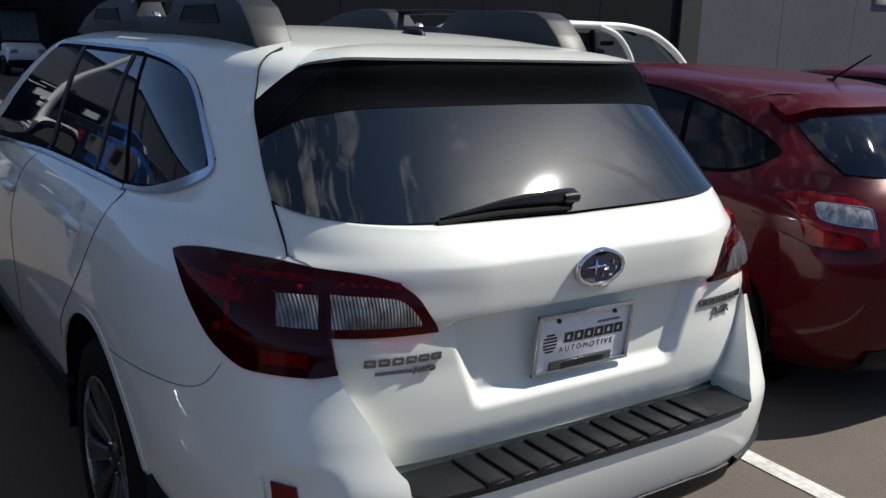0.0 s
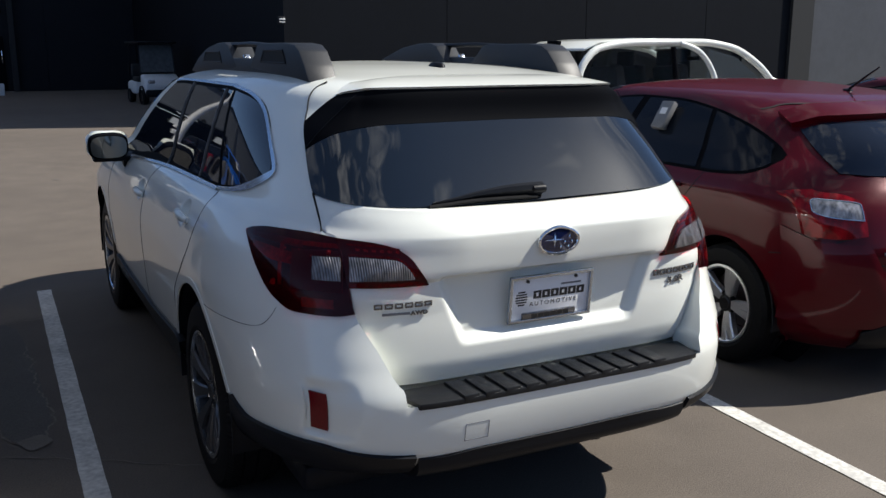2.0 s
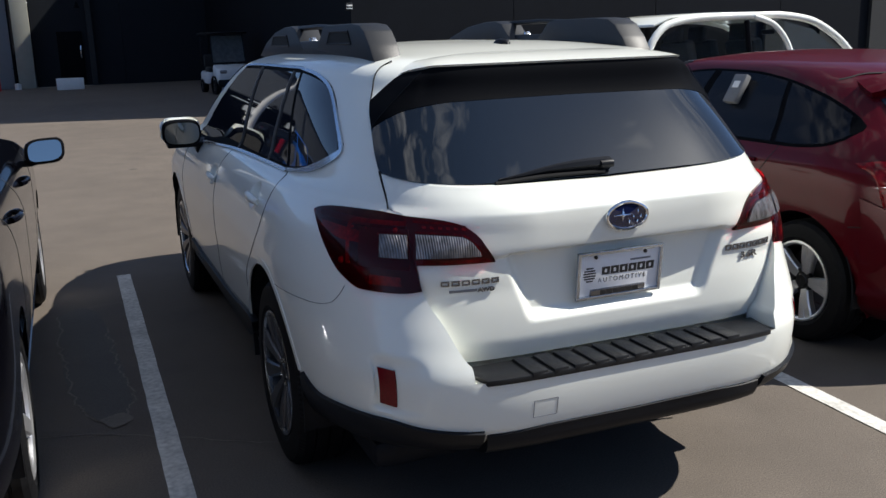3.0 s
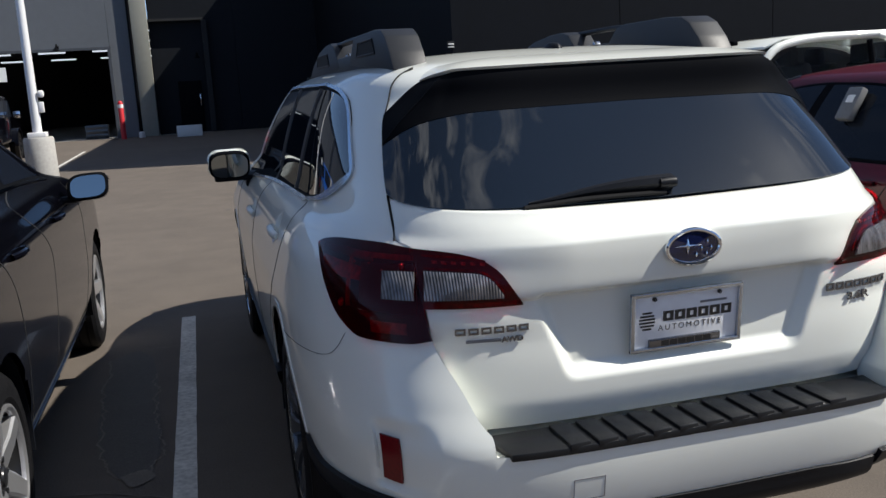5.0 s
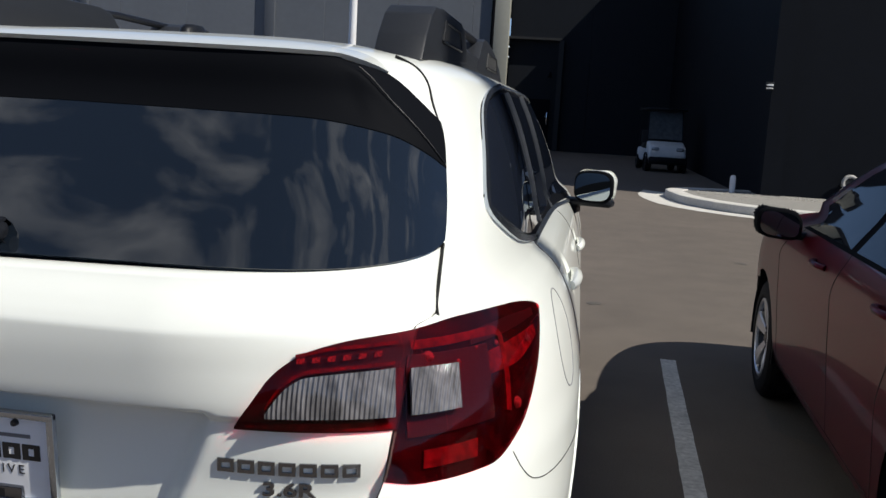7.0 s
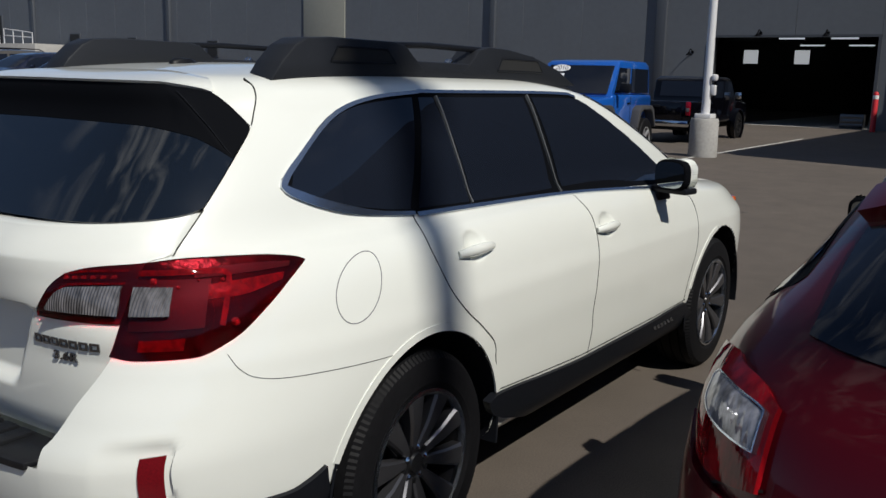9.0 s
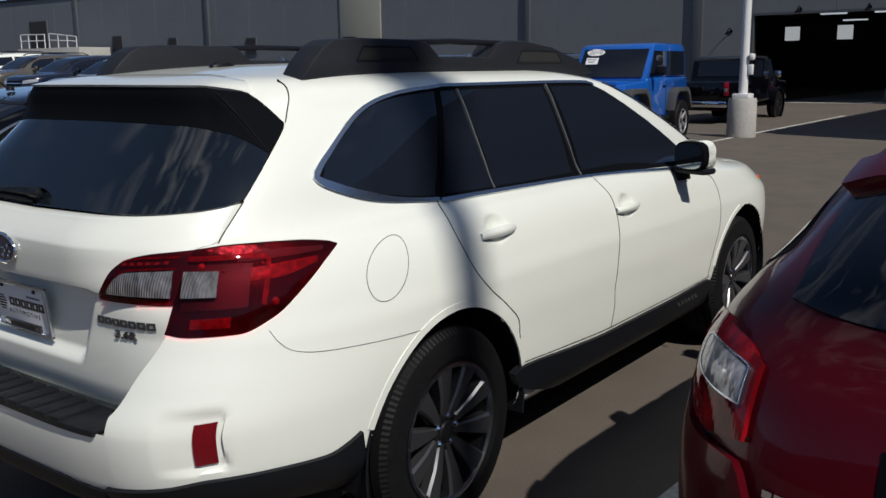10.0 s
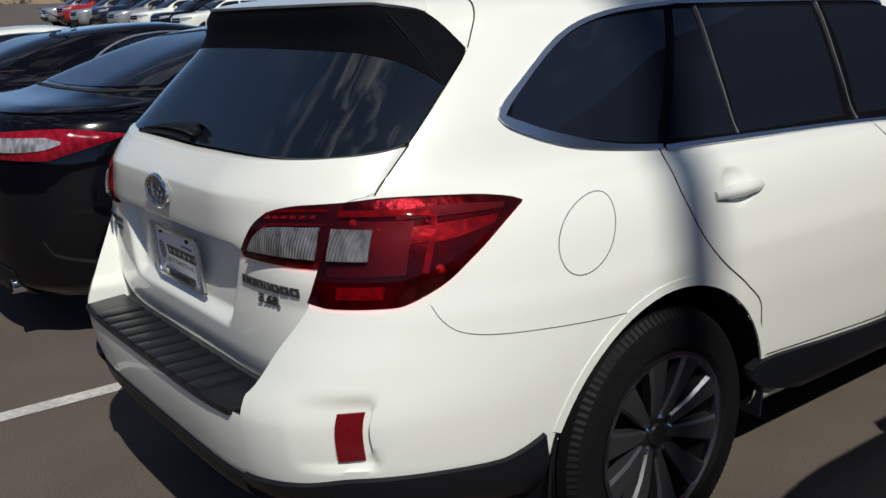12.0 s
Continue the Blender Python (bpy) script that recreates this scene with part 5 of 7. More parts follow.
def mirror_pair(car, x, y, z, paint, face=-1, size=(0.19, 0.11, 0.13), tilt=0.0):
    for s in (1, -1):
        oval = lambda w, h: [(x * s + w * math.copysign(abs(math.cos(a)) ** 0.6, math.cos(a)), z + h * math.copysign(abs(math.sin(a)) ** 0.6, math.sin(a)) + 0.12 * s * w * math.cos(a)) for a in np.linspace(0, 2 * math.pi, 28, endpoint=False)]
        w, h, ya = size[0] / 2, size[2] / 2, y + face * size[1] / 2
        m = part("door_mirror", prism(oval(w, h), min(ya, y - face * size[1] / 2), max(ya, y - face * size[1] / 2), "y", 0.034, seg=4), paint, car, sharp=70)
        part("mirror_surround", prism(oval(w * 1.02, h * 1.02), min(ya, ya + face * 0.02), max(ya, ya + face * 0.02), "y", 0.008, seg=2), GLOSSBLACK, m, sharp=60)
        part("mirror_stalk", box((0.16, 0.06, 0.035), ((x - 0.13) * s, y + 0.02 * -face, z - 0.055), 0.012), PLASTIC, m)
        if tilt:
            c = Vector((x * s, y, z))
            m.matrix_basis = Matrix.Translation(c) @ Matrix.Rotation(radians(-tilt), 4, "X") @ Matrix.Rotation(radians(tilt * 0.6 * s), 4, "Z") @ Matrix.Translation(-c)
        part("mirror_glass", prism(oval(w * 0.86, h * 0.82), min(ya + face * 0.014, ya + face * 0.023), max(ya + face * 0.014, ya + face * 0.023), "y"), MIRROR, m, "silvered mirror glass")


SALOON = Body([(0.22, 0.10, 4.65, 0.80, 4.0), (0.32, 0.03, 4.80, 0.88, 5.0), (0.50, 0.0, 4.87, 0.915, 5.0), (0.70, 0.01, 4.86, 0.925, 5.0),
               (0.85, 0.03, 4.80, 0.925, 5.0), (0.95, 0.05, 4.62, 0.915, 5.0), (1.03, 0.07, 4.2, 0.89, 5.0), (1.08, 0.11, 3.75, 0.86, 5.0)]
              + [(1.10, 0.18, 3.55, 0.83, 5.0), (1.13, 0.44, 3.40, 0.79, 6.0), (1.16, 0.56, 3.30, 0.77, 7.0), (1.24, 0.78, 3.08, 0.735, 7.0),
                 (1.34, 1.07, 2.80, 0.685, 6.5), (1.41, 1.36, 2.52, 0.635, 6.0), (1.45, 1.68, 2.30, 0.55, 5.0), (1.47, 1.95, 2.15, 0.28, 3.5)], d=0.7)


def saloon(x, paint, label, lean=0.0, y=-0.02, tail=0.98):
    B, hubs = SALOON, (1.05, 3.90)
    car = thing("saloon_car", label, "car", (x, y, 0), lean, "saloon cars beside the wagon")
    part("body", B.shell(hubs, 0.385, 0.335, 4, None, 70), paint, car, sharp=50)
    liners(car, hubs, 0.385, 0.335, 0.56, 0.90)
    sill, head = [(0.98, 1.165), (1.1, 1.152), (1.4, 1.150), (2.4, 1.135), (3.22, 1.11)], [(0.98, 1.180), (1.2, 1.285), (1.5, 1.362), (1.9, 1.392), (2.3, 1.385), (2.65, 1.31), (2.95, 1.22), (3.22, 1.125)]
    ahead = lambda rows: [(2.3 - (2.3 - a) * (2.3 - tail) / 1.32 if a < 2.3 else a, b) for a, b in rows]
    sill, head = ahead(sill), ahead(head)
    fs, fh = pchip(sill), pchip(head)
    part("rear_window", wide(B, [(0, 1.165), (1, 1.175)], [(0, 1.415), (0.8, 1.40), (1, 1.36)], [(1.16, 0.70), (1.41, 0.56)], 0.004, 20, 10), GLASS, car, "dark sloping rear window")
    part("windscreen_bar", wide(B, [(0, 1.412), (1, 1.37)], [(0, 1.422), (1, 1.38)], [(1.3, 0.56), (1.45, 0.54)], 0.006, 16, 2), PLASTIC, car)
    part("boot_gap", wide(B, [(0, 1.150), (1, 1.155)], [(0, 1.157), (1, 1.162)], [(1.1, 0.76), (1.2, 0.74)], 0.003, 20, 2, 0.006), GAP, car)
    part("boot_edge", wide(B, [(0, 1.088), (0.8, 1.086), (1, 1.080)], [(0, 1.108), (0.8, 1.104), (1, 1.092)], [(1.0, 0.84), (1.2, 0.82)], 0.008, 24, 2, 0.02), paint, car, "raised lip of the boot lid")
    part("bumper_valance", wide(B, [(0, 0.25), (1, 0.25)], [(0, 0.42), (0.6, 0.44), (1, 0.38)], [(0.2, 0.62), (0.5, 0.62)], 0.006, 16, 4), PLASTIC, car)
    # no recess here: a near-black sheet on the skin paints the hollow's shade
    part("boot_hollow_shade", wide(B, [(0, 0.70), (1, 0.72)], [(0, 0.86), (1, 0.84)], [(0.6, 0.30), (0.9, 0.30)], 0.003, 10, 4), GLOSSBLACK, car)
    for s in (1, -1):
        part("window_surround", glaze(B, fs, fh, s, tail + 0.01, 3.20, inset=0, off=0.002, nu=50), GLOSSBLACK, car)
        part("door_window", glaze(B, fs, fh, s, tail + 0.08, max(1.44, tail + 0.2), 0.10, 0.0), GLASS, car)
        part("door_window", glaze(B, fs, fh, s, max(1.47, tail + 0.23), 2.10, 0.0, -0.05), GLASS, car)
        part("door_window", glaze(B, fs, fh, s, 2.20, 3.12, -0.06, 0.0, nu=26), GLASS, car, "dark glass front door window")
        part("window_trim", B.strip([(B.way(a, b), b - 0.002) for a, b in sill], 0.012, 0.007, s, 40), CHROME, car, "chrome strip under the side windows")
        part("window_trim", B.strip([(B.way(a, b), b) for a, b in head[:6]], 0.015, 0.008, s, 40), SATIN, car, "chrome strip over the side windows")
        lo = [(B.wayx(0.40, 0.95), 0.918), (B.wayx(0.6, 0.95), 0.896), (B.wayx(0.8, 0.95), 0.888), (B.way(0.30, 0.95), 0.902), (B.way(0.56, 0.98), 0.975)]
        hi = [(B.wayx(0.40, 0.95), 0.988), (B.wayx(0.6, 0.95), 1.010), (B.wayx(0.8, 0.95), 1.020), (B.way(0.30, 0.95), 1.018), (B.way(0.56, 0.98), 0.985)]
        tl = part("tail_lamp", B.patch(lo, hi, 0.010, 0.03, 34, 8, s, bulge=0.016), LAMPBRIGHT, car, "slim red and clear tail lamp")
        lo = [(B.wayx(0.46, 0.95), 0.950), (B.wayx(0.52, 0.95), 0.930), (B.wayx(0.66, 0.95), 0.922), (B.wayx(0.78, 0.95), 0.930), (B.way(0.30, 0.95), 0.954)]
        hi = [(B.wayx(0.46, 0.95), 0.958), (B.wayx(0.52, 0.95), 0.974), (B.wayx(0.66, 0.95), 0.984), (B.wayx(0.78, 0.95), 0.984), (B.way(0.30, 0.95), 0.964)]
        part("clear_lens", B.patch(lo, hi, 0.027, 0.006, 20, 4, s, bulge=0.004), LAMPPLAIN, tl, "clear middle of the lamp")
        for pts in ([(1.18, 1.15), (1.30, 0.95), (1.42, 0.72), (1.46, 0.45), (1.5, 0.36)], [(2.16, 1.13), (2.22, 0.8), (2.15, 0.36)], [(3.22, 1.08), (3.36, 0.9), (3.38, 0.6), (3.3, 0.36)], [(1.5, 0.352), (2.2, 0.352), (3.3, 0.352)]):
            part("panel_gap", B.strip([(B.way(a, b), b) for a, b in pts], 0.005, 0.001, s, 30), GAP, car)
        part("sill_trim", B.patch([(B.way(1.5, 0.3), 0.25), (B.way(3.3, 0.3), 0.25)], [(B.way(1.5, 0.3), 0.335), (B.way(3.3, 0.3), 0.335)], 0.010, 0.02, 24, 3, s), paint, car)
        for y0 in (1.42, 2.42):
            pts = [B.at(B.way(y0 + 0.19 * t, 0.96) * s, 0.965) + B.normal(B.way(y0, 0.96) * s, 0.965) * (0.004 + 0.03 * math.sin(math.pi * t) ** 0.5) for t in np.linspace(0, 1, 10)]
            part("door_handle", tube(pts, 0.013, 8), paint, car)
        part("headlamp", box((0.30, 0.30, 0.09), (0.62 * s, 4.44, 0.83), 0.04, m=Matrix.Rotation(radians(-25 * s), 4, "Z")), HEADLAMP, car)
    mirror_pair(car, 1.02, 2.95, 1.055, paint, tilt=9)
    front_screen(B, car, 1.15, 1.42)
    stem = tube([(0.0, 1.52, 1.452), (0.03, 1.40, 1.53), (0.06, 1.26, 1.60)], lambda t: 0.005 - 0.003 * t, 6)
    an = part("aerial", lathe([(0.026, 0), (0.020, 0.02), (0.001, 0.03)], 16, at=(0, 1.53, 1.44), axis="z"), PLASTIC, car, "short roof aerial")
    part("aerial_whip", stem, PLASTIC, an)
    ex = lathe([(0.03, 0), (0.036, 0.001), (0.036, 0.14), (0.03, 0.14)], 20)
    bmesh.ops.rotate(ex, cent=(0, 0, 0), matrix=Matrix.Rotation(radians(90), 3, "Z"), verts=ex.verts)
    bmesh.ops.translate(ex, vec=(0.58, 0.06, 0.30), verts=ex.verts)
    part("exhaust_tip", ex, CHROME, car, "chrome exhaust tip")
    part("underside", box((1.5, 4.0, 0.1), (0, 2.4, 0.25), 0.03), PLASTIC, car)
    fit_wheels(car, [(s * 0.79, y) for y in hubs for s in (1, -1)], 0.335, 0.23, 0.222, 5, BRIGHTALLOY, style="star")
    return car


saloon(-2.69, BLACK, "black four-door saloon parked next to the white wagon")
saloon(-5.45, BLACK, "black saloon with chrome window trim beyond another saloon", y=-0.10, tail=1.40)
saloon(-8.2, WHITE, "white saloon at the end of the parked row", y=-0.25)

HATCH = Body([(0.20, 0.10, 4.1, 0.77, 4.0), (0.30, 0.03, 4.23, 0.84, 5.0), (0.48, 0.0, 4.30, 0.862, 5.0), (0.68, 0.01, 4.32, 0.872, 5.0),
              (0.82, 0.04, 4.26, 0.872, 4.6), (0.90, 0.07, 4.08, 0.864, 4.4), (0.96, 0.108, 3.84, 0.842, 4.2), (1.0, 0.145, 3.6, 0.818, 4.2), (1.05, 0.205, 3.2, 0.785, 4.4)]
             + [(1.10, 0.265, 3.06, 0.750, 4.2), (1.2, 0.373, 2.85, 0.695, 4.0), (1.28, 0.475, 2.68, 0.645, 4.0), (1.34, 0.61, 2.52, 0.60, 4.0),
                (1.385, 0.78, 2.35, 0.55, 3.8), (1.413, 1.05, 2.15, 0.46, 3.4), (1.433, 1.40, 1.95, 0.36, 4.0), (1.441, 1.7, 1.8, 0.1, 3.0)], d=0.62)


def hatchback(x, y, label, turn=0.0):
    B, hubs = HATCH, (0.76, 3.40)
    car = thing("hatchback_car", label, "car", (x, y, 0), turn, "red hatchbacks")
    part("body", B.shell(hubs, 0.365, 0.315, 4, None, 70), RED, car, sharp=50)
    liners(car, hubs, 0.365, 0.315, 0.52, 0.85)
    sill, head = [(0.545, 1.095), (0.58, 1.058), (0.64, 1.022), (0.74, 0.999), (0.94, 0.986), (1.4, 0.985), (2.85, 0.985)], [(0.545, 1.106), (0.58, 1.130), (0.70, 1.188), (0.88, 1.249), (1.19, 1.313), (1.5, 1.343), (1.8, 1.347), (2.0, 1.337), (2.2, 1.305), (2.5, 1.220), (2.85, 1.005)]
    fs, fh = pchip(sill), pchip(head)
    part("rear_window", wide(B, [(0, 1.025), (0.7, 1.030), (1, 1.042)], [(0, 1.272), (0.8, 1.262), (1, 1.228)], [(1.03, 0.60), (1.15, 0.59), (1.27, 0.56)], 0.004, 20, 10), GLASS, car, "dark tinted rear window")
    part("spoiler", wide(B, [(0, 1.280), (0.8, 1.270), (1, 1.235)], [(0, 1.330), (0.8, 1.322), (1, 1.285)], [(1.25, 0.585), (1.33, 0.56)], 0.035, 20, 4, 0.04), RED, car, "red roof spoiler")
    part("roof_gap", wide(B, [(0, 1.352), (0.85, 1.342), (1, 1.312)], [(0, 1.356), (0.85, 1.346), (1, 1.316)], [(1.3, 0.585), (1.36, 0.56)], 0.002, 20, 1, 0.005), GAP, car)
    part("hatch_gap", wide(B, [(0, 0.640), (1, 0.640)], [(0, 0.646), (1, 0.646)], [(0.6, 0.60), (0.7, 0.60)], 0.002, 16, 1, 0.005), GAP, car)
    for k in range(6):
        a = 0.40 + 0.026 * k
        part("letter_block", B.patch([(B.wayx(a, 0.7), 0.690), (B.wayx(a + 0.021, 0.7), 0.690)], [(B.wayx(a, 0.7), 0.705), (B.wayx(a + 0.021, 0.7), 0.705)], 0.006, 0.006, 2, 1, -1), CHROME, car, "small chrome letter block")
    part("badge_bar", B.patch([(B.wayx(0.42, 0.7), 0.664), (B.wayx(0.52, 0.7), 0.664)], [(B.wayx(0.42, 0.7), 0.671), (B.wayx(0.52, 0.7), 0.671)], 0.006, 0.006, 3, 1, -1), CHROME, car)
    # shade of the plate's hollow, painted as a flat near-black sheet
    part("plate_hollow_shade", wide(B, [(0, 0.70), (1, 0.72)], [(0, 0.86), (1, 0.84)], [(0.6, 0.34), (0.9, 0.34)], 0.002, 10, 4), GLOSSBLACK, car)
    part("bumper", B.patch([(0, 0.345), (B.way(0.37, 0.5), 0.345)], [(0, 0.60), (B.wayx(0.54, 0.7), 0.605), (B.wayx(0.62, 0.7), 0.735), (B.wayx(0.76, 0.7), 0.742), (B.way(0.37, 0.7), 0.80)], 0.020, 0.022, 44, 12, both=True, bulge=0.008), RED, car, "red bumper with a shelf under the lamps", sharp=60)
    part("bumper_valance", wide(B, [(0, 0.24), (1, 0.24)], [(0, 0.36), (0.7, 0.38), (1, 0.33)], [(0.2, 0.60), (0.5, 0.62)], 0.024, 16, 4), PLASTIC, car)
    for s in (1, -1):
        part("window_surround", glaze(B, fs, fh, s, 0.55, 2.84, inset=0, off=0.002, nu=50), GLOSSBLACK, car)
        part("quarter_window", glaze(B, fs, fh, s, 0.585, 1.02, 0.06, 0.10), SHADEGLASS, car)
        part("door_window", glaze(B, fs, fh, s, 1.06, 1.80, 0.10, -0.04), SHADEGLASS, car)
        part("door_window", glaze(B, fs, fh, s, 1.88, 2.78, -0.05, 0.0, nu=24), SHADEGLASS, car)
        X, Y = (lambda a, z=0.93: B.wayx(a, z)), (lambda a, z=0.93: B.way(a, z))
        lo = [(X(0.60), 0.775), (X(0.70), 0.758), (X(0.79), 0.770), (Y(0.22), 0.805), (Y(0.32), 0.868), (Y(0.45), 0.940)]
        hi = [(X(0.60), 0.925), (X(0.66), 0.952), (X(0.74), 0.966), (Y(0.22), 0.968), (Y(0.32), 0.965), (Y(0.45), 0.948)]
        tl = part("tail_lamp", B.patch(lo, hi, 0.012, 0.03, 32, 12, s, bulge=0.014), LAMPWARM, car, "red and clear tail lamp wrapping the corner")
        lo = [(X(0.612), 0.842), (X(0.69), 0.848), (X(0.745), 0.862), (X(0.758), 0.880)]
        hi = [(X(0.612), 0.908), (X(0.69), 0.921), (X(0.745), 0.924), (X(0.758), 0.912)]
        part("clear_lens", B.patch(lo, hi, 0.026, 0.006, 14, 5, s, bulge=0.006), LAMPPLAIN, tl, "clear lens across the lamp")
        part("lens_rim", B.strip(lo + hi[::-1] + lo[:1], 0.004, 0.0275, s, 60, True), SATIN, tl, "thin bright rim of the clear lens")
        for pts in ([(0.98, 0.985), (1.02, 0.92), (1.12, 0.78), (1.20, 0.6), (1.22, 0.32)], [(1.84, 0.985), (1.90, 0.8), (1.84, 0.32)], [(2.9, 1.0), (3.0, 0.8), (2.95, 0.32)], [(1.22, 0.318), (1.9, 0.318), (2.95, 0.318)]):
            part("panel_gap", B.strip([(B.way(a, b), b) for a, b in pts], 0.005, 0.001, s, 30), GAP, car)
        part("bumper_gap", B.strip([(X(0.60, 0.8), 0.785), (X(0.72, 0.75), 0.745), (Y(0.2, 0.7), 0.70), (Y(0.45, 0.7), 0.655)], 0.006, 0.001, s, 24), GAP, car)
        for y0 in (1.12, 2.05):
            pts = [B.at(B.way(y0 + 0.18 * t, 0.90) * s, 0.90) + B.normal(B.way(y0, 0.9) * s, 0.90) * (0.004 + 0.03 * math.sin(math.pi * t) ** 0.5) for t in np.linspace(0, 1, 10)]
            part("door_handle", tube(pts, 0.012, 8), RED, car)
        part("bumper_reflector", B.patch([(X(0.60, 0.45), 0.455), (X(0.74, 0.45), 0.455)], [(X(0.60, 0.48), 0.49), (X(0.74, 0.48), 0.49)], 0.006, 0.01, 6, 2, s), REFLECTOR, car)
    mirror_pair(car, 0.965, 2.62, 1.01, GLOSSBLACK)
    front_screen(B, car, 1.08, 1.38)
    an = part("aerial", lathe([(0.03, 0), (0.024, 0.014), (0.001, 0.02)], 16, at=(0.05, 0.88, 1.392), axis="z"), PLASTIC, car, "short roof aerial")
    part("aerial_whip", tube([(0.05, 0.88, 1.40), (0.05, 0.76, 1.48), (0.05, 0.68, 1.53)], lambda t: 0.007 - 0.003 * t, 6), PLASTIC, an)
    part("underside", box((1.4, 3.6, 0.1), (0, 2.2, 0.23), 0.03), PLASTIC, car)
    fit_wheels(car, [(s * 0.75, y) for y in hubs for s in (1, -1)], 0.315, 0.205, 0.205, 10, BRIGHTALLOY, style="pair")
    return car


red = hatchback(2.634, 0.375, "dark red metallic hatchback parked next to the white wagon", -2.5)
copy_thing(red, pose(5.55, 0.75, 0, 0, 0, -2))["label"] = "dark red hatchback beyond another red hatchback"
lock = thing("key_lock_box", "grey key lock box hung on the red car's window", "lock box")
lock.matrix_basis = pose(1.992, 1.90, 1.245, 0, 30, 0)
part("case", box((0.040, 0.105, 0.175), (0, 0, 0), 0.010), LOCKGREY, lock, "grey case")
part("case_label", box((0.003, 0.050, 0.040), (-0.0215, -0.004, 0.020), 0.0), PAPER, lock)


# ---- far vehicles: these stand with their noses towards the lot, so the outline's tail is the nose ----
OFFROADER = Body([(0.28, 0.12, 4.5, 0.80, 4.0), (0.40, 0.02, 4.58, 0.89, 5.0), (0.62, 0.0, 4.62, 0.92, 5.0), (0.82, 0.03, 4.62, 0.93, 5.0),
                  (0.95, 0.08, 4.60, 0.925, 5.0), (1.02, 0.22, 4.58, 0.90, 5.0), (1.07, 0.60, 4.55, 0.87, 6.0), (1.10, 0.95, 4.52, 0.84, 7.0)]
                 + [(1.14, 1.10, 4.50, 0.815, 8.0), (1.30, 1.38, 4.44, 0.77, 8.0), (1.48, 1.72, 4.34, 0.71, 7.0), (1.58, 1.98, 4.20, 0.66, 6.0),
                    (1.64, 2.35, 3.95, 0.55, 5.0), (1.67, 2.9, 3.5, 0.25, 3.5)], d=0.55)
TALLSUV = Body([(0.32, 0.12, 5.0, 0.84, 4.0), (0.45, 0.02, 5.08, 0.94, 6.0), (0.70, 0.0, 5.12, 0.97, 6.0), (0.92, 0.02, 5.12, 0.98, 6.0),
                (1.08, 0.05, 5.10, 0.975, 6.0), (1.16, 0.20, 5.08, 0.95, 6.0), (1.20, 0.70, 5.06, 0.92, 7.0), (1.23, 1.15, 5.04, 0.89, 8.0)]
               + [(1.28, 1.28, 5.02, 0.87, 9.0), (1.46, 1.52, 4.98, 0.83, 9.0), (1.68, 1.82, 4.92, 0.77, 8.0), (1.78, 2.02, 4.85, 0.72, 7.0),
                  (1.84, 2.4, 4.6, 0.60, 5.0), (1.87, 3.0, 4.0, 0.25, 3.5)], d=0.45)


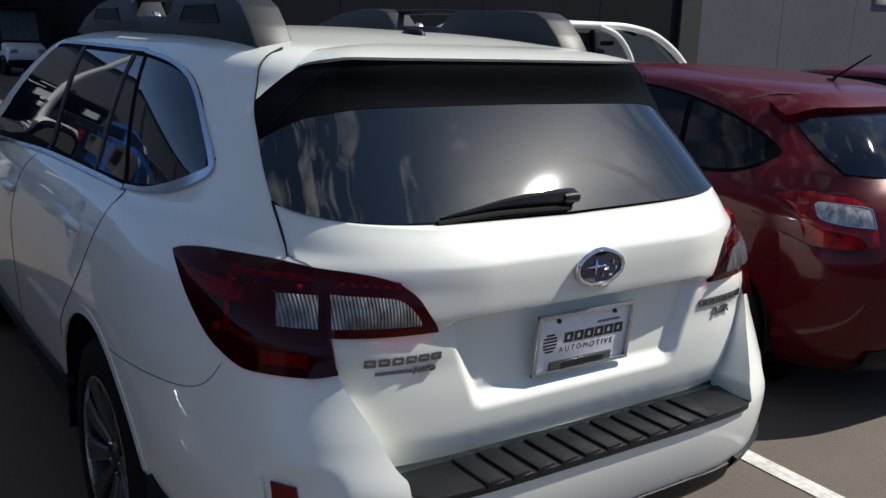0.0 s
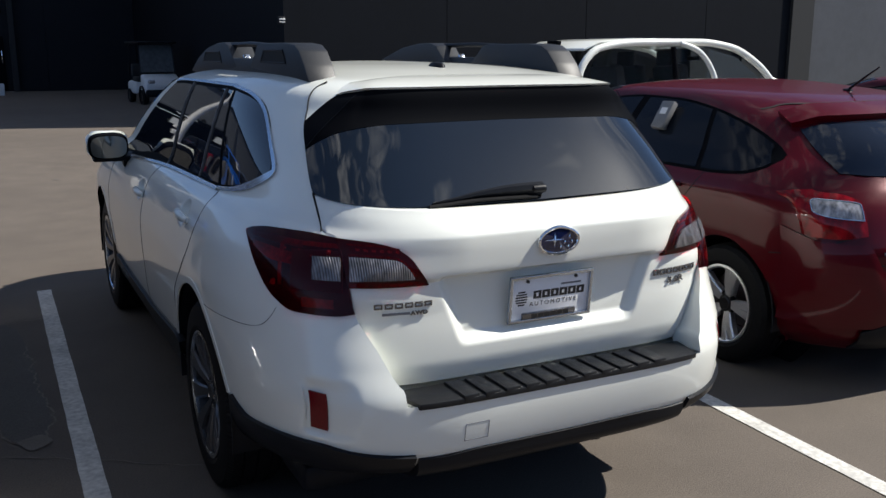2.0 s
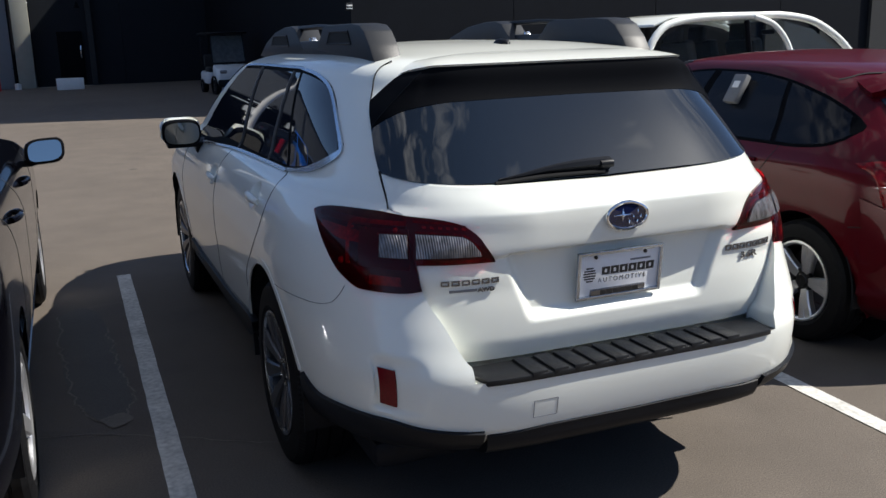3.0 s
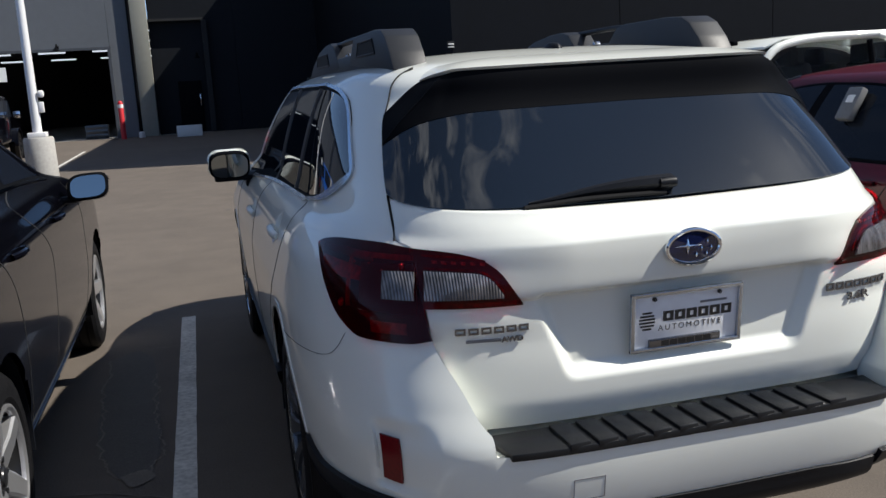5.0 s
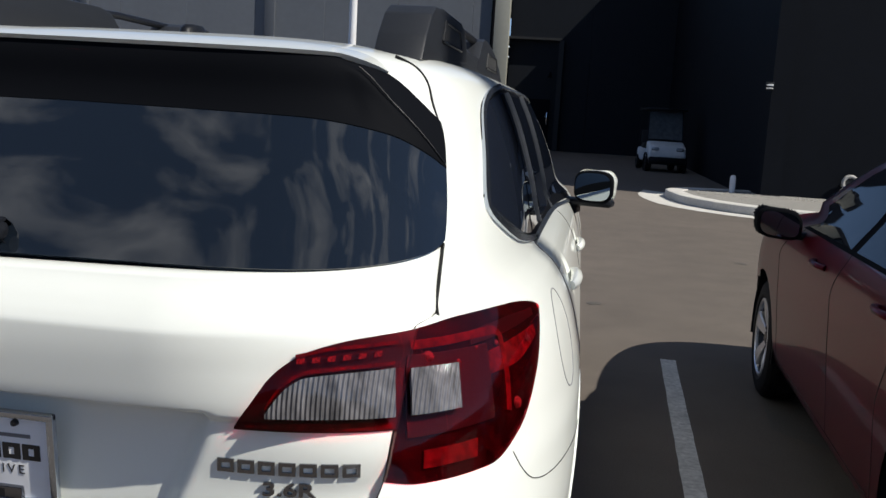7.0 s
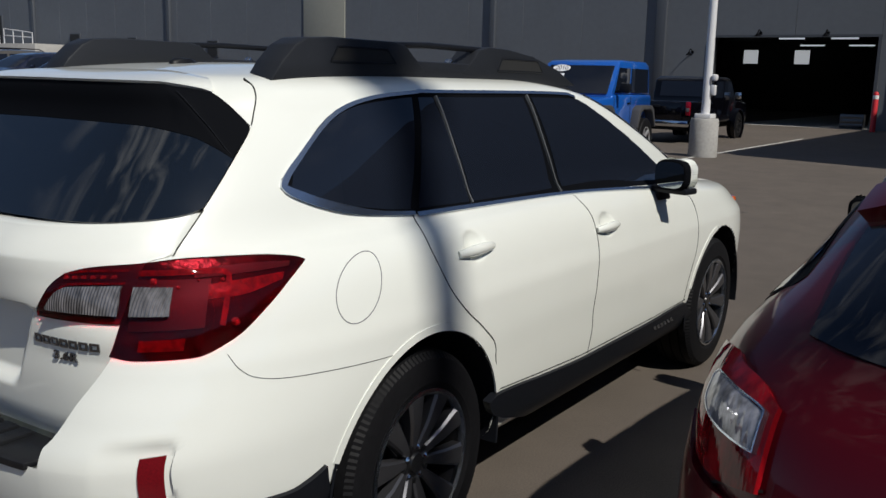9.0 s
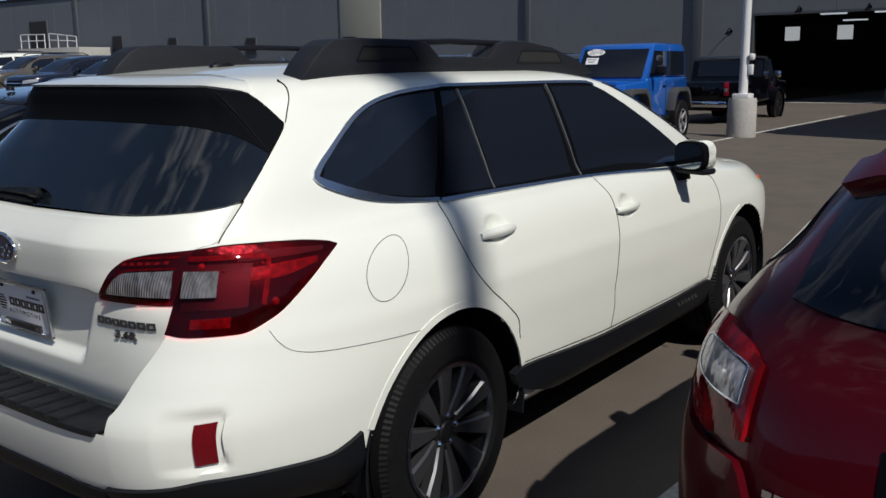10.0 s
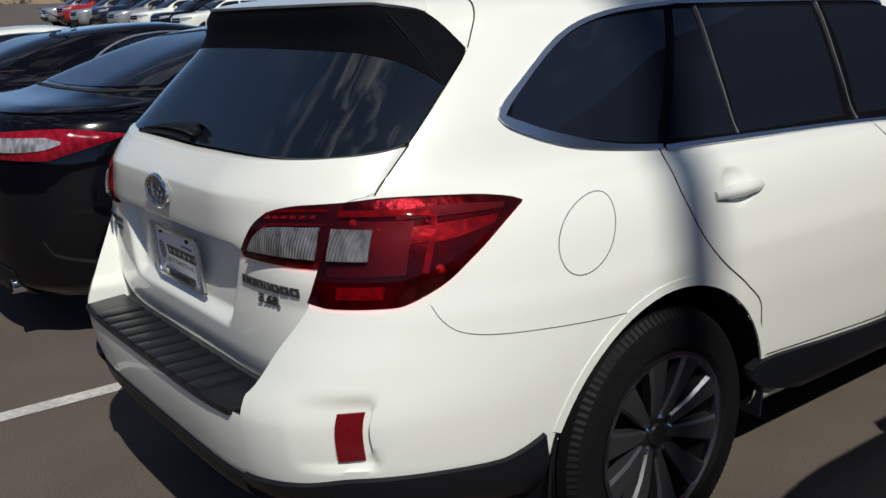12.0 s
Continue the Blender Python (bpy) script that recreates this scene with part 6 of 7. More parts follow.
def row_car(B, paint, label, x, y, tall=False, z=None, rack=False):
    base = 0.14 if tall else 0.0
    hubs = (0.92, 3.62) if not tall else (0.98, 3.95)
    r = 0.345 if not tall else 0.39
    car = thing("sport_utility_car", label, "car", (x, y, ground_height(x, y + 2) if z is None else z), random.uniform(-1.5, 1.5), "row of parked cars")
    part("body", B.shell(hubs, r + 0.06, r, 2, None, 26, 10), paint, car, sharp=50)
    liners(car, hubs, r + 0.06, r, 0.56, 0.90)
    zs = (1.14, 1.56) if not tall else (1.28, 1.76)
    part("windscreen", wide(B, [(0, zs[0]), (1, zs[0] + 0.02)], [(0, zs[1]), (1, zs[1] - 0.03)], [(zs[0], 0.74 + base / 2), (zs[1], 0.60 + base / 2)], 0.005, 10, 5), GLASS, car, "dark windscreen")
    fs = pchip([(1.5, zs[0] + 0.03), (4.1 + base * 3, zs[0] + 0.06)])
    fh = pchip([(1.5, zs[0] + 0.06), (1.75, zs[0] + 0.27), (2.05, zs[1] - 0.06), (3.4, zs[1] - 0.02), (4.1 + base * 3, zs[1] - 0.12)])
    for s in (1, -1):
        part("door_window", glaze(B, fs, fh, s, 1.52, 2.45, 0.1, 0.0, nu=8), GLASS, car)
        part("door_window", glaze(B, fs, fh, s, 2.53, 3.35, 0.0, 0.0, nu=6), GLASS, car)
        part("quarter_window", glaze(B, fs, fh, s, 3.43, 4.05 + base * 3, 0.0, -0.05, nu=6), GLASS, car)
        h = 0.80 + base
        part("headlamp", B.patch([(B.wayx(0.50, h), h - 0.02), (B.wayx(0.74, h), h), (B.way(0.32, h), h + 0.05)], [(B.wayx(0.50, h), h + 0.08), (B.wayx(0.74, h), h + 0.11), (B.way(0.32, h), h + 0.12)], 0.010, 0.03, 8, 3, s, bulge=0.01), HEADLAMP, car, "clear headlamp")
        part("fog_lamp", lathe([(0.05, -0.01), (0.05, 0.015), (0.001, 0.02)], 12, at=(0.62 * s, 0.02, 0.50 + base), axis="x"), PLASTIC, car)
    part("grille", wide(B, [(0, 0.70 + base), (1, 0.72 + base)], [(0, 0.88 + base), (1, 0.88 + base)], [(0.6, 0.44), (1.1, 0.44)], 0.008, 8, 3, 0.02), GLOSSBLACK, car, "dark grille")
    part("grille_bar", wide(B, [(0, 0.785 + base), (1, 0.785 + base)], [(0, 0.81 + base), (1, 0.81 + base)], [(0.6, 0.43), (1.1, 0.43)], 0.018, 8, 1, 0.02), CHROME, car)
    part("bumper_valance", wide(B, [(0, 0.33 + base), (1, 0.33 + base)], [(0, 0.52 + base), (1, 0.50 + base)], [(0.3, 0.60), (0.6, 0.62)], 0.008, 8, 2, 0.02), PLASTIC, car)
    mirror_pair(car, 1.0 + base / 2, 1.62, 1.17 + base, paint, 1, (0.17, 0.10, 0.14))
    if rack:
        for s in (1, -1):
            part("roof_rail", tube([(0.58 * s, 2.1, 1.62 + base), (0.58 * s, 2.3, 1.70 + base), (0.58 * s, 3.7, 1.70 + base), (0.58 * s, 3.9, 1.62 + base)], 0.018, 6), PLASTIC, car)
    part("underside", box((1.4, 3.8, 0.1), (0, 2.3, 0.30), 0.03), PLASTIC, car)
    fit_wheels(car, [(s * 0.80, q) for q in hubs for s in (1, -1)], r, 0.22, r - 0.12, 5, BRIGHTALLOY, style="star", detail=False)
    return car


row_car(TALLSUV, CHARCOAL, "charcoal full-size sport utility car beside the blue off-roader", -8.3, 13.8, True, rack=True)
row_car(TALLSUV, CHARCOAL, "dark grey full-size sport utility car in the row", -11.1, 13.9, True)
row_car(OFFROADER, NAVY, "dark blue sport utility car in the row", -14.2, 13.7)
paints = [(CHARCOAL, "grey sport utility car in the row"), (BLACK, "black sport utility car in the row"), (SILVER, "silver sport utility car in the row"), (NAVY, "dark blue sport utility car in the row"),
          (BRONZE, "bronze-grey sport utility car in the row"), (WHITE, "white sport utility car in the row"), (WHITE, "white sport utility car with a dark grille in the row"), (BLACK, "black sport utility car in the row"),
          (WHITE, "white crossover car in the row"), (SILVER, "silver crossover car in the row"), (NAVY, "dark blue full-size car in the row"), (SILVER, "light grey car in the row"),
          (BRIGHTRED, "red sport utility car in the row"), (SILVER, "silver car at the far end of the row")]
for i, (paint, label) in enumerate(paints):
    x = -17.2 - 2.75 * i
    z = ground_height(x, 15)
    row_car(TALLSUV if i in (10, 12) else OFFROADER, paint, label, x, 13.7 + random.uniform(-0.25, 0.25), i in (10, 12), z, rack=i in (1, 4, 5, 7, 8))


def off_roader():
    """A boxy two-door off-roader, nose to the lot."""
    car = thing("off_road_car", "bright blue two-door off-roader with black hardtop windows and grey flares", "car", (-5.60, 13.75, 0), 3)
    car.matrix_basis = car.matrix_basis @ Matrix.Diagonal((1.03, 1.0, 1.07, 1))
    body = prism([(0.28, 0.60), (0.28, 1.02), (0.34, 1.13), (1.40, 1.19), (1.42, 1.24), (3.62, 1.24), (3.66, 1.15), (3.66, 0.58), (3.1, 0.52), (1.3, 0.48)], -0.76, 0.76, bevel=0.03)
    part("body", body, BLUE, car, "bright blue body tub")
    bonnet = prism([(-0.60, 0.30), (0.60, 0.30), (0.74, 1.40), (-0.74, 1.40)], 1.10, 1.20, "z", 0.03)
    part("bonnet", bonnet, BLUE, car, "blue bonnet")
    gr = part("grille", box((1.14, 0.06, 0.42), (0, 0.27, 0.92), 0.04), BLUE, car, "blue slotted grille")
    for k in range(7):
        part("grille_slot", box((0.062, 0.02, 0.25), (-0.255 + 0.085 * k, 0.239, 0.93), 0.012), GAP, gr, "dark grille slot")
    for s in (1, -1):
        part("headlamp", headlamp(0.43 * s), HEADLAMP, car, "round clear headlamp")
        part("indicator_lens", box((0.09, 0.03, 0.06), (0.44 * s, 0.235, 0.775), 0.012), AMBER, car)
        flare = prism([(0.10, 0.66), (0.22, 0.98), (0.36, 1.06), (0.98, 1.06), (1.14, 0.98), (1.30, 0.62), (1.22, 0.62), (1.06, 0.90), (0.94, 0.97), (0.40, 0.97), (0.28, 0.90), (0.18, 0.66)], 0.60 * s, 0.93 * s, bevel=0.012)
        part("fender_flare", flare, GREYPLASTIC, car, "grey plastic front fender flare")
        flare = prism([(2.42, 0.62), (2.56, 0.96), (2.70, 1.04), (3.26, 1.04), (3.40, 0.96), (3.56, 0.62), (3.48, 0.62), (3.32, 0.90), (3.2, 0.96), (2.76, 0.96), (2.64, 0.90), (2.50, 0.62)], 0.72 * s, 0.93 * s, bevel=0.012)
        part("fender_flare", flare, GREYPLASTIC, car, "grey plastic rear fender flare")
        part("door_gap", box((0.004, 0.012, 0.60), (0.762 * s, 1.52, 0.90)), GAP, car)
        part("door_gap", box((0.004, 0.012, 0.60), (0.762 * s, 2.42, 0.90)), GAP, car)
        part("door_handle", box((0.03, 0.12, 0.03), (0.775 * s, 2.3, 1.08), 0.01), PLASTIC, car)
        part("door_window", prism([(1.62, 1.27), (2.40, 1.27), (2.40, 1.72), (1.82, 1.72)], 0.722 * s, 0.738 * s), GLASS, car, "dark door window")
        part("quarter_window", prism([(2.50, 1.27), (3.50, 1.27), (3.44, 1.72), (2.50, 1.72)], 0.722 * s, 0.738 * s), GLASS, car, "dark hardtop side window")
        m = part("door_mirror", box((0.20, 0.09, 0.17), (0.93 * s, 1.62, 1.36), 0.03), PLASTIC, car)
        part("mirror_stalk", box((0.14, 0.05, 0.05), (0.80 * s, 1.63, 1.30), 0.01), PLASTIC, m)
        part("sill_step", box((0.10, 1.3, 0.08), (0.78 * s, 1.85, 0.50), 0.02), PLASTIC, car)
    frame_ = prism([(1.38, 1.20), (1.46, 1.20), (1.83, 1.78), (1.77, 1.80)], -0.74, 0.74, bevel=0.012)
    part("windscreen_frame", frame_, BLUE, car, "blue windscreen frame")
    screen = prism([(1.378, 1.25), (1.385, 1.25), (1.735, 1.755), (1.728, 1.755)], -0.66, 0.66)
    part("windscreen", screen, GLASS, car, "dark windscreen")
    top = prism([(1.74, 1.76), (1.78, 1.82), (2.0, 1.86), (3.3, 1.86), (3.52, 1.80), (3.64, 1.24), (1.45, 1.24)], -0.722, 0.722, bevel=0.03)
    part("hardtop", top, BLUE, car, "blue hardtop roof")
    part("bumper", box((1.62, 0.16, 0.16), (0, 0.10, 0.60), 0.04), PLASTIC, car, "dark plastic front bumper")
    part("number_plate", box((0.32, 0.02, 0.13), (-0.12, 0.01, 0.60), 0.004), PAPER, car, "pale plate holder")
    for s in (1, -1):
        part("fog_lamp", lathe([(0.05, -0.02), (0.05, 0.0), (0.001, 0.0)], 14, at=(0.42 * s - 0.0, 0.05, 0.60)), HEADLAMP, car)
    part("underside", box((1.1, 3.2, 0.16), (0, 2.0, 0.46), 0.02), PLASTIC, car)
    fit_wheels(car, [(s * 0.80, q) for q in (0.67, 3.0) for s in (1, -1)], 0.40, 0.26, 0.23, 5, BRIGHTALLOY, style="star")
    # price stickers on the windscreen
    st = thing("windscreen_sticker", "white oval year sticker on the off-roader's windscreen", "sticker")
    st.matrix_basis = pose(-5.60, 13.75, 0, 0, 0, 3) @ pose(-0.41, 1.672, 1.818, 56.5, 0, 0)
    oval = lathe([(0.001, 0.004), (0.15, 0.004), (0.15, 0.001)], 32, axis="z")
    bmesh.ops.scale(oval, vec=(1.25, 0.52, 1), verts=oval.verts)
    part("oval_sheet", oval, PAPER, st)
    word = bpy.data.curves.new("year", "FONT")
    word.body, word.size, word.align_x, word.align_y = "2010", 0.14, "CENTER", "CENTER"
    word.materials.append(INK)
    o = new("printed_year", word)
    o.parent, o.matrix_basis = st, pose(0, 0, 0.006)
    st2 = thing("windscreen_sticker", "white price sheet on the off-roader's windscreen", "sticker")
    st2.matrix_basis = pose(-5.60, 13.75, 0, 0, 0, 3) @ pose(-0.45, 1.565, 1.652, 56.5, 0, 0)
    part("price_sheet", box((0.26, 0.15, 0.003)), PAPER, st2)
    for k in range(3):
        part("printed_bar", box((0.20 - 0.04 * k, 0.014, 0.001), (-0.01, 0.035 - 0.032 * k, 0.003)), GREYINK, st2)
    return car


def headlamp(x):
    bm = lathe([(0.10, 0.0), (0.095, 0.03), (0.08, 0.035), (0.05, 0.05), (0.001, 0.055)], 24)
    bmesh.ops.rotate(bm, cent=(0, 0, 0), matrix=Matrix.Rotation(radians(-90), 3, "Z"), verts=bm.verts)
    bmesh.ops.translate(bm, vec=(x, 0.245, 0.97), verts=bm.verts)
    return bm


GREYPLASTIC = grain(material("grey_plastic", (0.045, 0.045, 0.048), 0.6), 120, 0.1, 0.2, distance=0.002)
off_roader()


def pickup():
    """A black crew-cab pickup seen from its tail."""
    car = thing("pickup_truck", "black crew-cab pickup truck parked before the workshop door", "truck", (-6.9, 22.6, 0), 0)
    part("cargo_bed", prism([(-0.93, 0.50), (-0.95, 0.95), (-0.90, 1.12), (0.90, 1.12), (0.95, 0.95), (0.93, 0.50)], 0.05, 1.9, "y", 0.03), BLACK, car, "black cargo bed")
    part("tailgate", box((1.40, 0.06, 0.50), (0, 0.03, 0.84), 0.02), BLACK, car, "black tailgate")
    part("tailgate_handle", box((0.22, 0.03, 0.07), (0, -0.005, 0.98), 0.015), PLASTIC, car)
    cab = prism([(1.86, 0.50), (1.86, 1.15), (2.02, 1.70), (2.25, 1.80), (3.3, 1.80), (3.6, 1.72), (4.15, 1.18), (5.15, 1.08), (5.30, 0.95), (5.32, 0.50)], -0.88, 0.88, bevel=0.07, seg=3)
    part("cab", cab, BLACK, car, "black crew cab and bonnet")
    part("rear_window", prism([(1.872, 1.24), (1.882, 1.24), (2.012, 1.66), (2.0, 1.66)], -0.66, 0.66), GLASS, car, "dark rear window")
    for s in (1, -1):
        tl = part("tail_lamp", box((0.13, 0.06, 0.36), (0.865 * s, 0.045, 0.93), 0.02), LAMPBRIGHT, car, "tall red tail lamp")
        part("clear_lens", box((0.10, 0.01, 0.10), (0.865 * s, 0.012, 0.90), 0.006), LAMPCLEAR, tl)
        part("door_window", prism([(2.12, 1.22), (2.85, 1.22), (2.85, 1.68), (2.24, 1.68)], 0.875 * s, 0.885 * s), GLASS, car)
        part("door_window", prism([(2.95, 1.22), (3.95, 1.22), (3.55, 1.68), (2.95, 1.68)], 0.875 * s, 0.885 * s), GLASS, car)
        m = part("door_mirror", box((0.20, 0.10, 0.20), (1.05 * s, 3.75, 1.28), 0.03), CHROME, car, "bright door mirror")
        for y in (0.98, 4.35):
            part("fender_flare", lathe([(0.50, 0.86), (0.50, 0.97), (0.44, 0.97), (0.44, 0.86)], 40, at=(0, y, 0.40)) if s > 0 else lathe([(0.50, -0.86), (0.50, -0.97), (0.44, -0.97), (0.44, -0.86)], 40, at=(0, y, 0.40)), BLACK, car)
    part("bumper", box((1.84, 0.16, 0.17), (0, 0.0, 0.53), 0.03), CHROME, car, "chrome rear bumper")
    part("underside", box((1.3, 4.9, 0.2), (0, 2.6, 0.45), 0.03), PLASTIC, car)
    fit_wheels(car, [(s * 0.82, q) for q in (0.98, 4.35) for s in (1, -1)], 0.39, 0.26, 0.22, 6, DARKRIM, style="star")
    return car


pickup()


def white_crossover():
    """A white high car standing across the lot beyond the red one, its glasshouse framed by white arches."""
    car = thing("crossover_car", "white crossover car with arched white pillars and a dark sunroof", "car", (4.22, 7.02, 0), -90)
    car.matrix_basis = car.matrix_basis @ Matrix.Diagonal((1, 1.08, 1.02, 1))
    # its own axes: y runs from tail to nose
    B = Body([(0.28, 0.10, 3.95, 0.74, 4.0), (0.40, 0.02, 4.05, 0.83, 5.0), (0.70, 0.0, 4.10, 0.86, 5.0), (0.95, 0.04, 4.0, 0.86, 5.0), (1.05, 0.08, 3.7, 0.84, 5.0), (1.12, 0.14, 3.3, 0.80, 5.0)], d=0.5)
    part("body", B.shell((0.78, 3.30), 0.38, 0.33, 3, None, 40, 14), WHITE, car, "white lower body")
    liners(car, (0.78, 3.30), 0.38, 0.33, 0.5, 0.82)
    for s in (1, -1):
        arch = bend([(0.74 * s, 0.18, 1.10), (0.72 * s, 0.26, 1.38), (0.68 * s, 0.50, 1.60), (0.64 * s, 1.0, 1.665), (0.63 * s, 1.9, 1.675), (0.65 * s, 2.35, 1.62), (0.69 * s, 2.75, 1.42), (0.74 * s, 3.05, 1.12)], 40)
        part("roof_arch", tube([tuple(p) for p in arch], 0.042, 10), WHITE, car, "rounded white arch of pillars and roof edge")
        part("door_pillar", tube([(0.73 * s, 1.55, 1.10), (0.66 * s, 1.52, 1.62)], 0.03, 8), GLOSSBLACK, car)
        g = [(0.715 * s, 0.30, 1.12), (0.69 * s, 0.42, 1.45), (0.65 * s, 0.75, 1.62), (0.62 * s, 1.9, 1.64), (0.66 * s, 2.45, 1.50), (0.72 * s, 2.95, 1.12)]
        part("side_glass", mesh_of([Vector(p) for p in g], [tuple(range(6))]), CLEARGLASS, car, "clear side glass")
    pillar = bend([(0.655, 1.62, 1.665), (0.675, 1.86, 1.58), (0.705, 2.04, 1.38), (0.74, 2.14, 1.12)], 20)
    part("front_pillar", tube([tuple(p) for p in pillar], 0.032, 10), WHITE, car, "white front pillar")
    roof = prism([(0.34, 1.60), (0.55, 1.685), (1.0, 1.715), (1.9, 1.715), (2.35, 1.655), (2.35, 1.625), (1.9, 1.685), (1.0, 1.685), (0.55, 1.655), (0.34, 1.57)], -0.64, 0.64, bevel=0.012)
    part("roof", roof, WHITE, car, "white roof")
    part("sunroof", box((0.74, 0.80, 0.012), (0, 1.45, 1.722), 0.004), GLASS, car, "dark glass sunroof")
    part("brake_lamp", box((0.22, 0.06, 0.05), (0, 0.36, 1.665), 0.012), GLOSSBLACK, car)
    part("windscreen", mesh_of([Vector(p) for p in ((-0.62, 2.36, 1.64), (0.62, 2.36, 1.64), (0.70, 3.02, 1.14), (-0.70, 3.02, 1.14))], [(0, 1, 2, 3)]), CLEARGLASS, car, "clear windscreen")
    part("inner_mirror", box((0.20, 0.03, 0.06), (0, 2.48, 1.50), 0.01), PLASTIC, car)
    for y in (1.85, 0.95):
        for x in (0.34, -0.34):
            seat = part("seat", box((0.46, 0.14, 0.66), (x, y, 1.10), 0.05, m=Matrix.Rotation(radians(12), 4, "X")), SEAT, car, "dark fabric seat")
            part("head_rest", box((0.26, 0.10, 0.20), (x, y - 0.12, 1.50), 0.04), SEAT, seat)
    part("dashboard", box((1.3, 0.4, 0.2), (0, 2.75, 1.08), 0.05), PLASTIC, car)
    mirror_pair(car, 0.93, 2.75, 1.18, WHITE)
    fit_wheels(car, [(s * 0.72, q) for q in (0.78, 3.30) for s in (1, -1)], 0.33, 0.205, 0.21, 5, BRIGHTALLOY, style="star")
    return car


white_crossover()


def golf_cart(x, y, turn):
    cart = thing("golf_cart", "white golf cart with a dark windscreen parked in the shade", "golf cart", (x, y, 0), turn)
    nose = prism([(0.0, 0.30), (-0.02, 0.55), (0.10, 0.78), (0.55, 0.92), (0.62, 0.30)], -0.55, 0.55, bevel=0.08, seg=3)
    part("cowl", nose, POLEWHITE, cart, "white moulded cowl")
    part("bumper", box((1.1, 0.14, 0.22), (0, -0.02, 0.34), 0.05), PLASTIC, cart)
    for s in (1, -1):
        part("headlamp", box((0.22, 0.05, 0.10), (0.36 * s, 0.02, 0.68), 0.03), HEADLAMP, cart)
        part("roof_post", tube([(0.52 * s, 0.55, 0.90), (0.50 * s, 0.72, 1.80)], 0.018, 8), PLASTIC, cart)
        part("roof_post", tube([(0.52 * s, 2.0, 0.80), (0.50 * s, 1.9, 1.80)], 0.018, 8), PLASTIC, cart)
        part("front_fender", lathe([(0.30, 0.48), (0.30, 0.60), (0.26, 0.60)], 24, at=(0, 0.35, 0.26)) if s > 0 else lathe([(0.30, -0.48), (0.30, -0.60), (0.26, -0.60)], 24, at=(0, 0.35, 0.26)), PLASTIC, cart)
    part("windscreen", box((1.0, 0.01, 0.82), (0, 0.64, 1.36), 0, m=Matrix.Rotation(radians(-10), 4, "X")), SHEENSCREEN, cart, "folding windscreen with a pale reflection in its colour")
    part("roof", box((1.15, 1.7, 0.07), (0, 1.25, 1.84), 0.03), PLASTIC, cart, "dark moulded roof")
    part("seat", box((1.05, 0.5, 0.18), (0, 1.35, 0.72), 0.06), SEAT, cart)
    part("seat_back", box((1.05, 0.12, 0.40), (0, 1.62, 1.0), 0.05), SEAT, cart)
    part("rear_body", box((1.1, 1.0, 0.40), (0, 1.6, 0.48), 0.08), POLEWHITE, cart)
    part("floor_pan", box((1.0, 2.0, 0.06), (0, 1.0, 0.30), 0.02), PLASTIC, cart)
    fit_wheels(cart, [(s * 0.50, q) for q in (0.35, 1.85) for s in (1, -1)], 0.22, 0.18, 0.11, 5, DARKRIM, style="star", detail=False)
    return cart


golf_cart(3.45, 26.4, 6)


# ---- buildings ----
def slab(name, size, at, mat, label, bevel=0.0, parent=None, m=None):
    ob = part(name, box(size, at, bevel, m=m), mat, parent, flat=not bevel)
    return tagged(ob, label, "wall", kind="structure") if not parent else ob


def panel_wall(name, x0, x1, y, h, mat, label, pitch, depth=0.35, z0=0.0):
    """A wall of upright cladding panels with dark joints between them."""
    base = slab(name, (x1 - x0, depth, h - z0), ((x0 + x1) / 2, y + depth / 2 + 0.03, (z0 + h) / 2), INTERIOR, label)
    n = max(1, round((x1 - x0) / pitch))
    for i in range(n):
        a = x0 + (x1 - x0) * i / n
        w = (x1 - x0) / n
        part("wall_panel", box((w - 0.008, 0.05, h - z0 - 0.01), (a + w / 2, y + 0.027, (z0 + h) / 2), 0.006, seg=1), mat, base)
    return base


FY = 37.5
panel_wall("wall_front", -75.5, -10.35, FY, 7.0, WALLGREY, "long grey panel wall of the workshop", 3.05)
panel_wall("wall_front_header", -10.35, -3.95, FY, 7.0, WALLGREY, "grey panel wall over the workshop door", 3.2, z0=3.58)
panel_wall("wall_front_pier", -3.95, -3.15, FY, 7.0, WALLGREY, "grey wall pier beside the workshop door", 0.8)
slab("trim_roof_edge", (73.2, 0.6, 0.22), (-39.1, FY + 0.2, 7.10), WALLDARK, "dark metal roof edge of the workshop", 0.02)
slab("trim_door_head", (6.5, 0.12, 0.10), (-7.15, FY - 0.03, 3.60), TRIMBLUE, "dark frame over the workshop door")
for x in (-10.40, -3.98):
    slab("trim_door_side", (0.12, 0.14, 3.58), (x, FY - 0.03, 1.79), TRIMBLUE, "dark frame beside the workshop door")
slab("pilaster", (0.62, 0.5, 7.0), (-2.72, FY + 0.1, 3.5), WALLLIGHT, "pale corner pilaster of the workshop", 0.01)
slab("pilaster", (3.0, 0.10, 7.0), (-32.2, FY - 0.03, 3.5), WALLLIGHT, "pale panel strip in the grey wall", 0.01)
for x, w in ((-12.75, 0.45), (-21.3, 0.28), (-45.2, 0.30), (-60.0, 0.32), (-73.3, 0.5), (-75.3, 0.5)):
    slab("pilaster", (w, 0.20, 7.0), (x, FY - 0.06, 3.5), TRIMBLUE, "dark upright strip on the grey wall", 0.01)


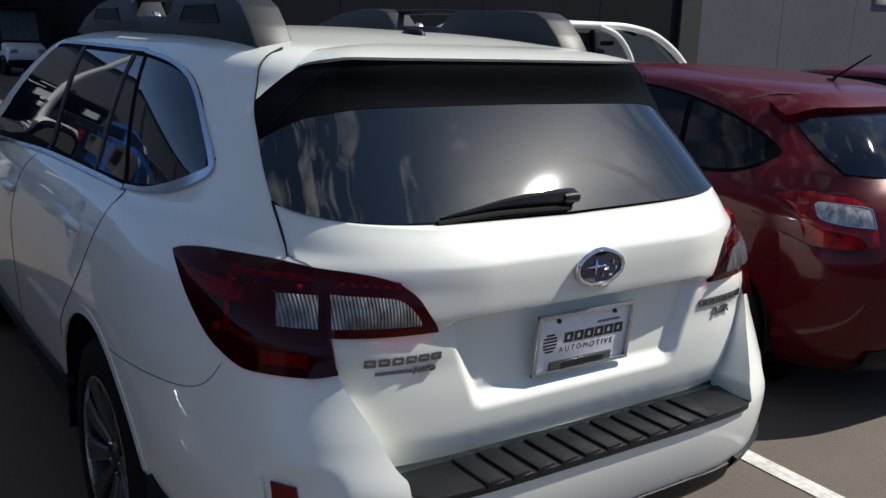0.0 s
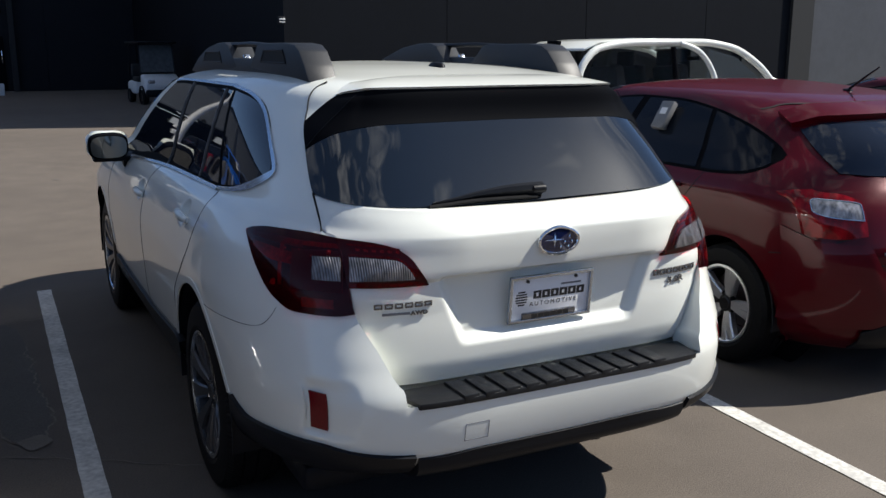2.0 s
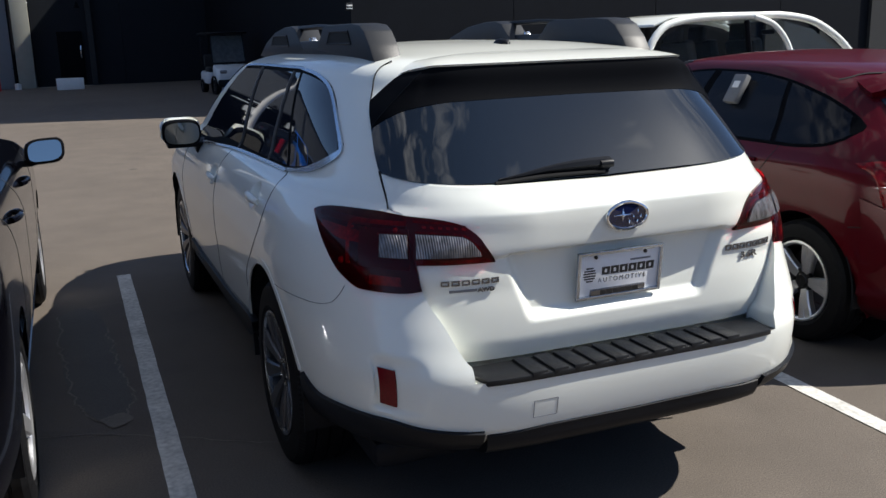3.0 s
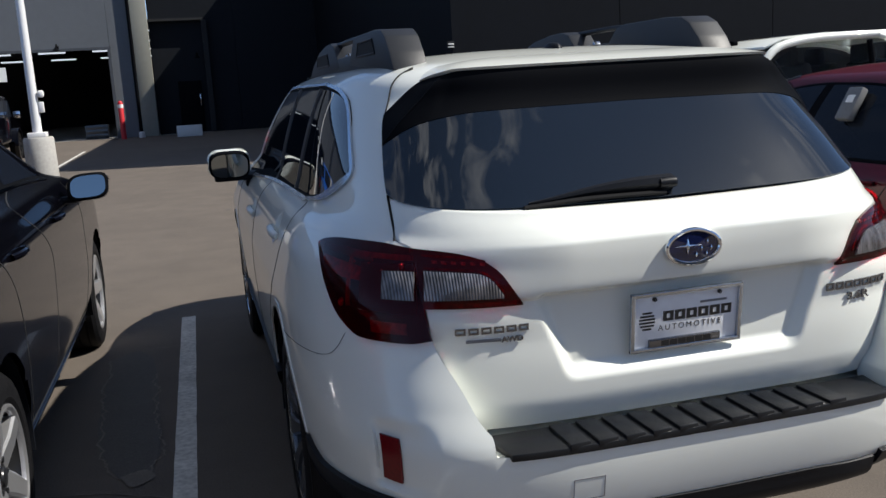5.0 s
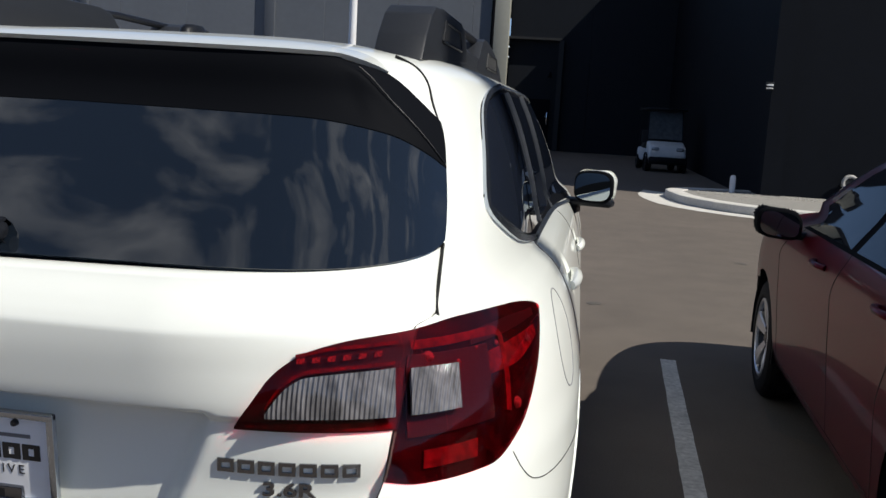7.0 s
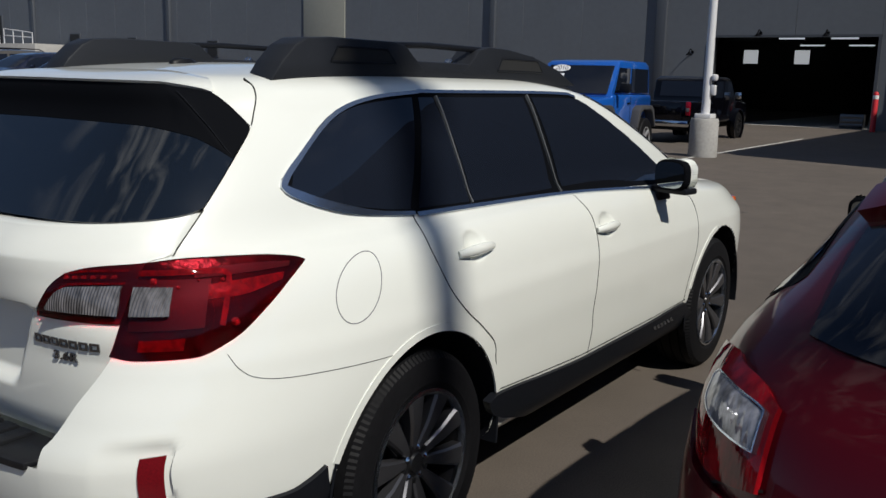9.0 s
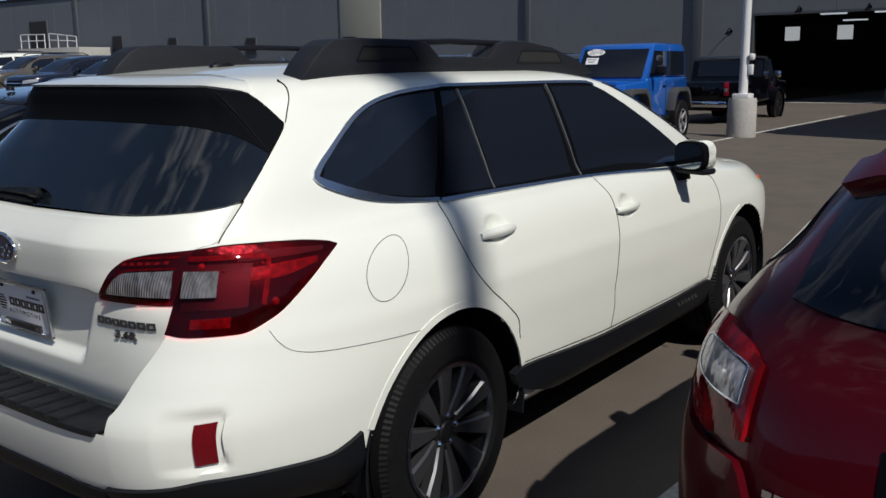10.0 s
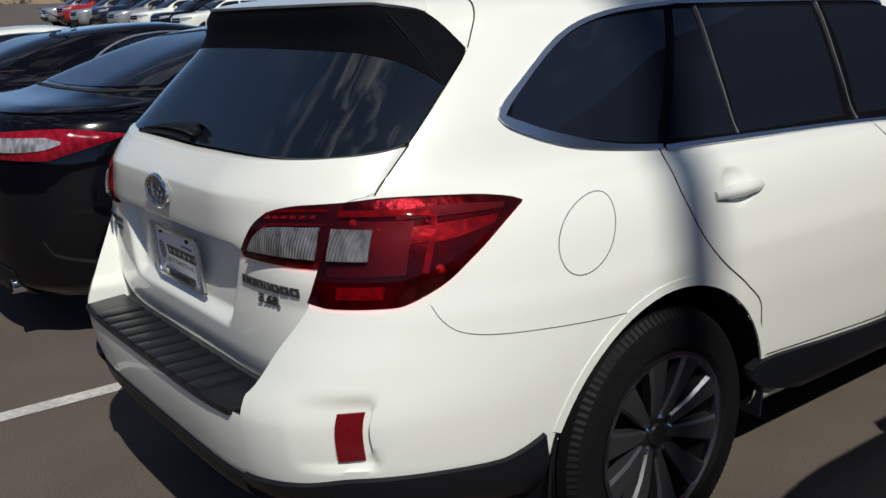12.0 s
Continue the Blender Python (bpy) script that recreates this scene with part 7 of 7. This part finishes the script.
def downpipe(x, y, h):
    p = thing("downpipe", "black rainwater downpipe on the wall", "downpipe", (x, y, 0))
    part("pipe", tube([(0, 0, 0.1), (0, 0, h)], 0.07, 12), GLOSSBLACK, p)
    for z in (0.8, 3.0, 5.5):
        part("bracket", box((0.2, 0.1, 0.04), (0, 0.03, z), 0.005), GLOSSBLACK, p)
    return p


downpipe(-3.10, FY - 0.1, 6.9)
for x, top, w, h in ((-55.1, 4.05, 1.2, 1.05), (-48.9, 3.76, 0.9, 1.0), (-41.2, 3.54, 0.95, 1.0), (-33.0, 3.35, 0.95, 0.9), (-65.3, 5.44, 2.5, 2.6)):
    win = slab("window_frame_dark", (w, 0.10, h), (x, FY - 0.03, top - h / 2), TRIMBLUE, "dark framed opening in the grey wall", 0.01)
    part("pane", box((w - 0.12, 0.02, h - 0.12), (x, FY - 0.085, top - h / 2), 0.0), INTERIOR, win)


def landing_rail():
    r = thing("landing_railing", "white tube railing of the steps to a wall door", "railing", (-59.4, 34.6, 0))
    part("landing", box((8.0, 2.4, 3.25), (0, 1.2, 1.62), 0.02), CONCRETE, r, "concrete landing")
    for a, b, z0 in ((-3.6, -0.4, 3.25), (0.2, 3.6, 3.25)):
        for z in (0.55, 1.0):
            part("rail", tube([(a, 0.1, z0 + z), (b, 0.1, z0 + z * (0.95 if a < 0 else 0.7))], 0.035, 6), POLEWHITE, r)
        for k in range(4):
            x = a + (b - a) * k / 3
            part("post", tube([(x, 0.1, z0), (x, 0.1, z0 + 1.0 - (0.3 * k / 3 if a > 0 else 0.05 * k / 3))], 0.035, 6), POLEWHITE, r)
    return r


landing_rail()
# the workshop's inside, seen through its open door; near-black walls and ceiling carry its gloom
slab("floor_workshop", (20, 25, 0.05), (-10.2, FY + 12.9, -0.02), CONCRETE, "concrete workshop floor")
slab("wall_workshop_back", (20, 0.2, 4.6), (-10.2, FY + 25.4, 2.3), INTERIOR, "back wall of the workshop, its gloom put into near-black")
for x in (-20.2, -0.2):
    slab("wall_workshop_side", (0.2, 25, 4.6), (x, FY + 12.9, 2.3), INTERIOR, "side wall of the workshop, its gloom put into near-black")
tagged(part("ceiling", box((20, 25, 0.1), (-10.2, FY + 12.9, 4.65)), INTERIOR, flat=True), "workshop ceiling, its gloom put into near-black", "ceiling", kind="structure")
for i in range(4):
    for k in range(4):
        tube_light = thing("strip_light", "workshop strip light glowing under the dark ceiling", "lamp", (-10.2 + 2.6 * i, FY + 2.5 + 4.6 * k, 4.4 - 0.15 * k))
        part("tube_case", box((1.3, 0.12, 0.08), (0, 0, 0), 0.02), LIGHTBAR, tube_light)
        for dx in (-0.5, 0.5):
            part("hanger_rod", tube([(dx, 0, 0.03), (dx, 0, 0.205 + 0.15 * k)], 0.012, 6), PLASTIC, tube_light)
LIGHTPANE = material("bright_pane", (0.8, 0.8, 0.8), 0.5)
for x in (-15.4, -12.2):
    tagged(part("window_pane", box((0.92, 0.03, 0.86), (x, FY + 22.6, 3.50)), LIGHTPANE, flat=True), "bright window pane at the back of the workshop", "window", kind="structure")
LIGHTPANE.node_tree.nodes["Principled BSDF"].inputs["Emission Color"].default_value = (0.9, 0.95, 1, 1)
LIGHTPANE.node_tree.nodes["Principled BSDF"].inputs["Emission Strength"].default_value = 0.36
bench = thing("tool_cabinet", "low grey tool cabinet inside the workshop door", "cabinet", (-4.9, FY + 1.2, 0))
part("case", box((0.9, 0.5, 0.55), (0, 0, 0.30), 0.02), CHARCOAL, bench)
for k in range(3):
    part("drawer", box((0.84, 0.02, 0.14), (0, -0.255, 0.13 + 0.17 * k), 0.006), CHARCOAL, bench)

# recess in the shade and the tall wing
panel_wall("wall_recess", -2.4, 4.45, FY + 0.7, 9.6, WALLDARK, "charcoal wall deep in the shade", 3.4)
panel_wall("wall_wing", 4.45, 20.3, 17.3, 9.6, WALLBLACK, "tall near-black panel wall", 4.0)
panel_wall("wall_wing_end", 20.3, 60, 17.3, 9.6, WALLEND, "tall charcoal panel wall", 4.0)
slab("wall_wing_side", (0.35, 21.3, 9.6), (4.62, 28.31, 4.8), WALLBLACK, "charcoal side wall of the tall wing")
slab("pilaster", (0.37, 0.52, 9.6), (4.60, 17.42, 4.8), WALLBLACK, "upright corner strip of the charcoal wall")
slab("pilaster", (0.85, 0.12, 9.6), (19.9, 17.26, 4.8), INTERIOR, "dark upright recess in the charcoal wall")
slab("trim_louvre", (0.9, 0.08, 0.5), (29.8, 17.27, 3.3), CONCRETE, "pale louvre on the charcoal wall", 0.01)
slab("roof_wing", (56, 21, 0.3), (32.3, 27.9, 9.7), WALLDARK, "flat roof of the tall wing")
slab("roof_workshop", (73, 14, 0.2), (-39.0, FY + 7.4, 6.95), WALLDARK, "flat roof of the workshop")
# unseen walls, added to darken reflections and hold back light from the horizon
slab("wall_unseen_street", (130, 0.35, 7.0), (-5, -34.0, 3.5), WALLGREY, "unseen grey wall added behind the lot to darken reflections")
slab("wall_unseen_west", (0.35, 42, 7.0), (-72, -13.0, 3.5), WALLGREY, "unseen grey wall added at the far side to block low sky light")
slab("wall_unseen_end", (0.35, 51, 7.0), (60.2, -8.5, 3.5), WALLGREY, "unseen grey wall added at the lot's end to darken reflections")


def gooseneck(x, y, z):
    g = thing("wall_lamp", "small dark gooseneck lamp on the wall", "lamp", (x, y, z))
    part("arm", tube(bend([(0, 0, 0), (0, -0.18, 0.12), (0, -0.36, 0.08), (0, -0.40, -0.02)], 12), 0.02, 6), GLOSSBLACK, g)
    part("shade", lathe([(0.14, -0.14), (0.05, -0.03), (0.03, 0.0)], 16, at=(0, -0.40, 0), axis="z"), GLOSSBLACK, g)
    part("plate", box((0.12, 0.03, 0.12), (0, 0, 0), 0.01), GLOSSBLACK, g)


strip = thing("wall_light", "small white light strip on the corner of the charcoal wall", "lamp", (4.36, 17.10, 2.26))
part("case", box((0.13, 0.05, 0.03), (0, 0, 0), 0.006), POLEWHITE, strip)
part("case", box((0.13, 0.05, 0.02), (0, 0, -0.06), 0.006), POLEWHITE, strip)
part("backplate", box((0.16, 0.10, 0.16), (0, 0.04, -0.02), 0.01), WALLDARK, strip)
for x, z in ((-8.5, 3.72), (-5.9, 3.70), (-11.3, 2.95), (-0.6, 3.2)):
    gooseneck(x, FY - 0.02 if x < -1 else FY + 0.66, z)


def white_block():
    b = thing("concrete_block", "white painted block standing at the foot of the shaded wall", "block", (-1.2, 34.8, 0))
    part("block", box((0.95, 0.4, 0.42), (0, 0, 0.21), 0.02), POLEWHITE, b)


white_block()
door = tagged(part("door_1", box((0.95, 0.06, 2.1), (-1.0, FY + 0.62, 1.1), 0.01), GLOSSBLACK), "dark steel door in the shaded wall", "door", kind="structure")
part("door_handle", box((0.04, 0.06, 0.5), (-0.62, FY + 0.56, 1.35), 0.01), CHROME, door)


def bollard():
    b = thing("bollard", "red steel bollard beside the workshop door", "bollard", (-3.72, 36.2, 0))
    part("post", lathe([(0.10, 0), (0.10, 1.40), (0.07, 1.47), (0.001, 1.50)], 20, axis="z"), SAFETYRED, b)
    part("band", lathe([(0.103, 1.22), (0.103, 1.36)], 20, axis="z"), PAPER, b, "white reflective band")
    c = thing("pipe_stub", "short white pipe stub at the foot of the wall", "pipe", (-3.05, 36.6, 0))
    part("stub", lathe([(0.12, 0), (0.12, 0.22), (0.001, 0.25)], 16, axis="z"), POLEWHITE, c)


bollard()
stub = thing("pipe_stub", "short white pipe stub at the corner of the gravel bed", "pipe", (3.95, 17.6, 0.10))
part("stub", lathe([(0.06, 0), (0.06, 0.34), (0.04, 0.38), (0.001, 0.39)], 16, axis="z"), POLEWHITE, stub)


def lamp_post(x, y, h, label, base=True, r=0.095, head=0.9):
    p = thing("light_pole", label, "light pole", (x, y, ground_height(x, y)))
    if base:
        part("footing", lathe([(0.31, 0.0), (0.315, 0.02), (0.30, 0.80), (0.28, 0.84), (0.001, 0.84)], 36, axis="z"), CONCRETE, p, "round concrete footing")
        part("base_plate", box((0.36, 0.36, 0.10), (0, 0, 0.89), 0.015), POLEWHITE, p, "white base cover")
    part("shaft", lathe([(r, 0.0), (r, 1.0), (r * 0.6, h)], 20, axis="z"), POLEWHITE, p, "white tapered steel shaft")
    if base:
        part("junction_box", box((0.10, 0.12, 0.22), (0.14, 0, 1.45), 0.015), POLEWHITE, p)
        part("camera_pod", box((0.12, 0.16, 0.14), (0.16, -0.02, 1.72), 0.04), POLEWHITE, p)
    part("lamp_head", box((head, 0.35, 0.14), (0, 0, h), 0.04), POLEWHITE, p)
    return p


lamp_post(-4.22, 18.65, 9.0, "white light pole on a round concrete footing")
# unseen pole, added so that its shadow band falls across the wagon
lamp_post(13.7, -3.04, 16.6, "unseen white light pole added to cast a shadow band on the wagon", r=0.14, head=0.4)
lamp_post(-52.9, 21.4, 9.5, "far white light pole in the lot", r=0.15)
lamp_post(-79.6, 35.2, 12, "far white light pole behind the parked row", r=0.16)


# ---- kerbed gravel bed along the wing ----
def bed():
    outer = bend([(4.45, 18.6), (3.2, 18.2), (2.62, 17.2), (2.75, 15.9), (3.3, 14.8), (4.2, 14.15), (5.6, 13.8), (9, 13.4), (16, 13.0), (30, 12.8)], 80)
    inner = bend([(4.45, 18.3), (3.4, 17.9), (2.95, 17.15), (3.05, 16.1), (3.5, 15.15), (4.3, 14.5), (5.65, 14.15), (9, 13.75), (16, 13.35), (30, 13.15)], 80)
    base = tagged(part("kerb", box((0.01, 0.01, 0.01), (6, 14.3, 0.02)), KERB), "pale concrete kerb round the gravel bed", "kerb", kind="structure")
    for i in range(0, 78, 2):
        o, n = outer[i:i + 3], inner[i:i + 3]
        poly = [tuple(q) for q in o] + [tuple(q) for q in n[::-1]]
        part("kerb_stone", prism(poly, 0.0, 0.15, "z", 0.012, seg=1), KERB, base)
    gut = bend([(2.3, 18.6), (2.1, 17.2), (2.3, 15.6), (3.0, 14.4), (4.1, 13.7), (5.6, 13.4), (9, 13.0), (16, 12.6), (30, 12.4)], 60)
    verts = [(x, y, 0.006) for x, y in gut] + [(x, y, 0.006) for x, y in bend([tuple(q) for q in outer[4:]], 60)]
    tagged(part("gutter", mesh_of(verts, [(i, i + 1, 61 + i, 60 + i) for i in range(59)]), KERB), "pale concrete gutter before the kerb", "gutter", kind="structure")
    verts = [(x, y, 0.13) for x, y in inner] + [(30, 17.3, 0.16), (4.45, 17.3, 0.16)]
    tagged(part("gravel_bed", mesh_of(verts, [tuple(range(len(verts)))]), GRAVEL), "bed of small grey gravel along the charcoal wall", "gravel", kind="structure")
    rng = random.Random(4)
    pts, fcs = [], []
    for k in range(2600):
        x = rng.uniform(3.2, 12)
        lo = float(np.interp(x, inner[20:, 0], inner[20:, 1])) if x > inner[20][0] else 16.5
        y = rng.uniform(lo + 0.05, 17.2)
        r = rng.uniform(0.015, 0.05)
        b = len(pts)
        for dx, dy, dz in ((1, 0, 0), (-0.3, 0.9, 0), (-0.6, -0.8, 0), (0.1, 0.1, 0.9)):
            pts.append((x + dx * r * rng.uniform(0.7, 1.3), y + dy * r * rng.uniform(0.7, 1.3), 0.135 + dz * r))
        fcs += [(b, b + 1, b + 3), (b + 1, b + 2, b + 3), (b + 2, b, b + 3)]
    tagged(part("gravel_stones", mesh_of(pts, fcs), GRAVEL, flat=True), "loose grey gravel stones in the bed", "gravel", kind="stuff")
    ring = thing("wall_pipe", "pale ring-ended pipe standing out of the charcoal wall", "pipe", (6.05, 17.25, 0.50))
    part("ring", tube([(0.13 * math.cos(a), -0.05, 0.13 * math.sin(a)) for a in np.linspace(0, 2 * math.pi, 25)], 0.035, 8, caps=False), CONCRETE, ring, "pale metal ring")
    part("sleeve", sleeve(), INTERIOR, ring)
    part("foot", box((0.06, 0.10, 0.36), (0, 0.0, -0.26), 0.01), CONCRETE, ring)
    weed = thing("weed", "small yellow-green weed growing in the gravel", "plant", (6.45, 15.6, 0.14))
    pts, fcs = [], []
    for k in range(160):
        a, r, h = rng.uniform(0, 6.28), rng.uniform(0.0, 0.42), rng.uniform(0.02, 0.22)
        x, y, l, w = r * math.cos(a), r * math.sin(a) * 0.6, rng.uniform(0.05, 0.13), rng.uniform(0.008, 0.02)
        t = a + rng.uniform(-0.8, 0.8)
        b = len(pts)
        pts += [(x - w * math.sin(t), y + w * math.cos(t), h * 0.5), (x + w * math.sin(t), y - w * math.cos(t), h * 0.5), (x + l * math.cos(t), y + l * math.sin(t), h + rng.uniform(0, 0.06))]
        fcs.append((b, b + 1, b + 2))
    part("leaves", mesh_of(pts, fcs), LEAF, weed, flat=True)
    part("stems", tube([(0, 0, -0.02), (0.02, 0, 0.06), (0.05, 0.02, 0.16)], 0.008, 5), LEAF, weed)


def sleeve():
    bm = lathe([(0.10, -0.06), (0.10, 0.06), (0.001, 0.06)], 20, axis="z")
    bmesh.ops.rotate(bm, cent=(0, 0, 0), matrix=Matrix.Rotation(radians(90), 3, "X"), verts=bm.verts)
    return bm


bed()


# ---- distance ----
def far_things():
    m = thing("far_warehouse", "low tan warehouse far beyond the lot", "building", (-240, 68, ground_height(-240, 68)), 70)
    part("wall", box((40, 20, 5.2), (0, 0, 2.6)), BARK, m, "tan wall")
    part("roof", prism([(-21, 5.2), (21, 5.2), (19, 6.2), (-19, 6.2)], -10.5, 10.5, "y"), CONCRETE, m, "pale roof")
    for k in range(5):
        part("window", box((4, 0.1, 1.0), (-16 + 8 * k, -10.05, 3.4)), INTERIOR, m)
    rng = random.Random(9)
    for k in range(26):
        a = radians(57 + 0.8 * k)
        R = rng.uniform(225, 300)
        x, y = 2.6 - R * math.sin(a), -1.3 + R * math.cos(a)
        t = thing("far_tree", "dusty green tree far off beyond the lot", "tree", (x, y, ground_height(x, y) - 0.05), 0, "trees beyond the lot")
        h = rng.uniform(2.0, 3.2)
        part("trunk", tube([(0, 0, 0), (0.1, 0, h * 0.4), (0, 0.1, h * 0.8)], lambda q: 0.25 - 0.15 * q, 6), BARK, t)
        pts, fcs = [], []
        for j in range(150):
            c = Vector((rng.gauss(0, 1.6), rng.gauss(0, 1.6), h * 0.7 + rng.gauss(0, 0.5)))
            b = len(pts)
            for q in range(3):
                pts.append(c + Vector((rng.uniform(-0.4, 0.4), rng.uniform(-0.4, 0.4), rng.uniform(-0.3, 0.3))))
            fcs.append((b, b + 1, b + 2))
        part("crown", mesh_of(pts, fcs), TREEGREEN, t, flat=True)


far_things()
